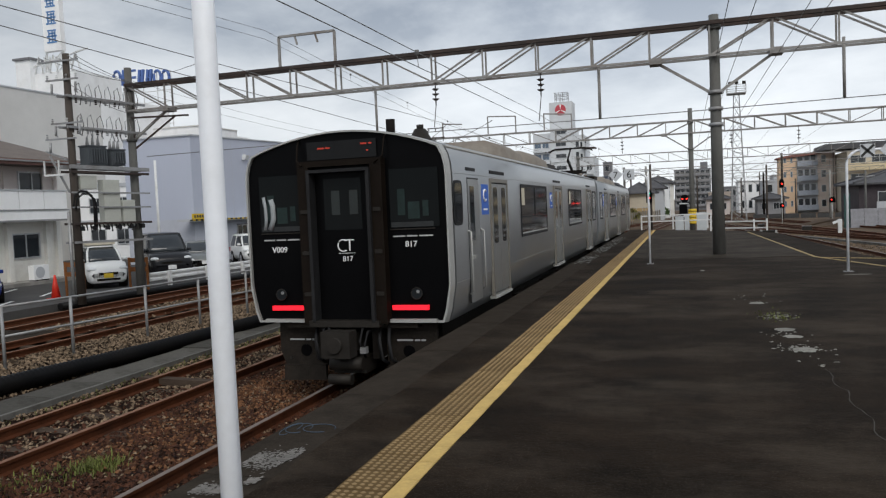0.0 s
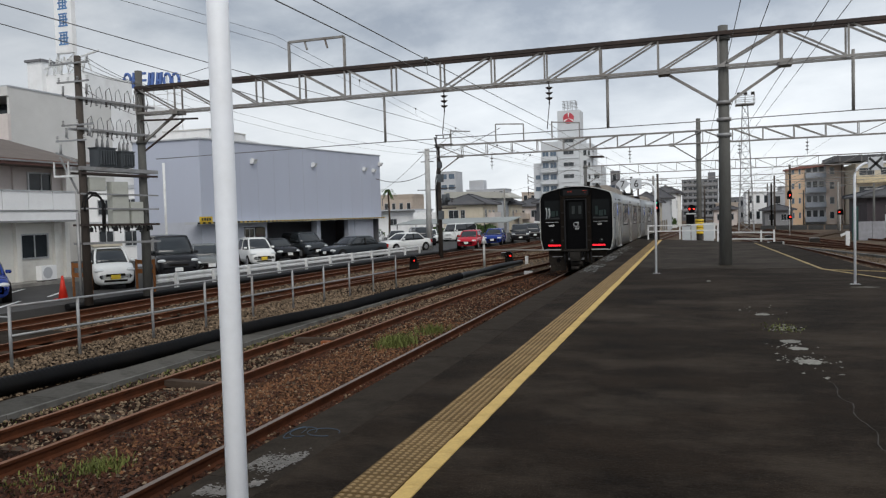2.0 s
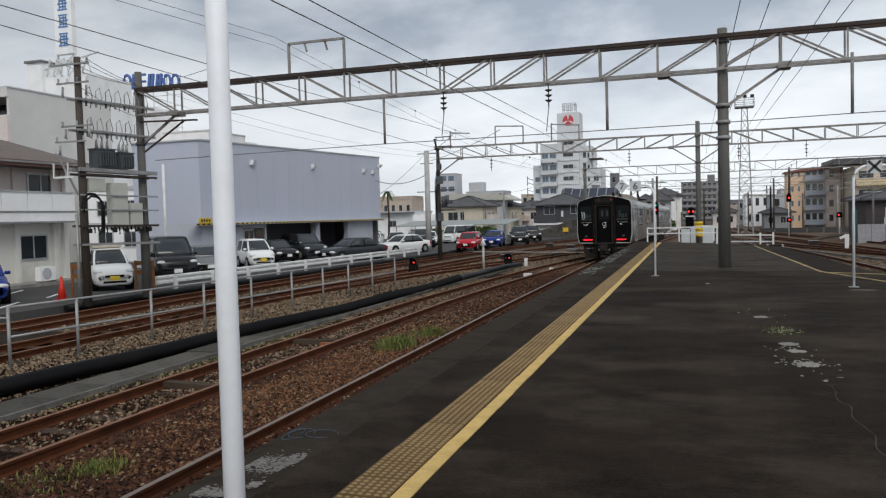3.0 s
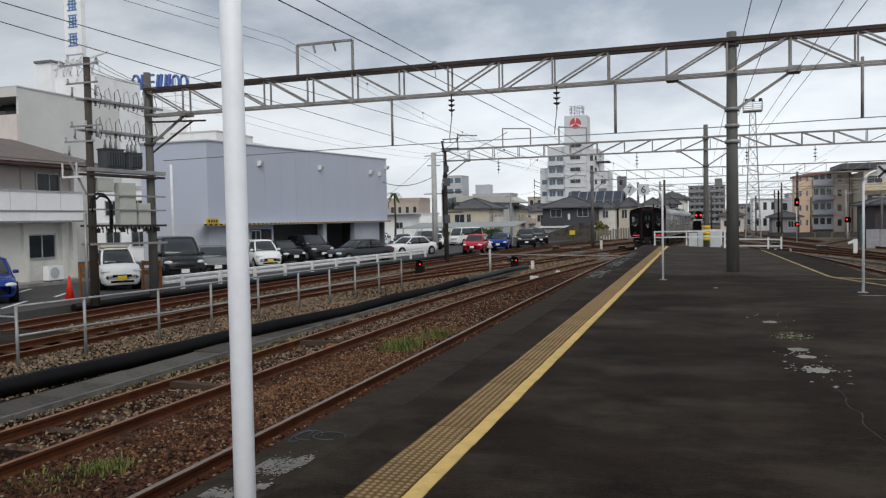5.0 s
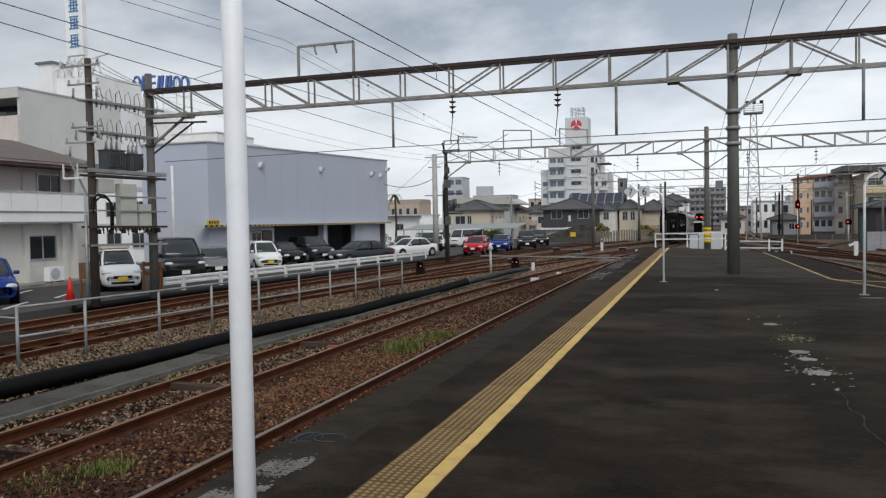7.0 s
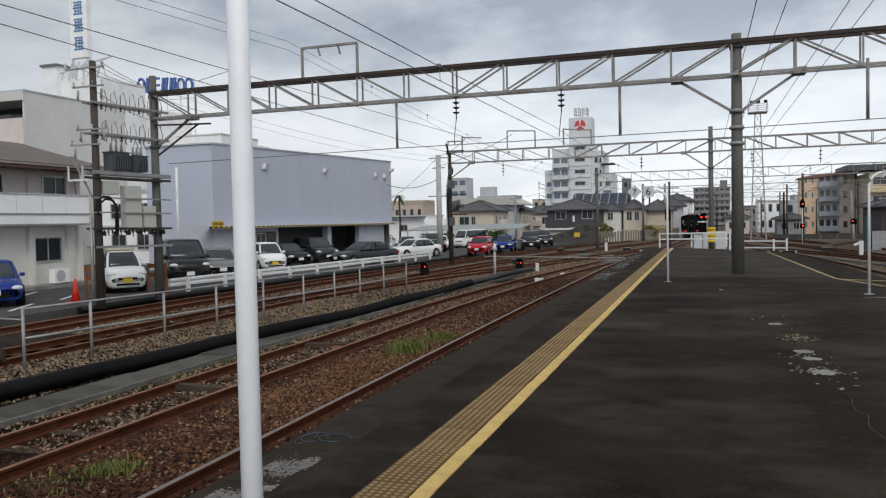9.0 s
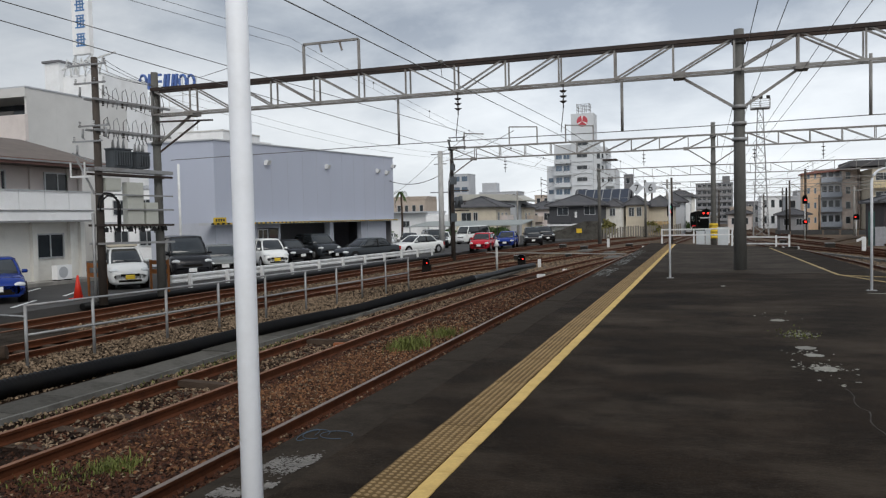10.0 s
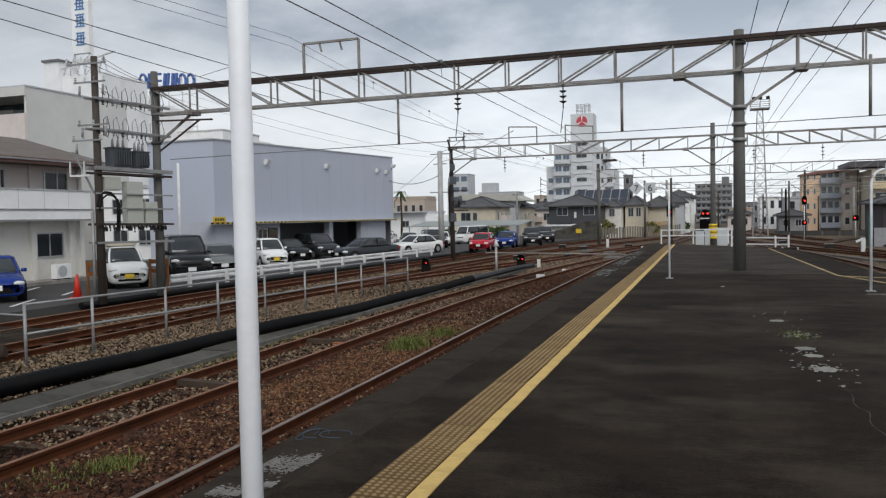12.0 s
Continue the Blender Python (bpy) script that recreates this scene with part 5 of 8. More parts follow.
signal(-13.42, 36.7, BED_Z - 0.1, 0.5, [(0.34, 0.34, 0.36, [(0.07, 0.13, 0.036, RED_HOT)])], "black dwarf shunting signal showing red", True)
signal(-9.35, 40.3, BED_Z - 0.12, 0.5, [(0.34, 0.40, 0.36, [(0.09, 0.13, 0.036, RED_HOT), (-0.11, 0.15, 0.035, WHITE_MARK)])], "black dwarf shunting signal showing red", True)
signal(-2.7, 62, -1.6, 5.2, [(2.9, 0.45, 1.0, [(0.02, 0.35, 0.06, RED_HOT), (0.02, 0.72, 0.055, GREEN_LAMP)])], "tall railway signal with black head and small lit lamps")
signal(9.75, 90, -1.7, 4.1, [(3.9, 0.5, 0.9, [(0.03, 0.4, 0.085, RED_HOT)]), (1.75, 0.5, 0.5, [(0.05, 0.25, 0.085, RED_HOT)])], "tall railway signal showing red above the yard")
signal(17.2, 106, -1.8, 2.6, [(2.0, 0.7, 0.7, [(-0.1, 0.35, 0.08, RED_HOT)])], "low railway signal showing red beside a fence")

# pipe fence along the siding
fence = thing("pipe_fence", (0, 0, 0), "thin galvanised pipe fence along the siding", "fence")
pts = [(-12.0, 11.07), (-11.82, 12.55), (-11.58, 14.5), (-11.42, 16.25), (-11.3, 18.2), (-11.13, 20.1), (-10.98, 21.8), (-10.85, 23.4), (-10.72, 25.1), (-10.55, 26.85)]
for x, y in pts:
    bm = B()
    tube(bm, [(x, y, BED_Z - 0.1), (x, y, BED_Z + 1.17)], 0.03, 8)
    part("post", bm, STEEL_GREY, fence)
for h in (1.15, 0.6):
    bm = B()
    tube(bm, [(x, y, BED_Z + h) for x, y in pts], 0.024, 8)
    part("rail", bm, STEEL_GREY, fence)
bm = B()
tube(bm, [(-12.0, 11.07, BED_Z + 0.95), (-13.2, 11.5, BED_Z + 0.9)], 0.02, 8)
part("tie_rail", bm, STEEL_GREY, fence)
m = thing("marker_stake", (-10.0, 37.6, BED_Z - 0.12), "thin white marker stake beside the rails", "stake")
bm = B()
tube(bm, [(0, 0, 0), (0, 0, 1.25)], 0.06, 8)
part("stake", bm, CONC_LIGHT, m)
bm = B()
tube(bm, [(0, 0, 1.25), (0, 0, 1.6)], 0.16, 4, r1=0.02)
part("tip", bm, WHITE_OLD, m)

# black corrugated drain pipe on the ground
bm = B()
ways = [(-20, -10.3), (5, -10.25), (9, -10.08), (12.5, -9.85), (16, -9.5), (20, -9.12), (24, -8.95), (28, -9.0), (34, -9.0), (42, -8.7)]
last = None
y = -20.0
k = 0
while y < 41:
    r = 0.158 if k % 2 else 0.118
    if y < 4 or y > 30:
        r, dy = 0.14, 0.5
    else:
        dy = 0.045
    t = Vector((along(ways, y + 0.2) - along(ways, y - 0.2), 0.4, 0)).normalized()
    s = Vector((t.y, -t.x, 0))
    c = Vector((along(ways, y), y, BED_Z + fall(y) + 0.150 + 0.02 * math.sin(y * 0.9)))
    r *= 1.0
    ring = [bm.verts.new(c + s * r * math.cos(a) + Vector((0, 0, r * math.sin(a)))) for a in (2 * math.pi * i / 14 for i in range(14))]
    if last:
        for i in range(14):
            bm.faces.new((last[i], last[(i + 1) % 14], ring[(i + 1) % 14], ring[i])).smooth = True
    last = ring
    y += dy
    k += 1
solid("drain_pipe", bm, BLACK_PIPE, "long black corrugated plastic pipe lying beside the siding", "pipe")
bm = B()
tube(bm, [(-12.6, 9.9, BED_Z + 0.16), (-11.95, 10.4, BED_Z + 0.16)], 0.15, 14)
tube(bm, [(-13.2, 10.3, BED_Z + 0.16), (-12.3, 10.9, BED_Z + 0.3)], 0.13, 14)
solid("log", bm, TIMBER, "dark weathered log lying by the fence", "log")

# concrete walkway slabs with a low curb beside the siding
CURB = mat("curb_concrete", (0.13, 0.125, 0.115), 0.9, var=0.4, scale=2, fine=30, bump=0.4, dirt=(0.05, 0.046, 0.04), dirt_amt=0.9)
walkp = thing("trough_cover", (0, 0, 0), "grey concrete cable trough covers beside the siding", "cable trough", kind="structure")
bm = B()
box(bm, -0.36, 0.006, -0.12, 0.36, 0.994, 0.02)
me = made(bm, "cover", TROUGH, 0.01)
y = -12.0
while y < 40:
    part("cover", me, TROUGH, walkp, at=pose(-9.22 + (0.25 if y > 20 else 0) * min(1, (y - 20) / 15), y, BED_Z + fall(y) + 0.05 + random.uniform(-0.012, 0.012), 0, 0, random.uniform(-0.6, 0.6)))
    y += 1.0
bm = B()
for a in np.arange(-12, 26, 2.0):
    box(bm, -8.86, a + 0.01, BED_Z - 0.1, -8.80, a + 1.99, BED_Z + 0.09 + random.uniform(-0.01, 0.01))
part("curb", bm, CURB, walkp)["kind"] = "stuff"
# level crossing boards between the sidings
bm = B()
for k in range(6):
    box(bm, -16.9 + 0.5 * k, 9.5, BED_Z - 0.05, -16.9 + 0.5 * k + 0.47, 14.6, BED_Z + 0.125)
solid("crossing_boards", bm, EDGE_CONC, "dark grey boards laid between the siding rails", "crossing", kind="structure")
for a, b, w in (((-6.9, 14.6), (-8.2, 14.5), 0.16), ((-6.9, 10.2), (-8.4, 10.35), 0.16)):
    bm = B()
    bar(bm, (*a, BED_Z + 0.06), (*b, BED_Z + 0.06), w, 0.1)
    solid("loose_sleeper", bm, TIMBER, "dark old timber lying across the siding", "timber")
for x, y, w, h in ((-6.9, 33.4, 0.34, 0.06), (-6.4, 36.5, 0.18, 0.1), (-8.55, 41, 0.14, 0.35), (-9.0, 38.5, 0.3, 0.06), (-4.6, 60, 0.14, 0.4), (-8.6, 72, 0.22, 0.7)):
    bm = B()
    box(bm, -w / 2, -0.1, -0.1, w / 2, 0.1, h)
    solid("marker_block", bm, WHITE_OLD, "small white painted marker beside the rails", "marker", "trackside markers", at=(x, y, BED_Z + fall(y) + 0.08), bevel=0.02)
mk = thing("distance_marker", (-6.98, 13.9, BED_Z), "small rusty orange marker block on the sleepers", "marker")
boxm("block", (-0.10, -0.06, 0.0, 0.10, 0.06, 0.16), RUSTY_ORANGE, mk, bevel=0.015)
boxm("faded_mark", (-0.05, -0.064, 0.05, 0.05, -0.06, 0.12), WHITE_OLD, mk)
lv = thing("switch_lever", (9.95, 58.5, BED_Z + fall(58.5) - 0.05), "white painted switch lever with a slanted weight", "switch lever")
boxm("stand", (-0.12, -0.12, 0, 0.12, 0.12, 1.05), WHITE_OLD, lv, bevel=0.02)
bm = B()
bar(bm, (0.0, -0.1, 0.98), (-0.45, -0.1, 0.78), 0.1, 0.16)
part("arm", bm, WHITE_OLD, lv)
sw = thing("switch_machine", (5.2, 56, -1.35), "dark grey point machine in the gravel", "point machine")
boxm("case", (-0.4, -0.3, 0.15, 0.4, 0.3, 0.5), UNDER_GREY, sw, bevel=0.03)
for x in (-0.45, 0.45):
    boxm("leg", (x - 0.06, -0.3, 0, x + 0.06, 0.3, 0.5), CONC_LIGHT, sw)


# boarded foot crossing over the yard tracks, and pale slabs beside the platform track
fc = thing("foot_crossing", (0, 0, 0), "narrow pale boards laid across the yard tracks", "foot crossing", kind="structure")
for k in range(9):
    bm = B()
    xa, xb = -16.0 + 1.2 * k, -16.0 + 1.2 * k + 1.16
    ya, yb = 57.4 - 0.385 * (xa + 16.0), 57.4 - 0.385 * (xb + 16.0)
    bar(bm, (xa, ya, RAIL_Z + fall(ya) + 0.015), (xb, yb, RAIL_Z + fall(yb) + 0.015), 0.36, 0.06)
    part("board", bm, CONC, fc)
for x, y, w, d in ((-5.75, 50.6, 0.9, 2.6), (-6.9, 58.5, 0.8, 2.0), (-9.2, 62.0, 0.9, 2.4)):
    bm = B()
    box(bm, -w / 2, -d / 2, -0.1, w / 2, d / 2, 0.03)
    solid("crossing_slab", bm, CURB, "pale concrete slab between the rails", "slab", "yard slabs", kind="structure", at=(x, y, BED_Z + fall(y) + 0.10), bevel=0.02)
# cable trough beyond the far platform edge
ct = thing("trough_cover", (0, 0, 0), "pale concrete cable trough through the yard gravel", "cable trough", kind="structure")
for k in range(18):
    xa, ya = 6.9 + 0.2 * k, 54.5 - 1.06 * k
    bm = B()
    bar(bm, (xa, ya, BED_Z + fall(ya) + 0.06), (xa + 0.19, ya - 1.02, BED_Z + fall(ya - 1.02) + 0.06), 0.26, 0.14)
    part("cover", bm, CURB, ct)
# point rods and boxes where the tracks cross
for x, y, w, d, h in ((-11.6, 49.0, 0.5, 0.35, 0.28), (-9.9, 66.0, 0.6, 0.4, 0.3), (-6.6, 70.5, 0.6, 0.4, 0.32), (-8.9, 52.3, 0.4, 0.3, 0.22), (-12.4, 70.0, 0.6, 0.45, 0.35), (8.9, 66, 0.7, 0.4, 0.35), (6.6, 78, 0.6, 0.4, 0.3)):
    pm = thing("point_machine", (x, y, BED_Z + fall(y)), "dark steel point machine between the tracks", "point machine", "point machines")
    boxm("case", (-w / 2, -d / 2, 0.04, w / 2, d / 2, h), UNDER_GREY, pm, bevel=0.03)
    boxm("lid", (-w / 2 - 0.02, -d / 2 - 0.02, h, w / 2 + 0.02, d / 2 + 0.02, h + 0.03), STEEL_GREY, pm, bevel=0.008)
    bm = B()
    tube(bm, [(w / 2, 0, 0.12), (w / 2 + 1.3, 0, 0.12)], 0.025, 7)
    part("rod", bm, RUST, pm)
    boxm("bearer", (-w / 2 - 0.1, -d / 2 - 0.05, -0.05, w / 2 + 0.1, d / 2 + 0.05, 0.04), TIMBER, pm)


# weeds
def weeds(x, y, z, n, spread, hgt, seed, label):
    r = random.Random(seed)
    bm = B()
    for _ in range(n):
        px, py = r.gauss(x, spread[0]), r.gauss(y, spread[1])
        a, l, w = r.uniform(0, 6.3), hgt * r.uniform(0.3, 1.25), r.uniform(0.003, 0.008)
        c, s = math.cos(a), math.sin(a)
        v = [bm.verts.new((px - s * w, py + c * w, z)), bm.verts.new((px + s * w, py - c * w, z)), bm.verts.new((px + c * l * 0.25 + s * w, py + s * l * 0.25 - c * w, z + l * 0.6)), bm.verts.new((px + c * l * 0.25 - s * w, py + s * l * 0.25 + c * w, z + l * 0.6)), bm.verts.new((px + c * l * 0.6, py + s * l * 0.6, z + l))]
        bm.faces.new((v[0], v[1], v[2], v[3]))
        bm.faces.new((v[3], v[2], v[4]))
    return solid("weeds", bm, GRASS, label, "weeds", kind="stuff")


GRASS = mat("weed_green", (0.105, 0.12, 0.028), 0.8, var=0.45, scale=2, fine=20, bump=0, island=0.6)
weeds(-5.72, 14.5, BED_Z, 900, (0.17, 0.28), 0.20, 3, "green weeds growing between the tracks")
weeds(-5.55, 16.1, BED_Z, 420, (0.16, 0.24), 0.18, 4, "green weeds growing between the tracks")
weeds(-6.0, 6.6, BED_Z, 420, (0.13, 0.13), 0.11, 5, "thin green weeds growing in the ballast")
weeds(-6.35, 6.15, BED_Z, 260, (0.24, 0.2), 0.06, 6, "thin yellowish weeds growing in the ballast")
weeds(-8.55, 12.5, BED_Z + 0.02, 500, (0.12, 2.5), 0.05, 11, "low weeds along the cable trough")
weeds(1.08, 10.55, 0.0, 120, (0.12, 0.2), 0.03, 8, "flat moss tuft in a platform crack")

# ---- car park: guard rail, cars, cone ----
gr = thing("guard_rail", (0, 0, 0), "white painted steel guard rail along the car park", "guard rail")
gy = [24.6, 27.0, 29.6, 32.2, 34.9, 37.6, 40.4, 43.2, 46.0, 48.9, 51.8]
bm = B()
prof = [(0.0, 0.0), (0.05, 0.03), (0.05, 0.10), (0.0, 0.14), (0.0, 0.18), (0.05, 0.22), (0.05, 0.29), (0.0, 0.32), (-0.02, 0.32), (-0.02, 0.0)]
n = len(prof)
last = None
for y in [23.6] + gy + [52.6]:
    ring = [bm.verts.new((-18.62 + p[0], y, LOT_Z + fall(y) + 0.22 + p[1])) for p in prof]
    if last:
        for i in range(n):
            bm.faces.new((last[i], last[(i + 1) % n], ring[(i + 1) % n], ring[i]))
    last = ring
part("beam", bm, WHITE_OLD, gr)
for y in gy:
    bm = B()
    box(bm, -18.57, y - 0.06, LOT_Z + fall(y) - 0.2, -18.45, y + 0.06, LOT_Z + fall(y) + 0.56)
    part("post", bm, WHITE_OLD, gr, bevel=0.01)
bm = B()
tube(bm, [(-18.3, y, BED_Z + fall(y) + 0.12) for y in (19, 24, 30, 36, 42, 48, 54, 58)], 0.11, 10)
solid("cable_duct", bm, BLACK_PIPE, "black cable duct along the foot of the car park", "cable duct")

TYRE, RIM = BLACK_RUB, mat("wheel_rim", (0.42, 0.42, 0.43), 0.35, metal=0.7, var=0.1, bump=0.02)
LENS = mat("headlamp_lens", (0.62, 0.64, 0.65), 0.12, var=0.1, bump=0)
TAIL = mat("rear_lamp_red", (0.35, 0.015, 0.015), 0.25, var=0.1, bump=0)
PLATE_Y, PLATE_W = mat("plate_yellow", (0.68, 0.48, 0.04), 0.5, bump=0), mat("plate_white", (0.75, 0.76, 0.75), 0.5, bump=0)
PAINT = {}


def paint(name, color, rough=0.22):
    if name not in PAINT:
        m = mat("car_paint_" + name, color, rough, var=0.06, scale=1.5, fine=10, bump=0.0)
        m.node_tree.nodes["Principled BSDF"].inputs["Coat Weight"].default_value = 0.15
        m.node_tree.nodes["Principled BSDF"].inputs["Specular IOR Level"].default_value = 0.25
        PAINT[name] = m
    return PAINT[name]


SHAPES = {  # length, width, height, bonnet height, belt height, bonnet length, screen run, rear run, tail height
    "kei": (3.4, 1.475, 1.60, 0.93, 0.99, 0.72, 0.62, 0.18, 0.98),
    "van": (4.8, 1.83, 1.93, 1.05, 1.12, 0.85, 0.75, 0.15, 1.1),
    "sedan": (4.55, 1.74, 1.43, 0.80, 0.90, 1.25, 0.75, 0.75, 0.95),
    "suv": (4.5, 1.8, 1.72, 0.98, 1.06, 1.05, 0.65, 0.3, 1.05),
    "hatch": (3.75, 1.68, 1.45, 0.84, 0.93, 0.95, 0.5, 0.3, 0.93),
    "box": (4.7, 1.7, 1.98, 1.12, 1.16, 0.25, 0.45, 0.1, 1.1),
}


def loft(bm, rings, mi=None):
    """Skin over closed rings of points, with both ends capped."""
    vs = [[bm.verts.new(p) for p in r] for r in rings]
    n = len(vs[0])
    for i, (u, w) in enumerate(zip(vs, vs[1:])):
        for k in range(n):
            f = bm.faces.new((u[k], u[(k + 1) % n], w[(k + 1) % n], w[k]))
            f.smooth = True
            f.material_index = mi(i) if mi else 0
    bm.faces.new(vs[0])
    bm.faces.new(vs[-1][::-1]).smooth = True


def plan_ring(x, y0, y1, z, r0, r1):
    """A rounded rectangle in plan: rear corners r0, front corners r1; five points a corner."""
    out = []
    for cx, cy, r, a0 in ((x - r1, y1 - r1, r1, 0), (-x + r1, y1 - r1, r1, 90), (-x + r0, y0 + r0, r0, 180), (x - r0, y0 + r0, r0, 270)):
        out += [(cx + r * math.cos(radians(a0 + 22.5 * k)), cy + r * math.sin(radians(a0 + 22.5 * k)), z) for k in range(5)]
    return out


def car(kind, x, y, front, color, cname, label, plate_mat=None, z=None):
    """front: the way it faces, as (dx, dy)."""
    L, Wd, H, hb, bl, bon, run, rear, th = SHAPES[kind]
    pm = paint(cname, color)
    c = thing("car", (x, y, (LOT_Z + fall(y)) if z is None else z), label, "car", "parked cars", rz=math.degrees(math.atan2(-front[0], front[1])))
    h2, fr, bk = Wd / 2, L / 2, -L / 2
    wy = (fr - 0.75, bk + 0.72)
    wr = 0.30 if kind in ("sedan", "kei", "hatch") else 0.34

    def section(py, w, top, low):
        half = [(0.80 * w, low), (0.96 * w, low + 0.10), (w, low + 0.28), (0.995 * w, top * 0.72), (0.965 * w, top - 0.10), (0.91 * w, top - 0.035), (0.72 * w, top), (0.36 * w, top + 0.018)]
        return [(px, py, pz) for px, pz in half] + [(-px, py, pz) for px, pz in half[::-1]]
    stations = [(bk, 0.80, 0.66 * th, 0.34), (bk + 0.03, 0.90, 0.86 * th, 0.26), (bk + 0.12, 0.955, 0.97 * th, 0.22), (bk + 0.4, 0.99, th, 0.2), (0.0, 1.0, bl, 0.2), (fr - bon - 0.1, 1.0, bl, 0.2), (fr - bon * 0.7, 0.995, bl + (hb - bl) * 0.35, 0.2), (fr - 0.40, 0.965, hb, 0.2), (fr - 0.20, 0.91, hb - 0.06, 0.2), (fr - 0.08, 0.84, hb - 0.15, 0.21), (fr - 0.02, 0.76, hb - 0.26, 0.24), (fr, 0.68, hb - 0.36, 0.30)]
    bm = B()
    loft(bm, [section(py, k * h2, top, low) for py, k, top, low in stations])
    part("body", bm, pm, c)
    boot = 0.62 if kind == "sedan" else 0.0
    g0, g1, t0, t1 = bk + 0.10 + boot, fr - bon + 0.05, bk + rear + boot * 0.75, fr - bon - run

    def level(f, bulge):
        return plan_ring(h2 - 0.06 - 0.15 * f + bulge, g0 + (t0 - g0) * f - bulge, g1 + (t1 - g1) * f + bulge, bl - 0.05 + (H - 0.07 - bl + 0.05) * f, 0.14 + 0.10 * f, 0.30 - 0.05 * f)
    shell = [level(0, 0), level(0.35, 0.022), level(0.7, 0.025), level(1, 0)]
    bm = B()
    loft(bm, shell)
    part("glazing", bm, AUTO_GLASS, c, "dark car glazing")
    bm = B()
    xr = h2 - 0.21
    loft(bm, [plan_ring(xr + 0.02, t0 - 0.03, t1 + 0.03, H - 0.11, 0.24, 0.25), plan_ring(xr, t0, t1, H - 0.055, 0.24, 0.25), plan_ring(xr - 0.09, t0 + 0.08, t1 - 0.12, H - 0.012, 0.2, 0.2), plan_ring(xr - 0.3, t0 + 0.3, t1 - 0.4, H, 0.1, 0.1)])
    part("roof", bm, pm, c)
    for k in (2, 7, 12, 17):
        bm = B()
        tube(bm, [r[k] for r in shell], 0.045, 6)
        part("pillar", bm, pm, c)
    for s in (-1, 1):
        mid = (g0 + g1) / 2 - 0.1
        bm = B()
        bar(bm, (s * (h2 - 0.05), mid, bl - 0.05), (s * (h2 - 0.2), mid - 0.05, H - 0.08), 0.07)
        part("pillar", bm, pm if kind == "kei" else UNDER, c)
        bm = B()
        loft(bm, [[(s * (h2 + 0.02) + a * w * 0.8, g1 - 0.36 + d, bl + 0.06 + b * w * 0.85) for a, b in ((0.10, -0.07), (0.12, 0), (0.10, 0.07), (-0.10, 0.07), (-0.12, 0), (-0.10, -0.07))] for d, w in ((0, 0.9), (0.06, 1.0), (0.13, 0.55))])
        part("mirror", bm, pm, c)
        bm = B()
        bmesh.ops.create_uvsphere(bm, u_segments=12, v_segments=8, radius=1.0, matrix=Matrix.Translation((s * (h2 * 0.72), fr - 0.17, hb - 0.20)) @ Matrix.Rotation(s * -0.45, 4, "Z") @ Matrix.Diagonal((0.20, 0.13, 0.085, 1)))
        for f in bm.faces:
            f.smooth = True
        part("headlamp", bm, LENS, c)
        bm = B()
        box(bm, s * (h2 * 0.86) - 0.08, bk - 0.005, th - 0.36, s * (h2 * 0.86) + 0.08, bk + 0.14, th - 0.12)
        part("rear_lamp", bm, TAIL, c, bevel=0.02)
        for cy in wy:
            bm = B()
            tube(bm, [(s * (h2 - 0.25), cy, wr + 0.02), (s * (h2 + 0.002), cy, wr + 0.02)], wr + 0.05, 20)
            part("wheel_arch", bm, UNDER, c)
            bm = B()
            tube(bm, [(s * (h2 - 0.2), cy, wr), (s * (h2 + 0.012), cy, wr)], wr, 20)
            w = part("wheel", bm, TYRE, c, bevel=0.02)
            bm = B()
            tube(bm, [(s * (h2 - 0.02), cy, wr), (s * (h2 + 0.018), cy, wr)], wr * 0.62, 14)
            part("rim", bm, RIM, w)
    boxm("grille", (-h2 * 0.45, fr - 0.06, hb - 0.42, h2 * 0.45, fr + 0.008, hb - 0.33), UNDER, c)
    boxm("air_intake", (-h2 * 0.55, fr - 0.08, 0.30, h2 * 0.55, fr + 0.006, 0.38), UNDER, c)
    boxm("number_plate", (-0.165, fr, 0.40, 0.165, fr + 0.022, 0.565), plate_mat or PLATE_W, c)
    boxm("number_plate", (-0.165, bk - 0.022, 0.55, 0.165, bk + 0.02, 0.715), plate_mat or PLATE_W, c)
    if kind == "kei" and y < 30:
        boxm("roof_box", (-0.5, -0.7, H, 0.55, 0.35, H + 0.12), mat("cream_board", (0.55, 0.5, 0.40), 0.7), c, "cream load on the roof", bevel=0.02)
    return c


WHITE_C, BLACK_C, GREY_C, BLUE_C, RED_C, DARK_C = (0.72, 0.73, 0.72), (0.012, 0.012, 0.014), (0.16, 0.17, 0.17), (0.008, 0.03, 0.20), (0.45, 0.015, 0.03), (0.03, 0.035, 0.04)
car("sedan", -22.75, 19.75, (0.78, -0.62), BLUE_C, "blue", "bright blue saloon car parked beside the building")
car("kei", -21.75, 24.75, (0.76, -0.65), WHITE_C, "white", "small white car with a yellow plate and roof load", PLATE_Y)
car("van", -22.6, 29.6, (0.72, -0.69), BLACK_C, "black", "black minivan parked by the poles")
car("sedan", -22.9, 32.8, (0.66, -0.75), GREY_C, "grey", "dull grey saloon car behind the guard rail")
car("kei", -23.4, 38.2, (0.72, -0.69), WHITE_C, "white", "white small car behind the guard rail", PLATE_Y)
car("hatch", -25.2, 43.4, (0.86, -0.51), BLACK_C, "black", "black hatchback facing the guard rail")
car("suv", -25.9, 48.5, (0.80, -0.60), DARK_C, "dark", "dark off-road car before the garage")
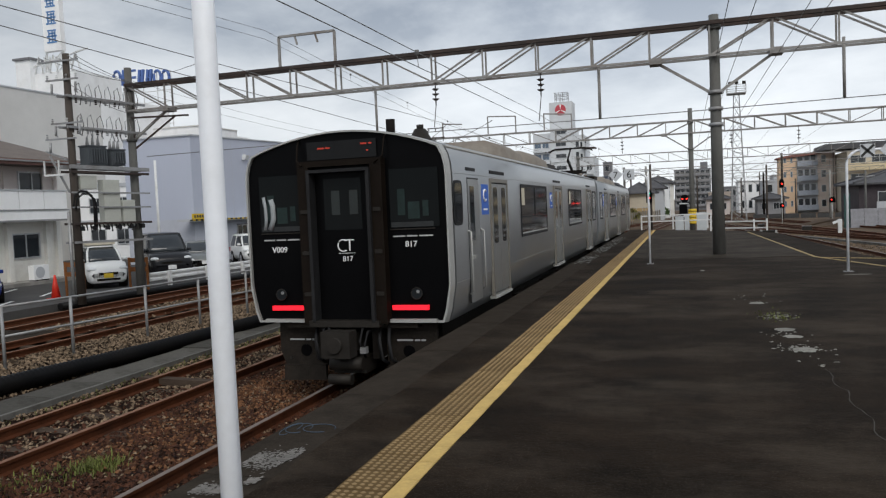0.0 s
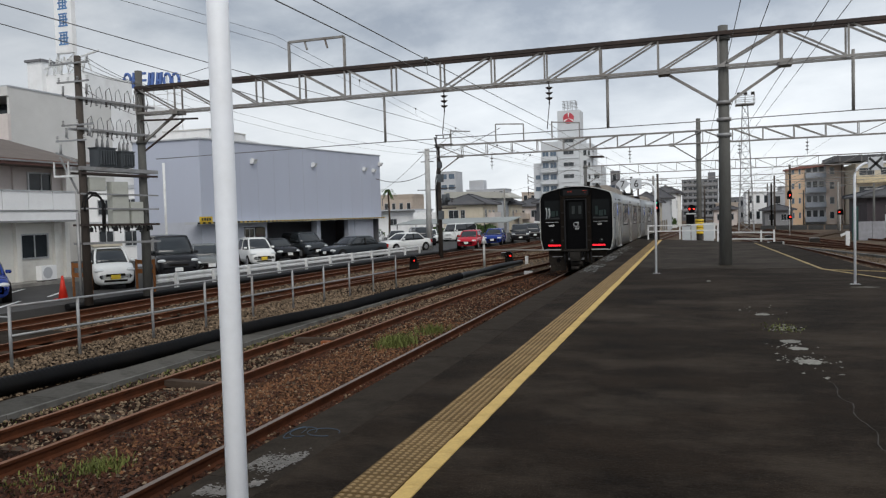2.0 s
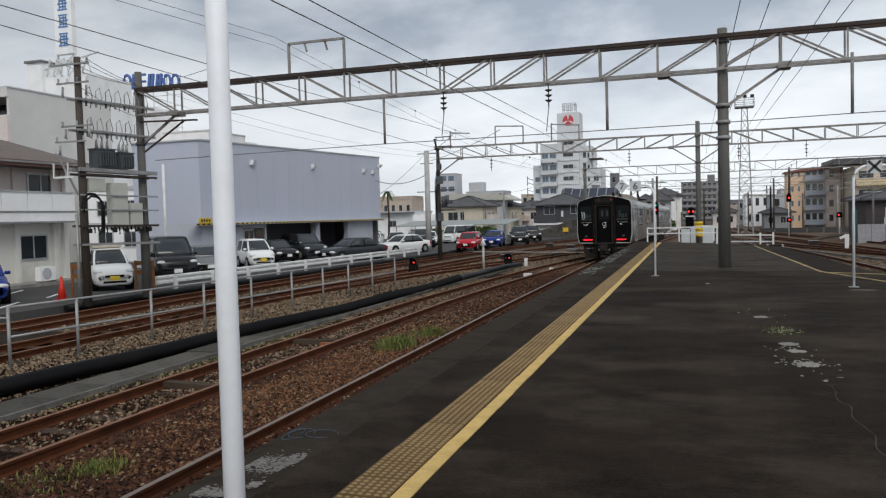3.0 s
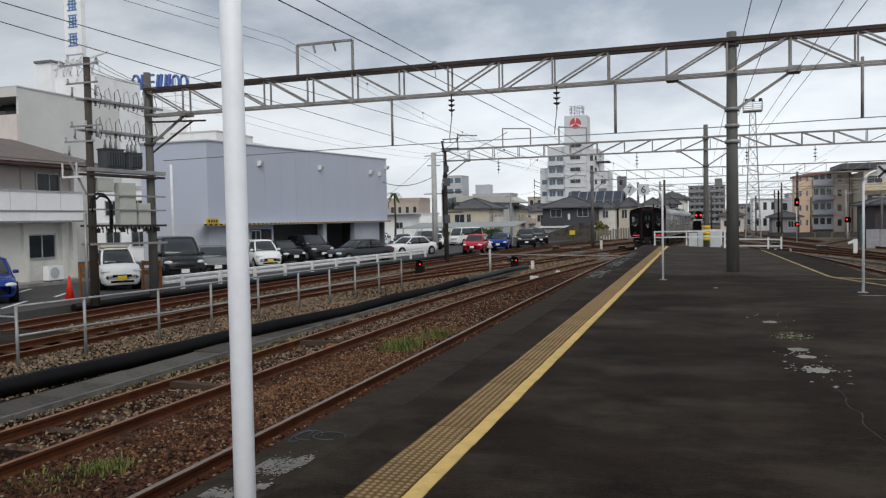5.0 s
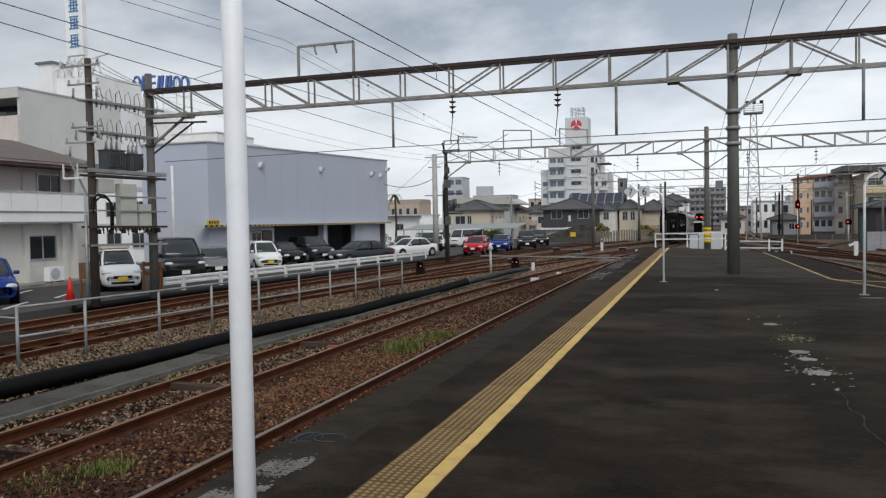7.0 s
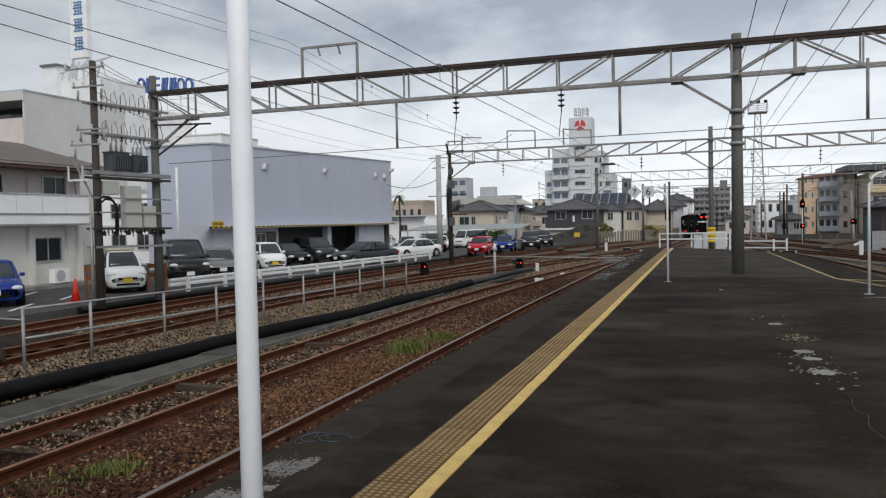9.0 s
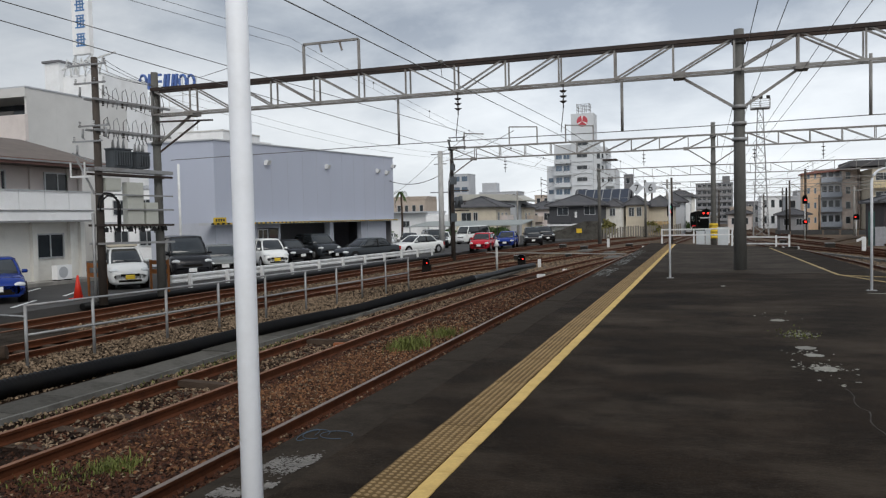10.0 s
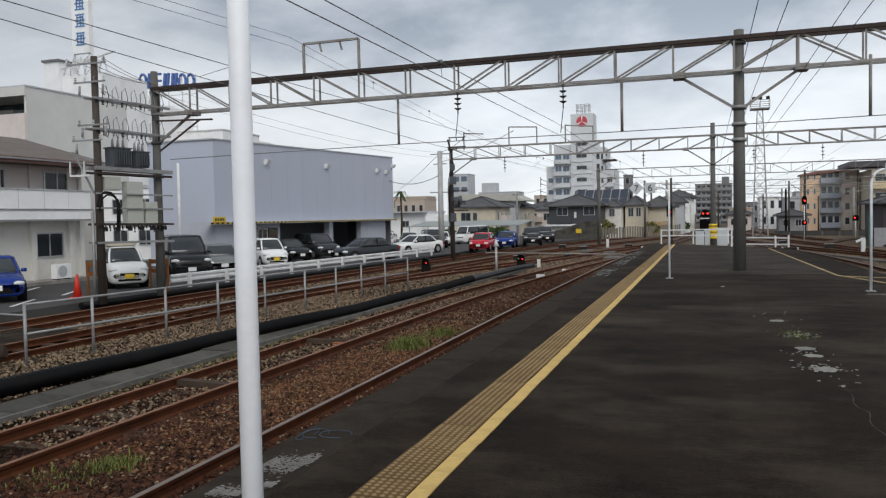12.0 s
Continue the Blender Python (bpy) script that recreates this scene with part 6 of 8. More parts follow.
car("sedan", -20.8, 45.6, (-0.45, -0.89), DARK_C, "dark", "dark saloon car along the guard rail")
car("sedan", -21.3, 56.0, (-0.45, -0.89), WHITE_C, "white", "white saloon car at the guard rail's end")
car("hatch", -29.3, 68.5, (0.5, -0.86), WHITE_C, "white", "white car beside the grey building")
car("hatch", -26.6, 68.3, (0.4, -0.92), DARK_C, "dark", "dark car in the far row")
car("suv", -24.4, 69.0, (0.55, -0.83), BLACK_C, "black", "black car with a yellow plate", PLATE_Y)
car("sedan", -25.8, 75.5, (0.3, -0.95), WHITE_C, "white", "white saloon car in the far row")
car("box", -24.6, 82.3, (-0.30, -0.95), WHITE_C, "white", "white van in the far row")
car("hatch", -17.35, 61.0, (0.08, -0.99), RED_C, "red", "small red hatchback at the lot's edge")
car("hatch", -17.2, 68.6, (0.1, -0.99), BLUE_C, "blue", "blue hatchback behind the red car")
car("suv", -16.5, 76.0, (0.25, -0.97), BLACK_C, "black", "black off-road car at the lot's edge")
car("suv", -17.6, 87, (0.4, -0.92), BLACK_C, "black", "black car at the end of the row")
car("sedan", -31.5, 74.5, (0.3, -0.95), WHITE_C, "white", "white car at the back of the lot")

cone = thing("traffic_cone", (-19.75, 20.35, LOT_Z), "red plastic traffic cone beside the poles", "traffic cone")
CONE = mat("cone_red", (0.55, 0.03, 0.015), 0.5, var=0.1, bump=0.02)
bm = B()
tube(bm, [(0, 0, 0.03), (0, 0, 0.78)], 0.15, 18, r1=0.03)
part("cone", bm, CONE, cone)
boxm("base", (-0.2, -0.2, 0, 0.2, 0.2, 0.035), CONE, cone, bevel=0.01)
RUSTF = mat("rust_frame", (0.20, 0.075, 0.02), 0.8, var=0.4, scale=5, bump=0.2)
for x, y in ((-20.1, 21.2), (-18.9, 22.9)):
    fr = thing("rusty_stand", (x, y, LOT_Z), "rusty brown steel barrier stand", "barrier", "rusty barriers")
    for px in (0, 0.75):
        boxm("leg", (px - 0.03, -0.03, 0, px + 0.03, 0.03, 1.15), RUSTF, fr)
    for z in (0.75, 1.08):
        boxm("board", (0, -0.02, z - 0.1, 0.75, 0.02, z + 0.05), RUSTF, fr)
bm = B()
box(bm, -0.5, -0.06, 0, 0.5, 0.06, 0.008)
for x, y, rz in ((-20.3, 18.7, -60), (-21.6, 22.0, -60), (-24.2, 22.6, -60)):
    ob = solid("parking_line", bm.copy(), WHITE_OLD, "white painted parking bay line", "parking line", "bay lines", kind="structure")
    ob.matrix_basis = pose(x, y, LOT_Z + 0.006, 0, 0, rz)
    ob.scale = (2.2, 1, 1)
bm.free()

# ---- pole platform with transformers ----
lp = thing("utility_pole", (-18.07, 19.65, LOT_Z), "tall brown-stained utility pole with cross-arms and insulators", "utility pole")
bm = B()
tube(bm, [(0, 0, -0.1), (0, 0, 7.65)], 0.135, 18, r1=0.10)
part("pole", bm, POST_DARK, lp)
bm = B()
tube(bm, [(-0.17, -0.12, 0), (-0.17, -0.12, 2.8)], 0.05, 10)
part("cable_pipe", bm, STEEL_GREY, lp, "pale grey cable pipe up the pole")
for z, a, b, n in ((7.42, -0.95, 0.55, 3), (6.85, -0.7, 0.5, 4), (5.52, -0.6, 0.6, 3), (5.05, -0.85, 0.3, 2)):
    bm = B()
    bar(bm, (a, -0.12, z), (b, -0.12, z), 0.05)
    arm = part("cross_arm", bm, STEEL_GREY, lp)
    for k in range(n):
        x = a + 0.06 + (b - a - 0.12) * k / (n - 1)
        bm = B()
        for j in range(3):
            tube(bm, [(x, -0.12, z + 0.03 + 0.05 * j), (x, -0.12, z + 0.06 + 0.05 * j)], 0.042, 8, r1=0.022)
        part("insulator", bm, WHITE_OLD if k % 2 else STEEL_GREY, arm)
for z, x in ((6.75, -0.5), (6.75, 0.4), (5.45, -0.45), (5.45, 0.45), (4.95, -0.7)):
    bm = B()
    tube(bm, [(x, -0.1, z), (x, -0.12, z - 0.3)], 0.035, 8)
    bar(bm, (x - 0.06, -0.1, z - 0.24), (x + 0.06, -0.1, z - 0.33), 0.03)
    part("cut_out_switch", bm, STEEL_GREY, lp)
bm = B()
bar(bm, (-0.9, -0.2, 3.95), (-0.1, -0.2, 3.95), 0.05, 0.06)
bar(bm, (-0.9, -0.2, 3.95), (-0.9, -0.2, 4.4), 0.04)
bar(bm, (-0.35, -0.2, 3.95), (-0.35, -0.2, 4.4), 0.04)
part("step_bracket", bm, WHITE_OLD, lp, "pale steel bracket at the pole's side")
bm = B()
for a, b in (((-0.1, -0.1, 4.4), (-0.9, -0.1, 4.7)), ((-0.1, -0.1, 3.4), (-0.75, -0.1, 4.55))):
    bar(bm, a, b, 0.05)
part("arm_brace", bm, STEEL_GREY, lp)
lb = thing("transformer_platform", (0, 0, 0), "steel platform between two poles carrying transformers", "transformer platform")
for z, w in ((5.50, 0.07), (4.55, 0.07), (3.33, 0.12), (3.18, 0.07), (2.54, 0.05), (2.08, 0.05), (1.57, 0.07), (0.99, 0.07)):
    bm = B()
    for k in (-0.17, 0.17) if w > 0.06 else (-0.17,):
        bar(bm, (-18.13 - k, 19.42, z), (-17.55 - k, 22.3, z - 0.04), w)
    part("cross_beam", bm, BEAM_DARK if z in (3.18, 1.57) else STEEL_GREY, lb)
for z in (5.50, 4.55):
    for k in range(7):
        f = 0.12 + 0.12 * k
        bm = B()
        p = Vector((-17.96 + 0.58 * f, 19.42 + 2.88 * f, z))
        for j in range(3):
            tube(bm, [p + Vector((0, 0, -0.05 - 0.055 * j)), p + Vector((0, 0, -0.09 - 0.055 * j))], 0.045, 8, r1=0.025)
        tube(bm, [p + Vector((0, 0, 0.04)), p + Vector((0, 0, 0.3)), p + Vector((0.05, 0.1, 0.42)), p + Vector((0.06, 0.2, 0.1)), p + Vector((0, 0.16, -0.25))], 0.012, 6)
        part("insulator", bm, STEEL_GREY if k % 2 else BEAM_DARK, lb)
for k in range(16):
    f = 0.10 + 0.052 * k
    drop = 0.12 + 0.13 * ((k * 7) % 5) / 4
    bm = B()
    p = Vector((-17.98 + 0.58 * f, 19.42 + 2.88 * f, 1.54))
    tube(bm, [p, p + Vector((0.01, 0.02, -drop * 0.5)), p + Vector((-0.03, 0.07, -drop))], 0.028, 7)
    if k % 3 == 0:
        box(bm, p.x - 0.05, p.y - 0.06, p.z - 0.2, p.x + 0.05, p.y + 0.06, p.z - 0.06)
    part("cable_end", bm, BLACK_RUB, lb, "short black cable end under the beam")
TRAFO = mat("transformer_grey", (0.075, 0.085, 0.095), 0.6, var=0.15, scale=3, bump=0.05)


def trafo(x, y, z, w, d, h, fins):
    t = thing("transformer", (x, y, z), "dark grey finned transformer on the pole platform", "transformer", "pole transformers", rz=79)
    boxm("tank", (-w / 2, -d / 2, 0, w / 2, d / 2, h), TRAFO, t, bevel=0.02)
    boxm("lid", (-w / 2 - 0.03, -d / 2 - 0.03, h, w / 2 + 0.03, d / 2 + 0.03, h + 0.04), TRAFO, t, bevel=0.01)
    for k in range(fins):
        xx = -w / 2 + 0.06 + (w - 0.12) * k / (fins - 1)
        boxm("fin", (xx - 0.012, -d / 2 - 0.09, 0.06, xx + 0.012, -d / 2, h - 0.06), TRAFO, t)
    for k in (-1, 0, 1):
        bm = B()
        tube(bm, [(k * w * 0.3, 0, h + 0.04), (k * w * 0.3, 0, h + 0.3)], 0.06, 10, r1=0.03)
        tube(bm, [(k * w * 0.3, 0, h + 0.28), (k * w * 0.3 + 0.12, 0, h + 0.55), (k * w * 0.3 + 0.3, 0.1, h + 0.3)], 0.014, 6)
        part("bushing", bm, STEEL_GREY, t)


trafo(-17.95, 20.42, 3.40, 0.66, 0.42, 0.58, 7)
trafo(-17.76, 21.15, 3.40, 0.50, 0.40, 0.50, 5)
PANEL = mat("box_cream", (0.44, 0.45, 0.41), 0.6, var=0.1, scale=2, bump=0.08, dirt=(0.28, 0.27, 0.24), dirt_amt=0.5)
for x, y, z, w, h in ((-18.0, 20.08, 2.64, 0.58, 0.42), (-17.83, 20.88, 1.44, 0.62, 1.5), (-17.70, 21.5, 1.43, 0.48, 0.86)):
    t = thing("switch_box", (x, y, z), "cream steel switch cabinet hung between the poles", "switch box", "pole switch boxes", rz=79)
    boxm("case", (-w / 2, -0.13, 0, w / 2, 0.13, h), PANEL, t, bevel=0.015)
    boxm("door", (-w / 2 + 0.03, -0.14, 0.03, w / 2 - 0.03, -0.13, h - 0.03), PANEL, t)
for d in (0.0, 0.09):
    bm = B()
    tube(bm, [(-17.92, 19.4 + d, 2.1 - d), (-17.90, 19.45 + d, 2.42 - d), (-17.85, 19.66 + d, 2.58 - d), (-17.80, 19.86 + d, 2.56 - d), (-17.78, 20.04 + d, 2.42 - d), (-17.78, 20.12 + d, 2.2), (-17.8, 20.12 + d, 1.45)], 0.032, 8)
    solid("black_cable", bm, BLACK_RUB, "thick black cable curving down the pole", "cable", "thick cables")
bm = B()
bar(bm, (-17.6, 21.9, 5.02), (-15.4, 21.9, 4.95), 0.10, 0.05)
bar(bm, (-17.5, 21.9, 4.0), (-15.9, 21.9, 4.95), 0.05)
solid("pole_bracket", bm, BEAM_DARK, "dark steel bracket arm on the gantry post", "bracket")
# slack wires between the poles and onward
def slack(a, b, sag, r=0.009, name="cable_wire", label="thin black wire strung between poles", mt=None):
    a, b = Vector(a), Vector(b)
    bm = B()
    tube(bm, [a.lerp(b, k / 10) - Vector((0, 0, sag * 4 * (k / 10) * (1 - k / 10))) for k in range(11)], r, 5)
    return solid(name, bm, mt or WIRE, label, "wire", "strung wires")


for k, (dx, z) in enumerate(((-0.7, 6.72), (-0.25, 6.7), (0.2, 6.7), (0.5, 6.68))):
    slack((-18.07 + dx, 19.5, z), (-17.7 + 0.25 * k, 22.0, 6.25 - 0.08 * k), 0.12)
    if k < 2:
        slack((-17.7, 22.1, 6.3 - 0.3 * k), (-15.3, 48.4, 5.7 - 0.3 * k), 0.5, 0.006)
slack((-18.0, 19.6, 5.9), (-17.8, 22, 5.2), 0.1)
slack((-27.0, 64.6, 5.0), (-21.2, 61.5, 5.1), 0.5, 0.03)

# pole pair beyond the guard rail
up = thing("utility_pole", (-20.55, 60.0, LOT_Z + fall(60) - 0.1), "pale concrete utility pole with a cross-arm", "utility pole")
bm = B()
tube(bm, [(0, 0, -0.2), (0, 0, 8.25)], 0.24, 14, r1=0.2)
part("pole", bm, CONC_LIGHT, up)
for z, w in ((8.0, 0.8), (7.2, 0.55), (4.9, 0.9)):
    bm = B()
    bar(bm, (-w, 0, z), (w, 0, z), 0.08)
    part("cross_arm", bm, STEEL_GREY, up)
tp = thing("pole_transformer", (-14.95, 47.9, 2.2), "dark drum transformer and fittings on a post", "transformer")
bm = B()
tube(bm, [(-0.32, 0, 0.0), (-0.32, 0, 0.7)], 0.2, 14)
tube(bm, [(-0.05, -0.2, 0.2), (-0.05, -0.2, 0.75)], 0.12, 12)
part("drum", bm, TRAFO, tp, bevel=0.02)
for z in (-0.2, 1.1):
    bm = B()
    bar(bm, (-0.75, 0.1, z), (0.4, 0.1, z), 0.07)
    bar(bm, (-0.72, 0.1, z), (-0.82, 0.55, z), 0.07)
    part("bracket", bm, BEAM_DARK, tp)

for z, x0, x1 in ((3.9, -0.9, 0.35), (4.5, -0.8, 0.3), (0.4, -0.7, 0.3)):
    bm = B()
    bar(bm, (x0, -0.15, z), (x1, -0.15, z), 0.06)
    arm = part("cross_arm", bm, BEAM_DARK, tp)
    for k in range(3):
        bm = B()
        x = x0 + 0.1 + (x1 - x0 - 0.2) * k / 2
        for j in range(3):
            tube(bm, [(x, -0.15, z - 0.05 - 0.06 * j), (x, -0.15, z - 0.09 - 0.06 * j)], 0.055, 8, r1=0.03)
        part("insulator", bm, UNDER_GREY, arm)
for z, w, h in ((1.5, 0.34, 0.5), (-0.9, 0.30, 0.55), (2.4, 0.26, 0.4)):
    boxm("control_box", (-0.7, -0.3, z, -0.7 + w, 0.0, z + h), TRAFO, tp, bevel=0.02)
for k in range(4):
    bm = B()
    tube(bm, [(-0.78 - 0.04 * k, -0.1, 4.4), (-0.55 + 0.05 * k, -0.25, 3.2 - 0.2 * k), (-0.86 + 0.05 * k, -0.2, 1.6), (-0.82, -0.15, -1.4)], 0.02, 6)
    part("cable", bm, BLACK_RUB, tp)

for x, y, h, r, m in ((-36.6, 84, 4.9, 0.13, POST_CONC), (-30.5, 92, 6.8, 0.11, CONC_LIGHT), (-24.6, 104, 6.6, 0.14, CONC), (10.8, 122, 6.6, 0.15, UNDER), (8.4, 132, 6.2, 0.13, POST_DARK), (13.4, 146, 6.8, 0.14, POST_DARK), (4.6, 140, 7.0, 0.13, POST_CONC), (15.8, 128, 5.6, 0.12, POST_DARK), (-5.8, 124, 8.5, 0.2, CONC), (-9.8, 150, 8, 0.2, POST_DARK), (14.2, 72, 4.6, 0.1, POST_CONC), (17.3, 108, 6.0, 0.14, CONC), (-2.6, 62.6, 5.6, 0.1, POST_DARK), (2.0, 150, 7.5, 0.17, POST_DARK), (5.5, 170, 8.0, 0.17, POST_CONC), (-3.0, 175, 8.0, 0.17, POST_DARK)):
    p = thing("utility_pole", (x, y, LOT_Z + fall(y) - 0.15), "slim weathered utility pole", "utility pole", "distant poles")
    bm = B()
    tube(bm, [(0, 0, -0.2), (0, 0, h)], r, 12, r1=r * 0.8)
    part("pole", bm, m, p)
    bm = B()
    bar(bm, (-0.7, 0, h - 0.5), (0.7, 0, h - 0.5), 0.09)
    part("cross_arm", bm, STEEL_GREY, p)

# ---- lattice lighting tower ----
tw = thing("lighting_tower", (6.65, 110, -1.95), "tall grey steel lattice floodlight tower", "lighting tower")
bm = B()
n = 11
for k in range(n):
    z0, z1 = 16.8 * k / n, 16.8 * (k + 1) / n
    w0, w1 = 0.95 - 0.62 * k / n, 0.95 - 0.62 * (k + 1) / n
    for s, u in ((-1, -1), (1, -1), (1, 1), (-1, 1)):
        bar(bm, (s * w0, u * w0, z0), (s * w1, u * w1, z1), 0.075)
    for s in (-1, 1):
        bar(bm, (-w0, s * w0, z0), (w1, s * w1, z1), 0.035)
        bar(bm, (w0, s * w0, z0), (-w1, s * w1, z1), 0.035)
        bar(bm, (s * w0, -w0, z0), (s * w1, w1, z1), 0.035)
        bar(bm, (-w1, s * w1, z1), (w1, s * w1, z1), 0.035)
part("lattice", bm, STEEL_GREY, tw)
bm = B()
box(bm, -1.15, -1.0, 16.8, 1.15, 1.0, 16.95)
for s in (-1, 1):
    for z in (17.4, 17.95):
        bar(bm, (-1.15, s * 1.0, z), (1.15, s * 1.0, z), 0.06)
        bar(bm, (s * 1.15, -1.0, z), (s * 1.15, 1.0, z), 0.06)
    for x in (-1.15, 0, 1.15):
        bar(bm, (x, s * 1.0, 16.9), (x, s * 1.0, 17.95), 0.06)
part("platform_cage", bm, STEEL_GREY, tw)["kind"] = "stuff"
for x in (-0.8, 0.0, 0.9):
    boxm("floodlight", (x - 0.22, -1.15, 18.0, x + 0.22, -0.95, 18.35), UNDER_GREY, tw, bevel=0.03)

# ---- buildings ----
FRAME_W, FRAME_D = mat("pale_window_frame", (0.5, 0.51, 0.52), 0.4, metal=0.4, bump=0.02), mat("dark_window_frame", (0.06, 0.055, 0.05), 0.5, bump=0.02)


def window(bld, facing, c, u0, u1, z0, z1, pane=None, frame=None, bars=1, rim=0.06):
    """A window on a wall plane; facing '-y' (u is x) or '+x' (u is y)."""
    def b4(bm, ua, za, ub, zb, d0, d1):
        if facing == "-y":
            box(bm, ua, c - d1, za, ub, c - d0, zb)
        else:
            box(bm, c + d0, ua, za, c + d1, ub, zb)
    bm = B()
    b4(bm, u0, z0, u1, z0 + rim, 0, 0.07)
    b4(bm, u0, z1 - rim, u1, z1, 0, 0.07)
    b4(bm, u0, z0 + rim, u0 + rim, z1 - rim, 0, 0.07)
    b4(bm, u1 - rim, z0 + rim, u1, z1 - rim, 0, 0.07)
    for k in range(bars):
        m = u0 + (u1 - u0) * (k + 1) / (bars + 1)
        b4(bm, m - rim / 3, z0 + rim, m + rim / 3, z1 - rim, 0, 0.06)
    w = part("window", bm, frame or FRAME_W, bld)
    bm = B()
    b4(bm, u0 + rim, z0 + rim, u1 - rim, z1 - rim, 0.002, 0.02)
    part("pane", bm, pane or PANE, w)
    return w


def hip_roof(bld, x0, y0, x1, y1, z, h, over, material, ridge=None, name="roof"):
    """A tiled hip roof over a rectangle, with eaves."""
    x0, y0, x1, y1 = x0 - over, y0 - over, x1 + over, y1 + over
    bm = B()
    run = min(x1 - x0, y1 - y0) / 2
    if ridge is None:
        ridge = run
    if x1 - x0 >= y1 - y0:
        a, b = (x0 + ridge, (y0 + y1) / 2), (x1 - ridge, (y0 + y1) / 2)
    else:
        a, b = ((x0 + x1) / 2, y0 + ridge), ((x0 + x1) / 2, y1 - ridge)
    low = [bm.verts.new((x, y, z)) for x, y in ((x0, y0), (x1, y0), (x1, y1), (x0, y1))]
    eave = [bm.verts.new((x, y, z - 0.16)) for x, y in ((x0, y0), (x1, y0), (x1, y1), (x0, y1))]
    ra, rb = bm.verts.new((*a, z + h)), bm.verts.new((*b, z + h))
    if x1 - x0 >= y1 - y0:
        fs = ((low[0], low[1], rb, ra), (low[1], low[2], rb), (low[2], low[3], ra, rb), (low[3], low[0], ra))
    else:
        fs = ((low[0], low[1], ra), (low[1], low[2], rb, ra), (low[2], low[3], rb), (low[3], low[0], ra, rb))
    for f in fs:
        bm.faces.new(f)
    for k in range(4):
        bm.faces.new((low[k], low[(k + 1) % 4], eave[(k + 1) % 4], eave[k]))
    bm.faces.new(eave[::-1])
    r = part(name, bm, material, bld)
    bm = B()
    tube(bm, [(*a, z + h + 0.04), (*b, z + h + 0.04)], 0.12, 8)
    for c, e in zip(((x0, y0), (x1, y0), (x1, y1), (x0, y1)), (a, b, b, a) if x1 - x0 >= y1 - y0 else (a, a, b, b)):
        tube(bm, [(*c, z + 0.04), (*e, z + h + 0.04)], 0.09, 6)
    part("ridge_tiles", bm, material, r)
    return r


ROOF_TILE = mat("grey_roof_tiles", (0.075, 0.075, 0.082), 0.75, var=0.3, scale=1.2, fine=12, bump=0.5, dirt=(0.12, 0.115, 0.11), dirt_amt=0.5, depth=0.04)
ROOF_BROWN = mat("brown_roof_sheet", (0.13, 0.105, 0.09), 0.7, var=0.25, scale=1.5, fine=12, bump=0.3)
STUCCO_BEIGE = mat("beige_render", (0.56, 0.50, 0.40), 0.85, var=0.1, scale=0.8, fine=20, bump=0.2, dirt=(0.36, 0.32, 0.25), dirt_amt=0.5)
STUCCO_PALE = mat("pale_render", (0.74, 0.725, 0.68), 0.85, var=0.1, scale=0.7, fine=20, bump=0.2, dirt=(0.38, 0.35, 0.31), dirt_amt=0.6)
STUCCO_PINK = mat("pinkish_render", (0.64, 0.575, 0.545), 0.85, var=0.1, scale=0.7, fine=20, bump=0.2, dirt=(0.46, 0.40, 0.37), dirt_amt=0.5)
WALL_CREAM = mat("cream_wall", (0.57, 0.56, 0.54), 0.85, var=0.08, scale=0.5, fine=12, bump=0.2, dirt=(0.51, 0.50, 0.475), dirt_amt=0.5)
WALL_WHITE = mat("white_wall", (0.84, 0.845, 0.85), 0.7, var=0.06, scale=0.7, fine=15, bump=0.1, dirt=(0.62, 0.61, 0.60), dirt_amt=0.5)
WALL_DARK = mat("charcoal_siding", (0.055, 0.056, 0.062), 0.7, var=0.15, scale=1, fine=20, bump=0.2, stretch=(1, 1, 6))
WALL_ORANGE = mat("orange_render", (0.74, 0.53, 0.36), 0.85, var=0.1, scale=0.6, fine=15, bump=0.2, dirt=(0.54, 0.40, 0.28), dirt_amt=0.5)
WALL_TAN = mat("tan_brick_wall", (0.46, 0.39, 0.33), 0.85, var=0.15, scale=1, fine=18, bump=0.2)
FACADE_GREY = mat("lavender_grey_cladding", (0.445, 0.475, 0.565), 0.55, var=0.03, scale=0.5, fine=20, bump=0.04, dirt=(0.44, 0.46, 0.54), dirt_amt=0.5, stretch=(1, 1, 0.3))
FACADE_LOW = mat("pale_lower_wall", (0.46, 0.48, 0.54), 0.7, var=0.06, scale=0.7, fine=20, bump=0.1, dirt=(0.30, 0.31, 0.35), dirt_amt=0.5)
CONC_FAR = mat("far_concrete", (0.46, 0.475, 0.50), 0.85, var=0.1, scale=0.3, fine=5, bump=0.1)
CONC_MID = mat("far_mid_concrete", (0.24, 0.24, 0.25), 0.85, var=0.1, scale=0.3, fine=5, bump=0.1)
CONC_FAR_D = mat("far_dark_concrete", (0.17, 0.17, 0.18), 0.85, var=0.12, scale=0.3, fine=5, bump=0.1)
SOLAR = mat("solar_panel", (0.035, 0.042, 0.06), 0.2, var=0.15, scale=1, fine=10, bump=0)

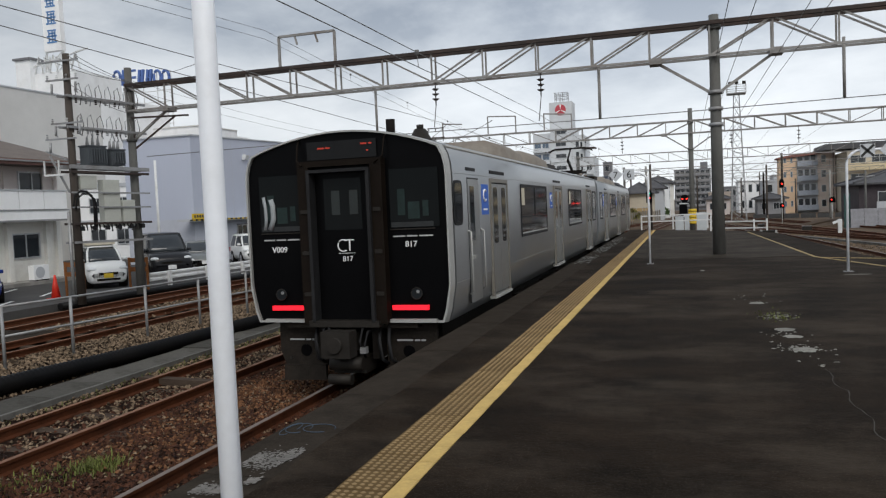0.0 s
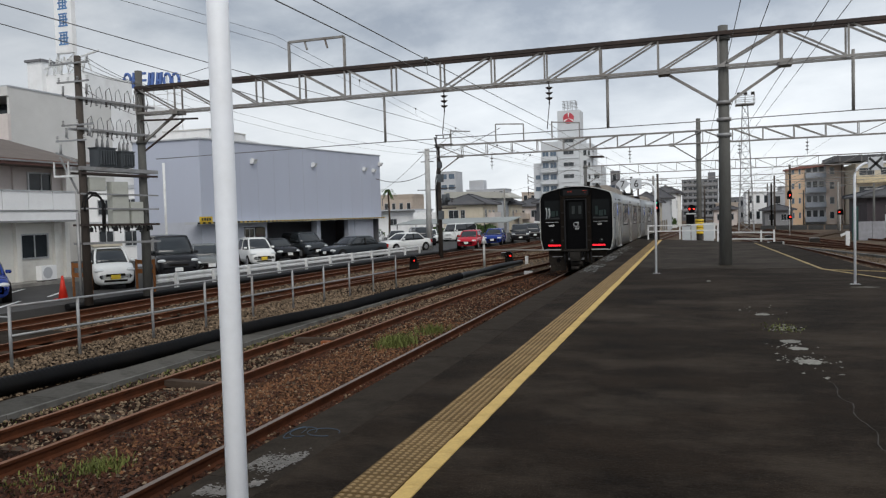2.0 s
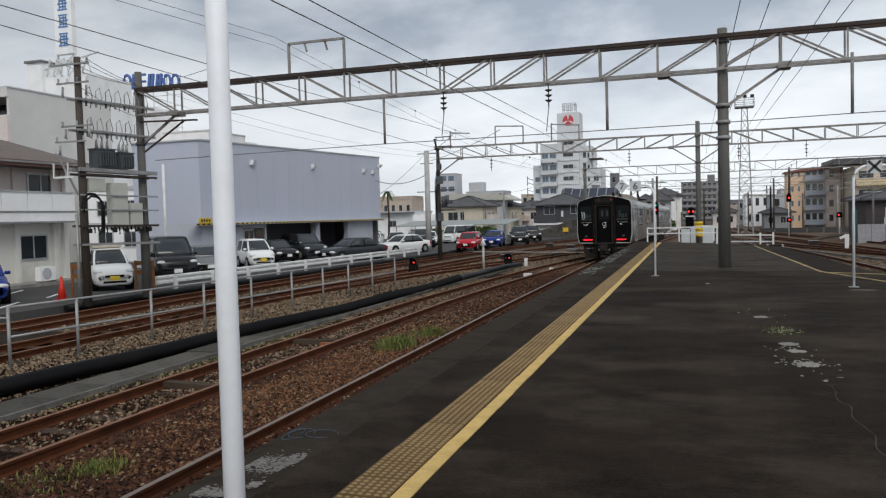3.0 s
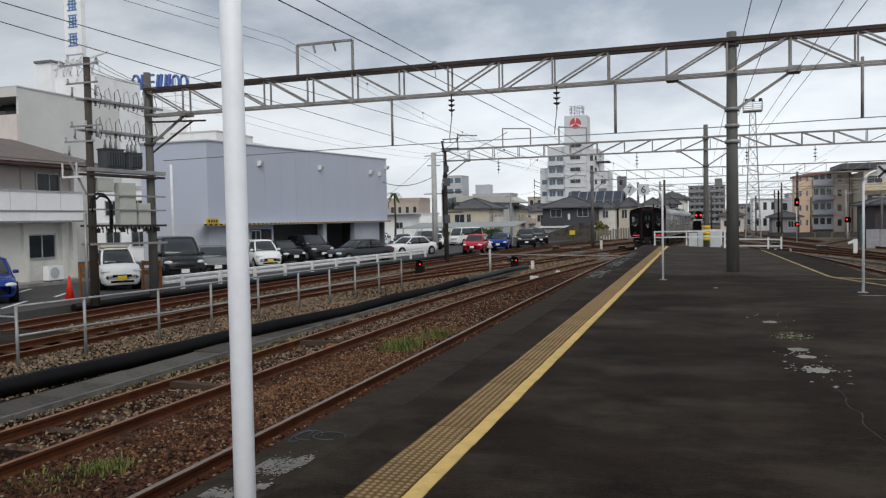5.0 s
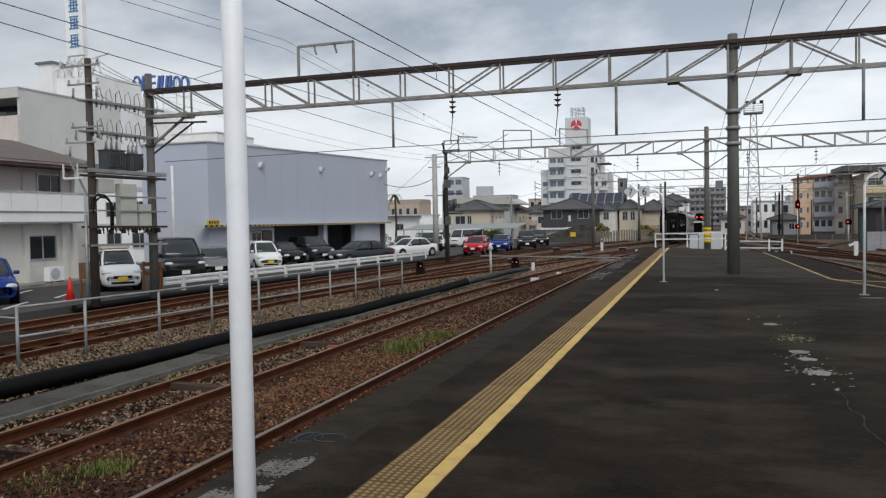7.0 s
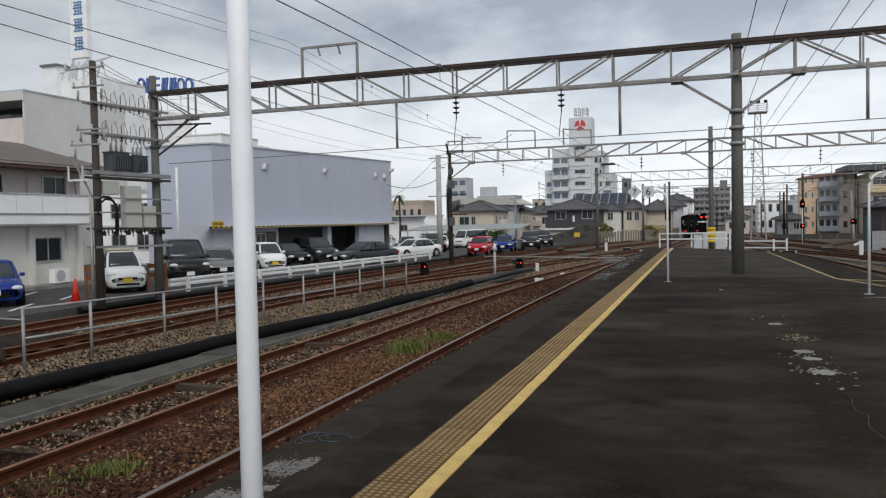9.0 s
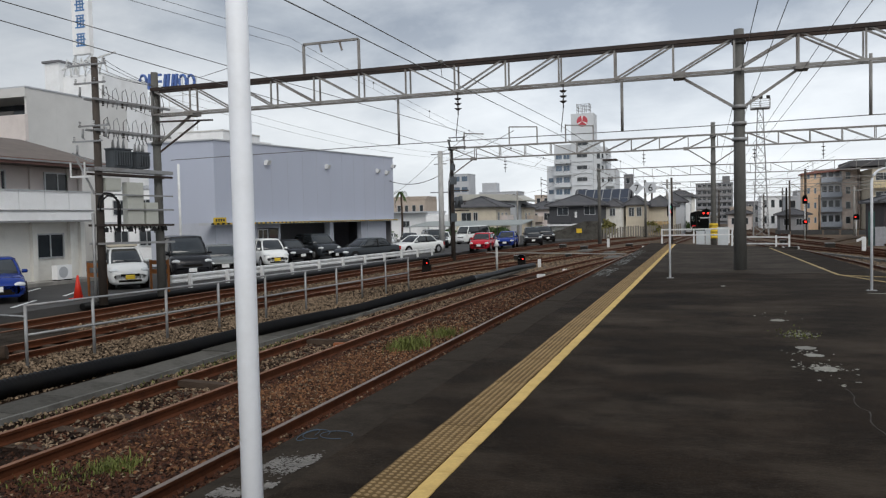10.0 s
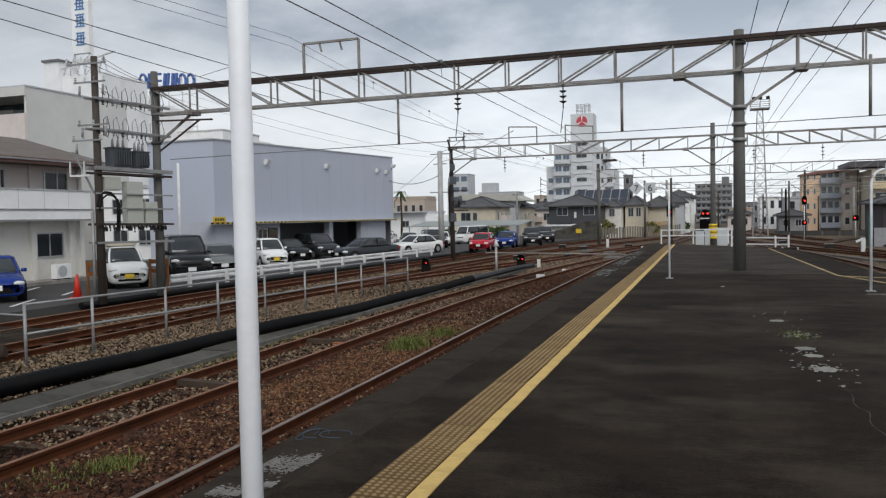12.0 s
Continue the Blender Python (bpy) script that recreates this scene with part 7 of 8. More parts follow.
# grey hall with a cantilevered upper storey over parking bays
hall = thing("grey_hall", (-27.0, 38.4, LOT_Z), "lavender-grey clad hall with striped canopy over parking bays", "building")
bm = B()
prism(bm, [(0, 2.42), (27.1, 2.42), (27.1, 7.95), (0, 7.22)], -4.6, 0.0, "x")
part("upper_wall", bm, FACADE_GREY, hall, "plain lavender-grey metal cladding")
for k in range(12):
    y = 27.1 * (k + 1) / 13
    boxm("cladding_seam", (0, y - 0.012, 2.45, 0.006, y + 0.012, 7.2 + 0.7 * y / 27.1), FACADE_LOW, hall)
bm = B()
prism(bm, [(-0.1, 7.2), (27.2, 7.94), (27.2, 8.02), (-0.1, 7.28)], -4.65, 0.06, "x")
part("roof_trim", bm, CONC_FAR, hall)
bm = B()
box(bm, -4.6, 0.0, -0.5, -0.02, 0.18, 2.42)
box(bm, -0.2, 0.18, -0.5, -0.02, 4.4, 2.42)
box(bm, -0.2, 4.4, -0.5, -0.02, 7.0, 0.1)
box(bm, -0.2, 4.4, 2.0, -0.02, 7.0, 2.42)
box(bm, -0.2, 7.0, -0.5, -0.02, 7.2, 2.42)
part("lower_wall", bm, FACADE_LOW, hall)
boxm("lower_wall", (-0.4, 20.0, -0.8, -0.02, 25.2, 2.42), FACADE_LOW, hall)
boxm("column", (-0.5, 14.4, -0.8, -0.02, 15.0, 2.42), FACADE_LOW, hall)
boxm("column", (-0.5, 21.2, -0.8, 0.02, 21.7, 2.42), FACADE_LOW, hall)
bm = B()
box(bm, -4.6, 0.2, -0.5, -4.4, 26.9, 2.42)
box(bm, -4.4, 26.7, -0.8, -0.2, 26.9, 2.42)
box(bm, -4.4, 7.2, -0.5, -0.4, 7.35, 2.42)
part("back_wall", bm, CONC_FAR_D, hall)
for y in (8.2, 9.8):
    boxm("notice_board", (-4.38, y, 1.0, -4.3, y + 1.3, 2.2), WHITE_OLD, hall)
window(hall, "+x", -0.1, 4.5, 5.7, 0.15, 1.95, bars=1)
boxm("dark_door", (-0.15, 5.85, -0.4, -0.05, 6.95, 1.95), PANE, hall)
boxm("canopy", (-0.3, -1.2, 2.28, 0.55, 26.6, 2.42), CONC_FAR, hall)
for k in range(110):
    y = -1.2 + k * 27.8 / 110
    boxm("stripe", (0.552, y, 2.31, 0.562, y + 0.24, 2.40), YEL if k % 2 else BLACK_RUB, hall)
boxm("height_sign", (0.57, -1.05, 2.41, 0.62, 0.15, 2.72), YEL, hall, "yellow sign on the canopy's corner")
bm = B()
for k in range(4):
    box(bm, 0.623, -0.9 + k * 0.24, 2.49, 0.628, -0.74 + k * 0.24, 2.64)
part("sign_bars", bm, BLACK_MARK, hall)
for y, z in ((5.6, 6.15), (14.0, 6.35), (23.4, 6.5), (25.4, 6.45), (26.9, 7.1)):
    bm = B()
    frustum(bm, (0.0, y - 0.2, 0.2, y + 0.2, z - 0.08), (0.0, y - 0.2, 0.34, y + 0.2, z + 0.2))
    box(bm, 0.0, y - 0.06, z + 0.2, 0.12, y + 0.06, z + 0.28)
    part("wall_lamp", bm, WHITE_OLD, hall, "white hooded wall lamp")
bm = B()
tube(bm, [(0.6, -3.6, -0.3), (0.6, -3.6, 5.6)], 0.07, 10)
solid("flag_pole", bm, WHITE_OLD, "thin pale pole before the hall", "pole", at=(-27.3, 38.4, LOT_Z))

an = thing("annex_building", (-41.0, 45.0, LOT_Z), "pale two-storey annex behind the poles", "building")
boxm("wall", (0, 0, -0.3, 9.2, 9, 4.9), WALL_WHITE, an)
boxm("parapet", (-0.08, -0.08, 4.9, 9.28, 9, 5.15), CONC_FAR, an)
for u in (0.8, 3.0, 5.2, 7.2):
    for z in (0.9, 3.1):
        window(an, "-y", 0, u, u + 1.3, z, z + 1.1)
boxm("string_course", (-0.03, -0.05, 2.5, 9.23, 0, 2.65), CONC_FAR, an)

# two-storey building with a balcony
lh = thing("office_building", (-26.0, 27.7, LOT_Z), "cream two-storey building with a white balcony and tiled roof", "building")
boxm("lower_wall", (-9, -16, -0.1, -0.9, 0.35, 2.65), STUCCO_PALE, lh)
boxm("upper_wall", (-9, -16, 2.65, -0.85, 0.4, 5.0), STUCCO_PINK, lh)
for y in (0.25, -0.36, -2.4, -4.0, -5.8, -8.0):
    boxm("pilaster", (-0.9, y - 0.12, -0.1, -0.72, y + 0.12, 2.62), STUCCO_PALE, lh)
    boxm("upper_pilaster", (-0.85, y - 0.10, 3.13, -0.75, y + 0.10, 4.95), STUCCO_PINK, lh)
boxm("floor_slab", (-1.4, -16, 2.62, 0.1, 0.05, 3.12), WALL_WHITE, lh)
for k in range(12):
    boxm("balcony_panel", (0.0, -1.28 * (k + 1), 3.13, 0.08, -1.28 * k - 0.03, 3.88), WALL_WHITE, lh)
boxm("balcony_rail", (-0.03, -16, 3.88, 0.12, 0.05, 3.93), FRAME_W, lh)
boxm("balcony_end", (-1.3, -0.02, 3.13, 0.0, 0.05, 3.88), WALL_WHITE, lh)
bm = B()
prism(bm, [(0.30, 4.95), (0.30, 5.18), (-5, 6.6), (-9.6, 5.2), (-9.6, 4.95)], -16.5, 1.05, "y")
part("roof", bm, ROOF_BROWN, lh, "dark brown low-pitched roof")
boxm("fascia", (0.30, -16.5, 4.93, 0.37, 1.05, 5.16), mat("fascia_brown", (0.17, 0.09, 0.075), 0.7), lh)
boxm("gutter", (0.37, -16.5, 5.05, 0.45, 1.05, 5.12), STEEL_GREY, lh)
for a, b in ((-2.2, -0.72), (-5.6, -4.2)):
    window(lh, "+x", -0.9, a, b, 1.05, 2.12)
for a, b in ((-1.86, -0.42), (-5.2, -3.8)):
    window(lh, "+x", -0.85, a + 0.15, b + 0.15, 3.3, 4.75)
boxm("slab_line", (0.1, -16, 3.05, 0.13, 0.05, 3.11), STEEL_GREY, lh)
boxm("slab_edge", (0.1, -16, 2.6, 0.125, 0.05, 2.68), STEEL_GREY, lh)
ac = thing("air_conditioner", (-25.75, 25.95, LOT_Z + 0.12), "cream outdoor air-conditioner unit at the wall", "air conditioner")
boxm("case", (-0.4, -0.4, 0.05, -0.1, 0.4, 0.65), WALL_WHITE, ac, bevel=0.02)
bm = B()
tube(bm, [(-0.1, -0.08, 0.35), (-0.085, -0.08, 0.35)], 0.24, 18)
part("fan_grille", bm, CONC_FAR, ac)
for y in (-0.3, 0.3):
    boxm("foot", (-0.42, y - 0.05, -0.12, -0.08, y + 0.05, 0.05), UNDER_GREY, ac)
bm = B()
box(bm, -9, -16, -0.12, 0.25, 0.2, 0.12)
part("plinth", bm, CONC, lh)

# large cream block behind
bb = thing("apartment_block", (-43, 40.4, LOT_Z), "large plain cream building with a recessed corner balcony", "building")
boxm("wall", (-22, 0, -0.3, 0, 9.6, 8.2), WALL_CREAM, bb)
boxm("upper_wall", (-22, 2.6, 8.2, 0, 9.6, 11.75), WALL_CREAM, bb)
boxm("roof_slab", (-22, 0, 11.15, 0.0, 2.6, 11.75), WALL_CREAM, bb)
boxm("balcony", (-22, -0.12, 8.2, 0.05, 0.12, 9.95), STUCCO_PINK, bb)
boxm("side_wall", (-0.2, 0.12, 8.2, -0.004, 2.6, 11.15), WALL_CREAM, bb)
boxm("dark_recess", (-22, 2.5, 8.3, -0.25, 2.58, 11.1), PANE, bb)
boxm("dark_rail", (-22, -0.08, 9.97, -1.0, -0.02, 10.22), FRAME_D, bb)
boxm("roof_edge", (-22.1, 0.0, 11.75, 0.06, 9.7, 11.85), CONC_FAR, bb)
wb = thing("white_building", (-70.4, 70, LOT_Z), "white building with a slim chimney stack behind the cream block", "building")
boxm("chimney", (-1.05, 0, 10, 1.0, 2, 21.0), WALL_WHITE, wb)
boxm("chimney_cap", (-1.25, -0.2, 21.0, 1.2, 2.2, 21.25), CONC_FAR_D, wb)
boxm("wall", (-1.0, 0.6, 0, 6.5, 8, 19.5), WALL_WHITE, wb)
bm = B()
for k in range(6):
    bar(bm, (1.2 + k, 0.5, 19.4), (1.8 + k, 0.5, 21.3), 0.12)
    bar(bm, (2.4 + k, 0.5, 19.4), (1.8 + k, 0.5, 21.3), 0.12)
bar(bm, (0.8, 0.5, 20.2), (8.5, 0.5, 21.6), 0.16)
part("roof_frame", bm, WHITE_OLD, wb)
ws = thing("white_shed", (-73, 100, LOT_Z), "long pale flat-roofed building behind the hall", "building")
boxm("wall", (-14, 0, 0, 4.5, 10, 16.2), WALL_WHITE, ws)
boxm("roof_edge", (-14.1, -0.1, 16.2, 4.6, 10, 16.4), WALL_CREAM, ws)
# advertising tower and rooftop letters: plain blue shapes stand for brand marks
BLUE_MARK = mat("sign_blue", (0.09, 0.22, 0.46), 0.6, var=0.1, bump=0)
ad = thing("advertising_tower", (-84.6, 90, LOT_Z), "tall white rooftop sign board with blue marks", "sign tower")
boxm("board", (-1.5, -0.4, 27.0, 1.5, 0.4, 40.0), WALL_WHITE, ad)
bm = B()
for z in (29.0, 31.6, 34.0):
    for k, (w, dz) in enumerate(((0.75, 0.85), (0.55, 0.45), (0.85, 0.05), (0.5, -0.4), (0.85, -0.8))):
        bar(bm, (-w, -0.43, z + dz), (w, -0.43, z + dz), 0.04, 0.2)
    for x in (-0.5, 0.1, 0.55):
        bar(bm, (x, -0.43, z - 0.7), (x, -0.43, z + 0.7), 0.2, 0.04)
part("blue_mark", bm, BLUE_MARK, ad)["kind"] = "stuff"
bm = B()
for x in (-1.5, 1.5):
    bar(bm, (x, 0, 14), (x, 0, 27), 0.22)
for k in range(6):
    bar(bm, (-1.5, 0, 15 + 2 * k), (1.5, 0, 17 + 2 * k), 0.12)
for a in (-4.5, -2.8, 2.8, 4.5):
    bar(bm, (a, 1, 14), (a * 0.35, 0, 26.4), 0.14)
part("support_frame", bm, WHITE_OLD, ad)
boxm("building", (-8, 0, 0, 8, 14, 20), WALL_WHITE, ad)
rl = thing("rooftop_sign", (-94, 120, LOT_Z), "white rooftop frame with large blue shapes", "sign tower")
bm = B()
for k in range(7):
    x, z = -5.6 + k * 1.75, 29.0 - 0.13 * k
    if k in (1, 3, 4):
        for d in (0.0, 0.75):
            bar(bm, (x + d - 0.2, 0, z - 1.4), (x + d + 0.2, 0, z + 1.4), 0.42)
        bar(bm, (x, 0, z), (x + 0.8, 0, z), 0.35)
    elif k in (0, 5, 6):
        tube(bm, [(x + 0.4 + 0.75 * math.cos(t), 0, z + 1.2 * math.sin(t)) for t in (2 * math.pi * i / 14 for i in range(15))], 0.26, 6)
    else:
        for dz in (-1.25, 0.0, 1.25):
            bar(bm, (x - 0.1, 0, z + dz), (x + 1.0, 0, z + dz), 0.38)
part("blue_shape", bm, mat("sign_deep_blue", (0.085, 0.15, 0.38), 0.6, bump=0), rl)["kind"] = "stuff"
bm = B()
for x in (-6, -3, 0, 3, 6):
    bar(bm, (x, 0.6, 15), (x, 0.6, 29.5), 0.12)
for z in (20, 24, 26):
    bar(bm, (-6, 0.6, z), (6, 0.6, z), 0.12)
part("support_frame", bm, WHITE_OLD, rl)
boxm("building", (-10, 1, 0, 12, 16, 18), WALL_WHITE, rl)


def house(x, y, w, d, eave, rise, wall, roof, label, wins=(), side_wins=(), over=0.6, rz=0, base=None):
    h = thing("house", (x, y, (LOT_Z + fall(y) if base is None else base) - 0.05), label, "house", "houses beyond the car park", rz=rz)
    boxm("wall", (0, 0, -0.3, w, d, eave), wall, h)
    hip_roof(h, 0, 0, w, d, eave + 0.02, rise, over, roof)
    for u0, u1, z0, z1 in wins:
        window(h, "-y", 0, u0, u1, z0, z1)
    for u0, u1, z0, z1 in side_wins:
        window(h, "+x", w, u0, u1, z0, z1)
    return h


h = house(-36.2, 112, 6.4, 9, 4.75, 1.5, STUCCO_BEIGE, ROOF_TILE, "beige two-storey house with a grey tiled roof", [(1.0, 2.6, 2.6, 3.9), (2.9, 3.6, 2.6, 3.9), (4.2, 5.4, 0.6, 2.0)], [(1.0, 2.0, 2.6, 3.9), (3.2, 4.2, 2.6, 3.8), (5.6, 6.8, 2.6, 3.8)])
boxm("balcony", (6.4, 2.6, 2.3, 7.5, 6.6, 3.4), STUCCO_PINK, h)
h = house(-35.2, 128, 6.0, 9, 4.9, 1.5, STUCCO_BEIGE, ROOF_TILE, "beige house with a grey tiled roof and brown balcony", [(1, 2.4, 2.6, 3.9)], [(1, 2, 2.6, 3.9), (3.5, 4.5, 2.6, 3.9)])
boxm("balcony", (6.0, 2.0, 2.3, 7.2, 6.0, 3.4), WALL_TAN, h)
h = house(-32.2, 142, 6.0, 9, 4.7, 1.4, STUCCO_PINK, ROOF_TILE, "small tan house with a grey tiled roof", [(1, 2.4, 2.6, 3.9), (3.6, 4.8, 2.6, 3.9)], [(1, 2, 2.6, 3.9)])
boxm("balcony", (0.4, -0.9, 2.3, 3.4, 0, 3.3), WALL_TAN, h)
h = house(-29.2, 154, 5.5, 9, 4.6, 1.4, WALL_TAN, ROOF_TILE, "small brown house with a grey tiled roof", [(0.8, 2.0, 2.6, 3.9), (3.2, 4.6, 2.6, 3.9)], [(1, 2, 2.6, 3.9)])
h = house(-20.4, 105, 7.0, 8, 4.45, 1.5, WALL_DARK, ROOF_TILE, "charcoal two-storey house with pale window frames", [(1.1, 2.6, 3.1, 4.2), (4.7, 6.2, 3.1, 4.3), (0.6, 2.0, 0.4, 1.7)])
boxm("balcony", (-0.1, -1.0, 2.0, 3.1, 0, 3.0), WALL_DARK, h)
boxm("eave_band", (-0.2, -0.9, 1.7, 7.1, 0.0, 1.95), WALL_WHITE, h)
boxm("wall_light", (3.45, -0.06, 2.75, 3.75, 0, 3.55), WHITE_OLD, h)
boxm("lower_wall", (-0.02, -0.05, -0.3, 7.02, 0.0, 1.7), STUCCO_PALE, h)
h = thing("solar_house", (-19.1, 117, LOT_Z + fall(117)), "house with a dark solar panel roof", "house", "houses beyond the car park")
boxm("wall", (0.5, 0, -0.3, 7.6, 8, 4.0), STUCCO_PALE, h)
bm = B()
prism(bm, [(-0.6, 3.9), (4.0, 7.0), (8.6, 3.9), (8.6, 3.75), (4.0, 6.8), (-0.6, 3.75)], -0.2, 8.2, "x")
part("roof", bm, ROOF_TILE, h)
for k in range(6):
    bm = B()
    x = 0.2 + k * 1.3
    v = [bm.verts.new(p) for p in ((x, -0.45, 4.06), (x + 1.22, -0.45, 4.06), (x + 1.22, 3.8, 6.93), (x, 3.8, 6.93))]
    f2 = [bm.verts.new((p.co.x, p.co.y, p.co.z + 0.06)) for p in v]
    bm.faces.new(f2)
    for i in range(4):
        bm.faces.new((v[i], v[(i + 1) % 4], f2[(i + 1) % 4], f2[i]))
    sp = part("solar_panel", bm, SOLAR, h)
    for u in (x, x + 1.22):
        bm = B()
        bar(bm, (u, -0.47, 4.14), (u, 3.8, 7.01), 0.07, 0.05)
        part("panel_frame", bm, STEEL_GREY, sp)
    bm = B()
    bar(bm, (x, 1.67, 5.57), (x + 1.22, 1.67, 5.57), 0.05, 0.05)
    part("panel_frame", bm, STEEL_GREY, sp)
h = house(-13.6, 110, 2.3, 7, 4.3, 0.9, STUCCO_PALE, ROOF_TILE, "narrow cream house beside the track fence", [(0.7, 1.5, 2.9, 4.0), (0.6, 1.4, 0.8, 2.0)], over=0.25)
h = house(-11.0, 113, 2.6, 8, 4.5, 1.2, STUCCO_BEIGE, ROOF_TILE, "narrow beige house beside the track fence", [(0.4, 1.2, 2.8, 4.1), (1.5, 2.2, 2.8, 4.1)], [(1, 2, 2.8, 4)], over=0.35)
h = house(-9.0, 122, 4.2, 8, 4.3, 1.6, STUCCO_BEIGE, ROOF_TILE, "beige house with solar panels on its roof", [(0.6, 1.8, 0.9, 2.1), (2.6, 3.6, 0.9, 2.1)])
boxm("lower_storey", (0.1, -0.04, -0.3, 4.1, 0, 2.0), mat("ochre_wall", (0.42, 0.30, 0.15), 0.85), h)
h = house(-7.2, 134, 3.6, 9, 5.2, 1.6, CONC_FAR, ROOF_TILE, "grey house beside the line", [(0.5, 1.4, 2.8, 4.1)], [(1, 2.5, 2.8, 4.1), (4, 5.5, 2.8, 4.1)])
h = house(-7.0, 152, 4.0, 10, 6.5, 1.4, WALL_WHITE, ROOF_TILE, "white house beside the line", [(0.5, 1.6, 3.5, 5.0)], [(1, 2.5, 3.5, 5), (4, 5.5, 3.5, 5)])
h = house(-6.5, 170, 4.0, 10, 6.8, 1.4, STUCCO_PALE, ROOF_TILE, "pale house far along the line", [(0.5, 1.6, 3.5, 5.0)])

h = house(12.2, 150, 4.6, 6, 2.7, 1.0, CONC_MID, ROOF_TILE, "low grey house with a dark roof beyond the yard", [(0.6, 1.6, 0.8, 2.0), (2.6, 3.6, 0.8, 2.0)])
h = house(4.0, 168, 4.4, 6, 3.2, 1.1, STUCCO_PINK, ROOF_TILE, "low tan house with a dark roof beyond the yard", [(0.6, 1.8, 1.0, 2.3), (2.6, 3.8, 1.0, 2.3)])

# slope wall, hedges and fence by the houses
bm = B()
prism(bm, [(-21.6, -2.0), (-13.2, -2.2), (-13.2, 0.75), (-15.0, 0.7), (-19.0, -0.6), (-21.6, -1.2)], 100.0, 100.4, "y")
solid("ramp_wall", bm, TROUGH, "stained grey concrete ramp wall before the houses", "wall")
boxm_s = B()
box(boxm_s, -15.95, 99.9, -0.75, -15.25, 99.96, -0.2)
solid("notice_sign", boxm_s, YEL, "small ochre notice board on the ramp wall", "sign")
fen = thing("track_fence", (0, 0, 0), "weathered board fence beside the line", "fence")
FENCE_M = mat("old_fence", (0.20, 0.185, 0.16), 0.85, var=0.25, scale=2, bump=0.2)
for k in range(34):
    x, y = -13.0 + k * 0.27, 100.2 + k * 0.75
    bm = B()
    box(bm, x, y, -1.9 + fall(y) * 0.3, x + 0.24, y + 0.08, 0.05 + fall(y) * 0.3 + random.uniform(-0.1, 0.1))
    part("board", bm, FENCE_M, fen)


def leafy(x, y, z, rx, ry, rz, n, seed, label, mt, name="shrub", size=0.22):
    r = random.Random(seed)
    bm = B()
    for _ in range(n):
        a, u, q = r.uniform(0, 6.283), r.uniform(-0.4, 1), r.uniform(0.55, 1.1)
        s = math.sqrt(max(0, 1 - u * u))
        p = Vector((rx * q * s * math.cos(a), ry * q * s * math.sin(a), rz * (0.5 + 0.6 * q * u)))
        d = Vector((r.gauss(0, 1), r.gauss(0, 1), r.gauss(0, 1))).normalized()
        e = d.orthogonal().normalized() * size * r.uniform(0.5, 1.2)
        g = d.cross(e)
        bm.faces.new([bm.verts.new(p + v) for v in (e, g * 0.6, -e, -g * 0.6)])
    t = thing(name, (x, y, z), label, "shrub" if name == "shrub" else "tree", "greenery")
    part("crown", bm, mt, t)
    bm = B()
    tube(bm, [(0, 0, -0.2), (0.05, 0, rz * 0.6)], 0.07, 8, r1=0.03)
    part("trunk", bm, TIMBER, t)
    return t


LEAF = mat("leaf_green", (0.05, 0.085, 0.025), 0.8, var=0.5, scale=0.6, fine=8, bump=0, island=0.5)
LEAF_Y = mat("leaf_yellow_green", (0.15, 0.14, 0.04), 0.8, var=0.5, scale=0.6, fine=8, bump=0, island=0.5)
rg = random.Random(9)
for x, y, s, m in ((-30, 98, 1.3, LEAF), (-28.3, 99, 1.6, LEAF), (-26.8, 103, 1.3, LEAF), (-32.6, 99, 1.2, LEAF), (-24.5, 118, 1.3, LEAF), (-34.5, 100, 1.0, LEAF), (-13.6, 107, 1.9, LEAF_Y), (-8.2, 117, 1.6, LEAF_Y), (-22.8, 121, 1.0, LEAF), (-40.5, 88, 1.2, LEAF), (-38, 90, 1.1, LEAF), (-4.5, 150, 1.6, LEAF)):
    leafy(x, y, LOT_Z + fall(y), s, s, s * 1.1, 420, rg.randint(0, 999), "dense dark green shrub beside the houses", m, size=0.2 + 0.06 * s)
pt = thing("palm_tree", (-38.1, 95, LOT_Z + fall(95)), "slim palm tree with a tuft of fronds", "tree", "greenery")
bm = B()
tube(bm, [(0, 0, -0.2), (0.1, 0, 3), (0.0, 0, 6.5)], 0.15, 10, r1=0.11)
part("trunk", bm, TIMBER, pt)
bm = B()
for k in range(26):
    a, el = rg.uniform(0, 6.28), rg.uniform(-0.5, 1.0)
    last = None
    for i in range(6):
        s = i / 5
        p = Vector((math.cos(a) * 1.15 * s, math.sin(a) * 1.15 * s, 6.5 + el * 0.9 * s - 0.9 * s * s))
        w = Vector((-math.sin(a), math.cos(a), 0)) * 0.16 * (1 - s * 0.8)
        q = (bm.verts.new(p - w), bm.verts.new(p + w))
        if last:
            bm.faces.new((last[0], last[1], q[1], q[0]))
        last = q
part("crown", bm, LEAF, pt)

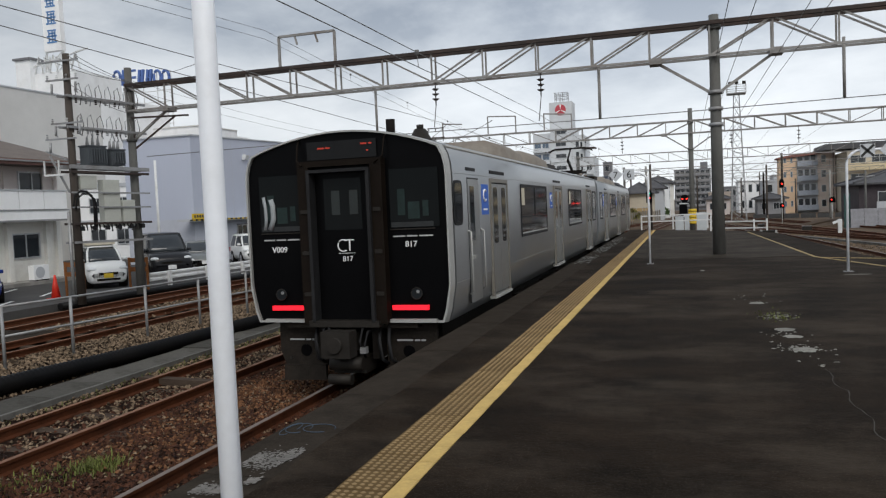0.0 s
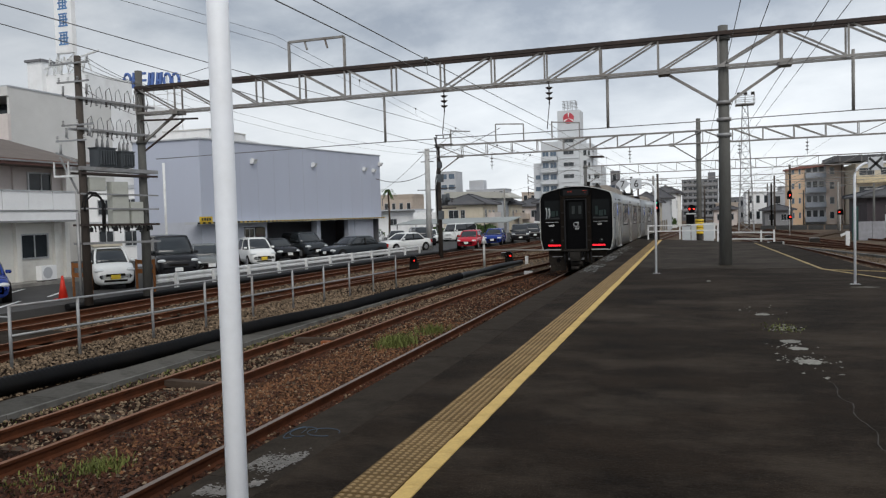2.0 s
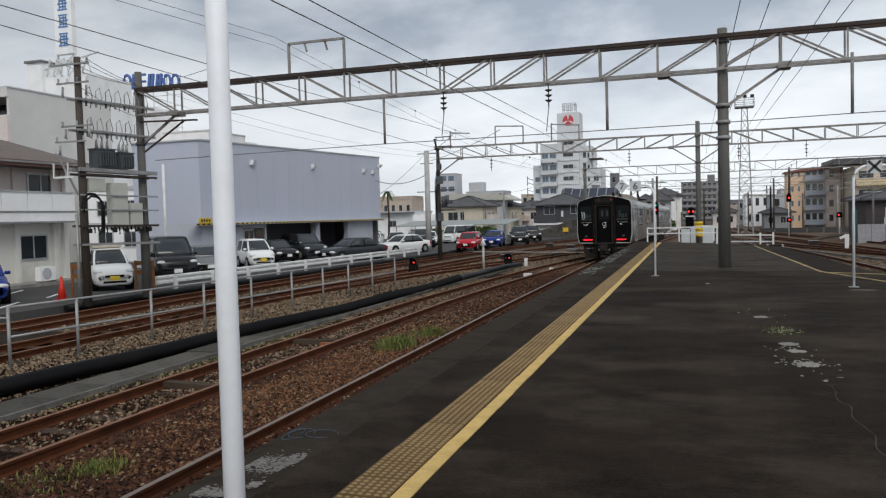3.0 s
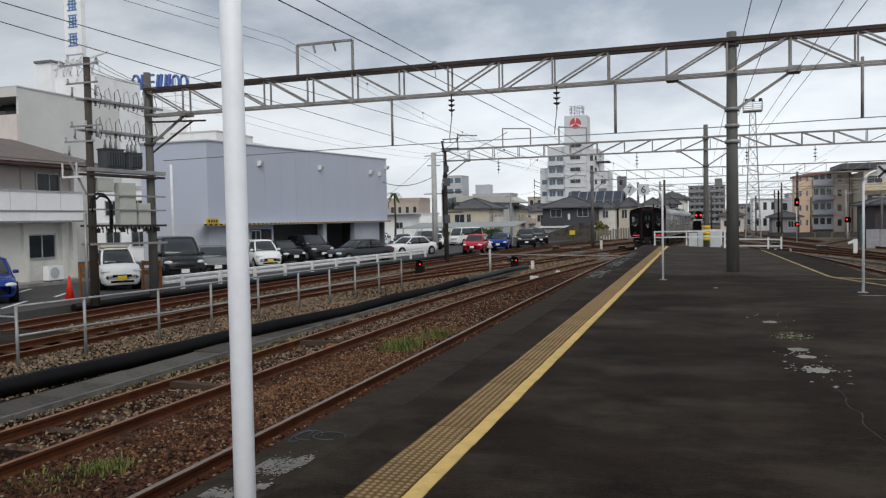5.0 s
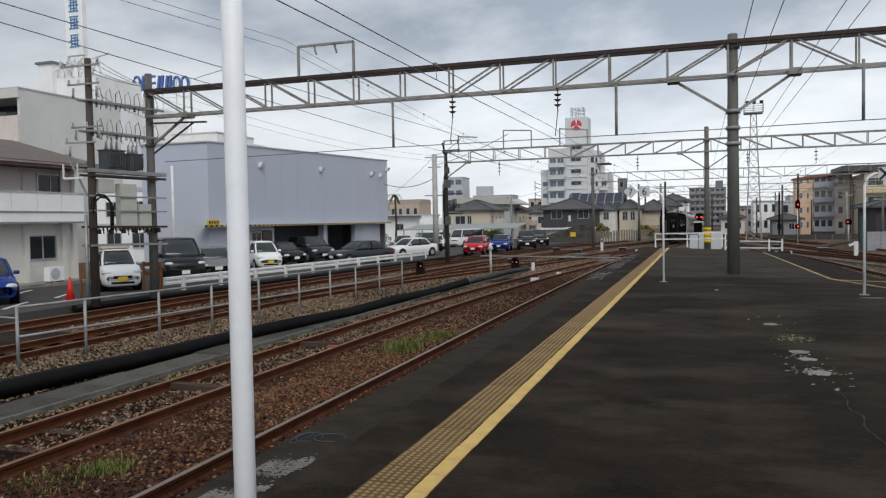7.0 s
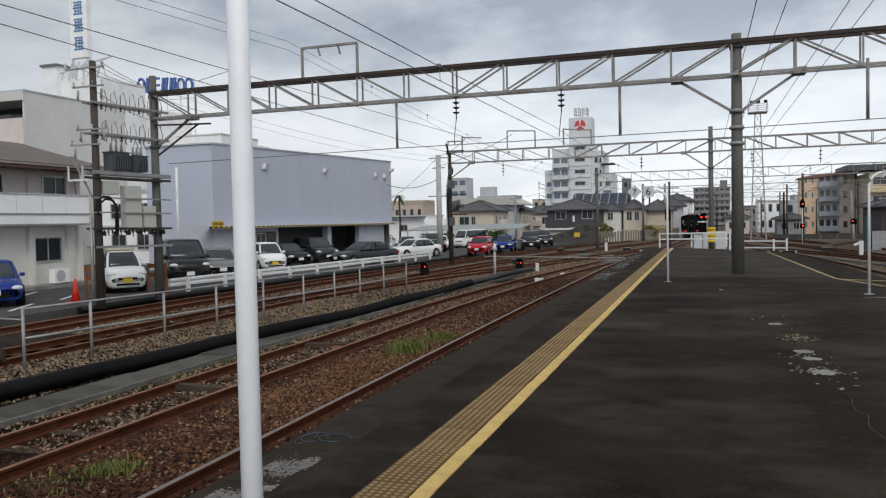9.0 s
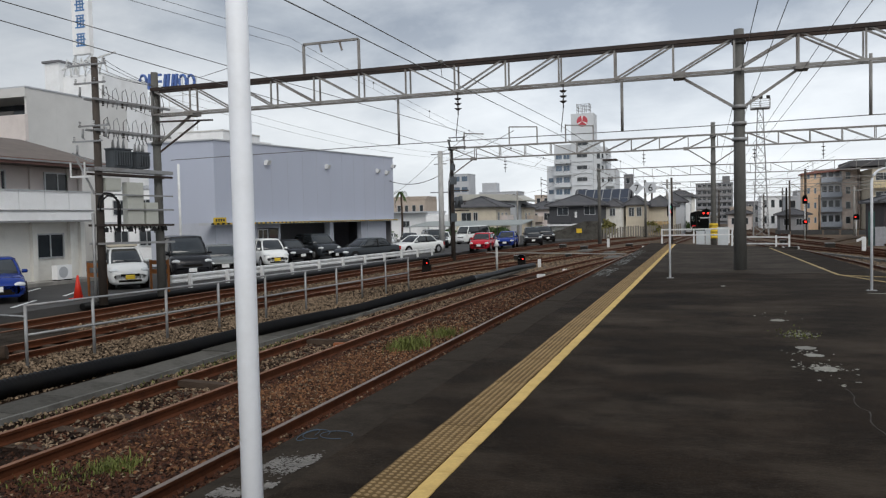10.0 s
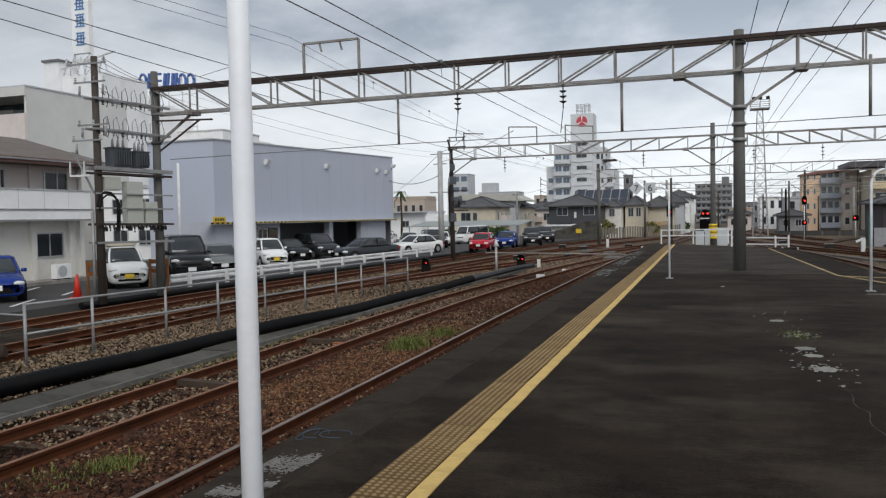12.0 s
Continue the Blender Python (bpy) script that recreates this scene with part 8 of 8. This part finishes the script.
# carport roofs and low white sheds behind the far cars
cp = thing("carport", (-33, 84, LOT_Z + fall(84)), "long grey sheet-roofed carport behind the cars", "carport")
bm = B()
prism(bm, [(0, 1.9), (0, 2.0), (7, 2.5), (7, 2.4)], 0, 13.5, "x")
part("roof", bm, mat("grey_sheet", (0.27, 0.29, 0.28), 0.6, var=0.1, bump=0.1), cp)
for x in (0.2, 4.5, 9, 13.2):
    for y in (0.3, 6.7):
        boxm("post", (x - 0.05, y - 0.05, 0, x + 0.05, y + 0.05, 2.0 + y * 0.07), STEEL_GREY, cp)
ws = thing("shed", (-46, 110, LOT_Z + fall(110)), "low white flat-roofed shed", "building", "low buildings")
boxm("wall", (0, 0, 0, 6.2, 8, 4.0), WALL_WHITE, ws)
boxm("wall", (6.2, -1, 0, 10.0, 6, 3.6), WALL_WHITE, ws)
boxm("roof", (-0.2, -1.2, 4.0, 6.4, 8, 4.2), CONC_FAR, ws)
window(ws, "-y", 0, 2.0, 3.2, 1.8, 2.8)
dk = thing("low_building", (-38.6, 124, LOT_Z + fall(124)), "flat-roofed building with a wide overhanging roof", "building", "low buildings")
boxm("wall", (0, 0, 0, 9.0, 8, 6.1), CONC_FAR, dk)
bm = B()
prism(bm, [(-0.8, 6.1), (10.5, 5.7), (10.5, 5.9), (8.6, 6.8), (-0.8, 7.1)], -0.8, 8.8, "y")
part("roof", bm, mat("beige_roof_edge", (0.42, 0.41, 0.37), 0.7, var=0.1), dk)


def block(x, y, w, d, h, wall, label, rows=0, cols=0, top=None, pane=None, wr=0.5, side=False):
    """A distant block with its own windows on the near face."""
    b = thing("distant_building", (x, y, LOT_Z + fall(y) - 0.4), label, "building", "distant buildings")
    boxm("wall", (0, 0, 0, w, d, h), wall, b)
    boxm("parapet", (-0.15, -0.15, h, w + 0.15, d, h + 0.3), wall, b)
    if top:
        boxm("roof_house", top, wall, b)
    for r in range(rows):
        for c in range(cols):
            u, z = w * (c + 0.5) / cols, h * (r + 0.6) / rows
            window(b, "-y", 0, u - wr * w / cols / 2, u + wr * w / cols / 2, z - 0.26 * h / rows, z + 0.24 * h / rows, pane=pane, bars=0, rim=0.08)
    return b


block(-124, 300, 15, 12, 13, WALL_TAN, "distant brown low building", 2, 5)
block(-84, 205, 9, 10, 9.5, WALL_TAN, "brown flat-roofed building behind the sheds", 1, 4)
block(-97.5, 300, 6.5, 10, 21.5, CONC_FAR, "distant pale tower block with blue window bands", 5, 2, pane=PANE_BLUE, wr=0.8)
block(-88, 305, 16, 12, 14, CONC_FAR, "distant pale grey office block", 3, 5, top=(1, 1, 14, 7, 6, 18))
block(-64, 300, 6, 10, 12, WALL_TAN, "distant pinkish roof tower", 2, 2)
b = block(-3.4, 260, 11, 14, 13.0, CONC_FAR_D, "distant dark grey apartment block with balcony rows", 0, 0, top=(8.0, 2, 13, 10.2, 6, 15.4))
for r in range(6):
    boxm("balcony", (0.2, -0.6, 1.3 + r * 1.95, 10.8, 0, 1.95 + r * 1.95), CONC_MID, b)
    for c in range(7):
        window(b, "-y", 0, 0.45 + c * 1.5, 1.65 + c * 1.5, 2.0 + r * 1.95, 3.1 + r * 1.95, bars=0)
block(15.6, 175, 4.4, 10, 6.6, CONC_FAR, "pale grey house with small windows", 2, 2)
block(11.5, 190, 5, 10, 7.2, WALL_WHITE, "white building far along the yard", 2, 3)
block(5.5, 205, 5, 8, 5.0, WALL_TAN, "low brown house far along the yard", 1, 3)
block(10, 225, 5, 8, 6.5, CONC_FAR_D, "low grey house far along the yard", 2, 3)
block(-26.2, 265, 2.6, 6, 17.0, CONC_FAR_D, "distant slim grey tower behind the houses", 4, 1)
block(20, 200, 12, 10, 8.5, CONC_FAR, "distant pale building behind the yard", 2, 4)

# white high-rise with a sign tower
hr = thing("high_rise", (-36, 180, LOT_Z + fall(180)), "white stepped high-rise with a red round rooftop mark", "high-rise")
WH = mat("high_rise_white", (0.60, 0.62, 0.64), 0.7, var=0.06, scale=0.3, fine=8, bump=0.05, dirt=(0.50, 0.52, 0.54), dirt_amt=0.5)
for d in ((0.4, 1, 0, 3.0, 12, 15.2), (2.4, 0, 0, 6.4, 12, 20.0), (6.4, -0.6, 0, 11.4, 12, 21.0), (11.4, 0.4, 0, 14.0, 12, 19.2), (14.0, 1.2, 0, 16.0, 12, 14.0)):
    boxm("wall", d, WH, hr)
boxm("sign_tower", (6.3, 0.5, 21.0, 11.5, 6, 27.0), WH, hr)
bm = B()
prof = [(8.9 + 1.25 * math.cos(a), 25.2 + 1.25 * math.sin(a)) for a in (2 * math.pi * k / 28 for k in range(28))]
prism(bm, prof, 0.42, 0.5, "y")
disc = part("round_mark", bm, mat("mark_red", (0.50, 0.07, 0.09), 0.6, bump=0), hr, "red disc with white wedges")
bm = B()
for a in (90, 210, 330):
    c, s = math.cos(radians(a)), math.sin(radians(a))
    n1, n2 = (-s * 0.12, c * 0.12), (s * 0.12, -c * 0.12)
    prism(bm, [(8.9, 25.2), (8.9 + c * 1.2 + n1[0] * 1.6, 25.2 + s * 1.2 + n1[1] * 1.6), (8.9 + c * 1.2 + n2[0] * 1.6, 25.2 + s * 1.2 + n2[1] * 1.6)], 0.36, 0.42, "y")
part("wedge", bm, WHITE_MARK, disc)
bm = B()
for x in (7.6, 8.6, 9.4, 10.4):
    for y in (1.2, 3.6):
        bar(bm, (x, y, 27.0), (x, y, 29.2), 0.11)
for z in (27.9, 28.6, 29.2):
    for y in (1.2, 3.6):
        bar(bm, (7.4, y, z), (10.6, y, z), 0.1)
    for x in (7.6, 10.4):
        bar(bm, (x, 1.2, z), (x, 3.6, z), 0.1)
part("roof_cage", bm, STEEL_GREY, hr)["kind"] = "stuff"
for r in range(6):
    z = 2.6 + 2.72 * r
    if z < 12:
        boxm("side_balcony", (14.0, 0.2, z - 0.7, 15.9, 1.2, z + 0.1), WH, hr)
        window(hr, "-y", 1.2, 14.4, 15.6, z + 0.3, z + 1.5, bars=1)
    window(hr, "-y", 0.4, 13.15, 13.7, z + 0.2, z + 1.4, bars=0)
    boxm("ledge", (6.4, -0.75, z - 0.3, 11.4, -0.6, z - 0.18), WH, hr)
for r in range(7):
    z = 3.2 + 2.72 * r
    window(hr, "-y", -0.6, 7.7, 10.1, z, z + 0.95, bars=1)
    if z < 18:
        window(hr, "-y", 0, 2.7, 4.2, z - 0.2, z + 1.15, pane=PANE_BLUE)
        window(hr, "-y", 0, 4.5, 6.0, z - 0.2, z + 1.15, pane=PANE_BLUE)
        boxm("balcony", (2.5, -0.9, z - 1.2, 6.3, 0, z - 0.35), WH, hr)
        window(hr, "-y", 0.4, 12.1, 12.9, z - 0.4, z + 1.3, bars=0)
    if z < 14:
        window(hr, "-y", 1.0, 0.8, 2.0, z, z + 1.1, pane=PANE_BLUE, bars=0)
        bm = B()
        for k in range(2):
            bar(bm, (0.4, 1.0, z - 0.6 + k), (-0.9, 0.4, z - 0.1 + k), 0.12)
        bar(bm, (-0.9, 0.4, z - 0.9), (-0.9, 0.4, z + 1.4), 0.14)
        part("fire_stair", bm, BEAM_DARK, hr)
boxm("corner_roof", (13.6, -0.6, 15.9, 16.6, 3, 16.2), BEAM_DARK, hr)

# apartment houses beyond the yard
ap = thing("apartment_house", (17.0, 160, LOT_Z + fall(160) - 0.3), "orange and grey four-storey apartment house with balconies", "building")
boxm("wall", (0, 0, 0, 3.0, 4, 10.4), WALL_ORANGE, ap)
boxm("wall", (3.0, 0.4, 0, 6.6, 4, 11.0), CONC_FAR, ap)
boxm("wall", (6.6, 0, 0, 9.6, 4, 11.2), mat("pinkish_tan_tiles", (0.68, 0.58, 0.51), 0.8, var=0.12, scale=0.8, fine=14, bump=0.15), ap)
bm = B()
prism(bm, [(-0.4, 10.3), (10.0, 11.2), (10.0, 11.5), (3.0, 11.2), (-0.4, 10.6)], -0.4, 4.2, "y")
part("roof", bm, mat("red_brown_roof", (0.22, 0.10, 0.08), 0.7), ap)
for r in range(4):
    z = 0.9 + 2.75 * r
    boxm("balcony", (3.05, -0.7, z - 0.35, 6.55, 0.4, z + 0.6), mat("balcony_blue_grey", (0.36, 0.39, 0.44), 0.7) if r == 0 else bpy.data.materials["balcony_blue_grey"], ap)
    for c in range(3):
        window(ap, "-y", 0.4, 3.25 + c * 1.1, 4.15 + c * 1.1, z + 0.3, z + 1.85, bars=0)
    window(ap, "-y", 0, 0.7, 1.2, z + 0.4, z + 1.5, bars=0, pane=PANE_BLUE)
    window(ap, "-y", 0, 1.9, 2.3, z + 0.4, z + 1.5, bars=0, pane=PANE_BLUE)
    window(ap, "-y", 0, 7.2, 8.0, z + 0.2, z + 1.5, bars=0)
    bm = B()
    bar(bm, (9.2, -0.3, z - 0.8), (9.2, -0.3, z + 2), 0.12)
    part("drain", bm, BEAM_DARK, ap)
ap2 = thing("apartment_house", (26.8, 150, LOT_Z + fall(150) - 0.3), "cream three-storey apartment house with long balconies", "building")
boxm("wall", (0, 0, 0, 17, 12, 10.6), STUCCO_BEIGE, ap2)
boxm("roof", (-3.5, -0.8, 11.0, 17.5, 12.4, 12.0), ROOF_TILE, ap2)
for r in range(3):
    z = 1.0 + 3.2 * r
    boxm("balcony", (0.0, -1.0, z - 0.2, 17, 0, z + 1.0), mat("balcony_cream", (0.62, 0.52, 0.34), 0.8) if r == 0 else bpy.data.materials["balcony_cream"], ap2)
    for c in range(5):
        window(ap2, "-y", 0, 0.5 + c * 3.3, 2.9 + c * 3.3, z + 1.1, z + 2.4)
sh = thing("dark_house", (14.0, 73.5, LOT_Z + fall(72) - 0.35), "dark two-storey wooden house behind a grey sheet fence", "house")
boxm("wall", (0, 0, 0, 12, 8, 3.8), mat("dark_timber_wall", (0.055, 0.045, 0.05), 0.8, var=0.25, scale=2, bump=0.2), sh)
hip_roof(sh, 0, 0, 12, 8, 3.75, 1.3, 0.5, ROOF_TILE)
for k in range(4):
    window(sh, "-y", 0, 1.4 + k * 2.4, 2.9 + k * 2.4, 1.9, 3.0)
    boxm("balcony_panel", (1.2 + k * 2.4, -0.7, 1.45, 3.1 + k * 2.4, -0.6, 2.15), CONC_FAR, sh)
boxm("balcony_floor", (0.5, -0.8, 1.25, 11, 0, 1.4), UNDER, sh)
sf = thing("sheet_fence", (12.7, 70, LOT_Z + fall(70) - 0.45), "grey corrugated sheet fence at the yard's edge", "fence")
for k in range(14):
    boxm("sheet", (k * 1.0, 0, 0, k * 1.0 + 0.97, 0.06, 1.75), mat("grey_fence_sheet", (0.27, 0.27, 0.29), 0.6, bump=0.1) if k == 0 else bpy.data.materials["grey_fence_sheet"], sf)
boxm("corner_panel", (-0.45, 0.1, 0, 0.0, 0.2, 3.0), mat("dark_green_sheet", (0.02, 0.06, 0.055), 0.6), sf)
UNDER_FENCE = mat("dark_fence", (0.05, 0.05, 0.05), 0.8, var=0.3, scale=1.5, bump=0.2)
yf = thing("yard_fence", (9, 118, -1.95), "dark low fence and wall along the yard's far side", "fence")
for k in range(16):
    boxm("panel", (k * 1.9, -k * 1.2, 0, k * 1.9 + 1.85, -k * 1.2 + 0.15, 0.75), UNDER_FENCE, yf)
bm = B()
for y in (-6.0, 0.0):
    prism(bm, [(0, 0), (26, 0), (22, 0.75), (12, 0.95), (3, 0.6)], 100 + y, 104 + y, "y")
mounds = solid("gravel_bank", bm, GRAVEL, "low bank of brown gravel between yard tracks", "gravel bank", at=(9.6, -20, -1.75), bevel=0.3)
for k in range(2):
    slack((-14.6 + 3 * k, 48.4, 7.0), (-20.5, 60, 6.9 - 0.8 * k), 0.2, 0.02)
slack((-20.6, 60, 6.8), (-36.6, 84, 3.6), 0.5, 0.016)
slack((-10.3, 73, 5.9), (-24.6, 104, 4.6), 0.5, 0.016)
for k in range(3):
    slack((-14.2 + 4.4 * k, 48.4, 5.7), (-8 + 3.2 * k, 112, 5.1), 0.4, 0.006)
    slack((2.0 + 3.0 * k, 48.4, 5.6), (3.0 + 2.0 * k, 148, 4.6), 0.5, 0.006)


motions()
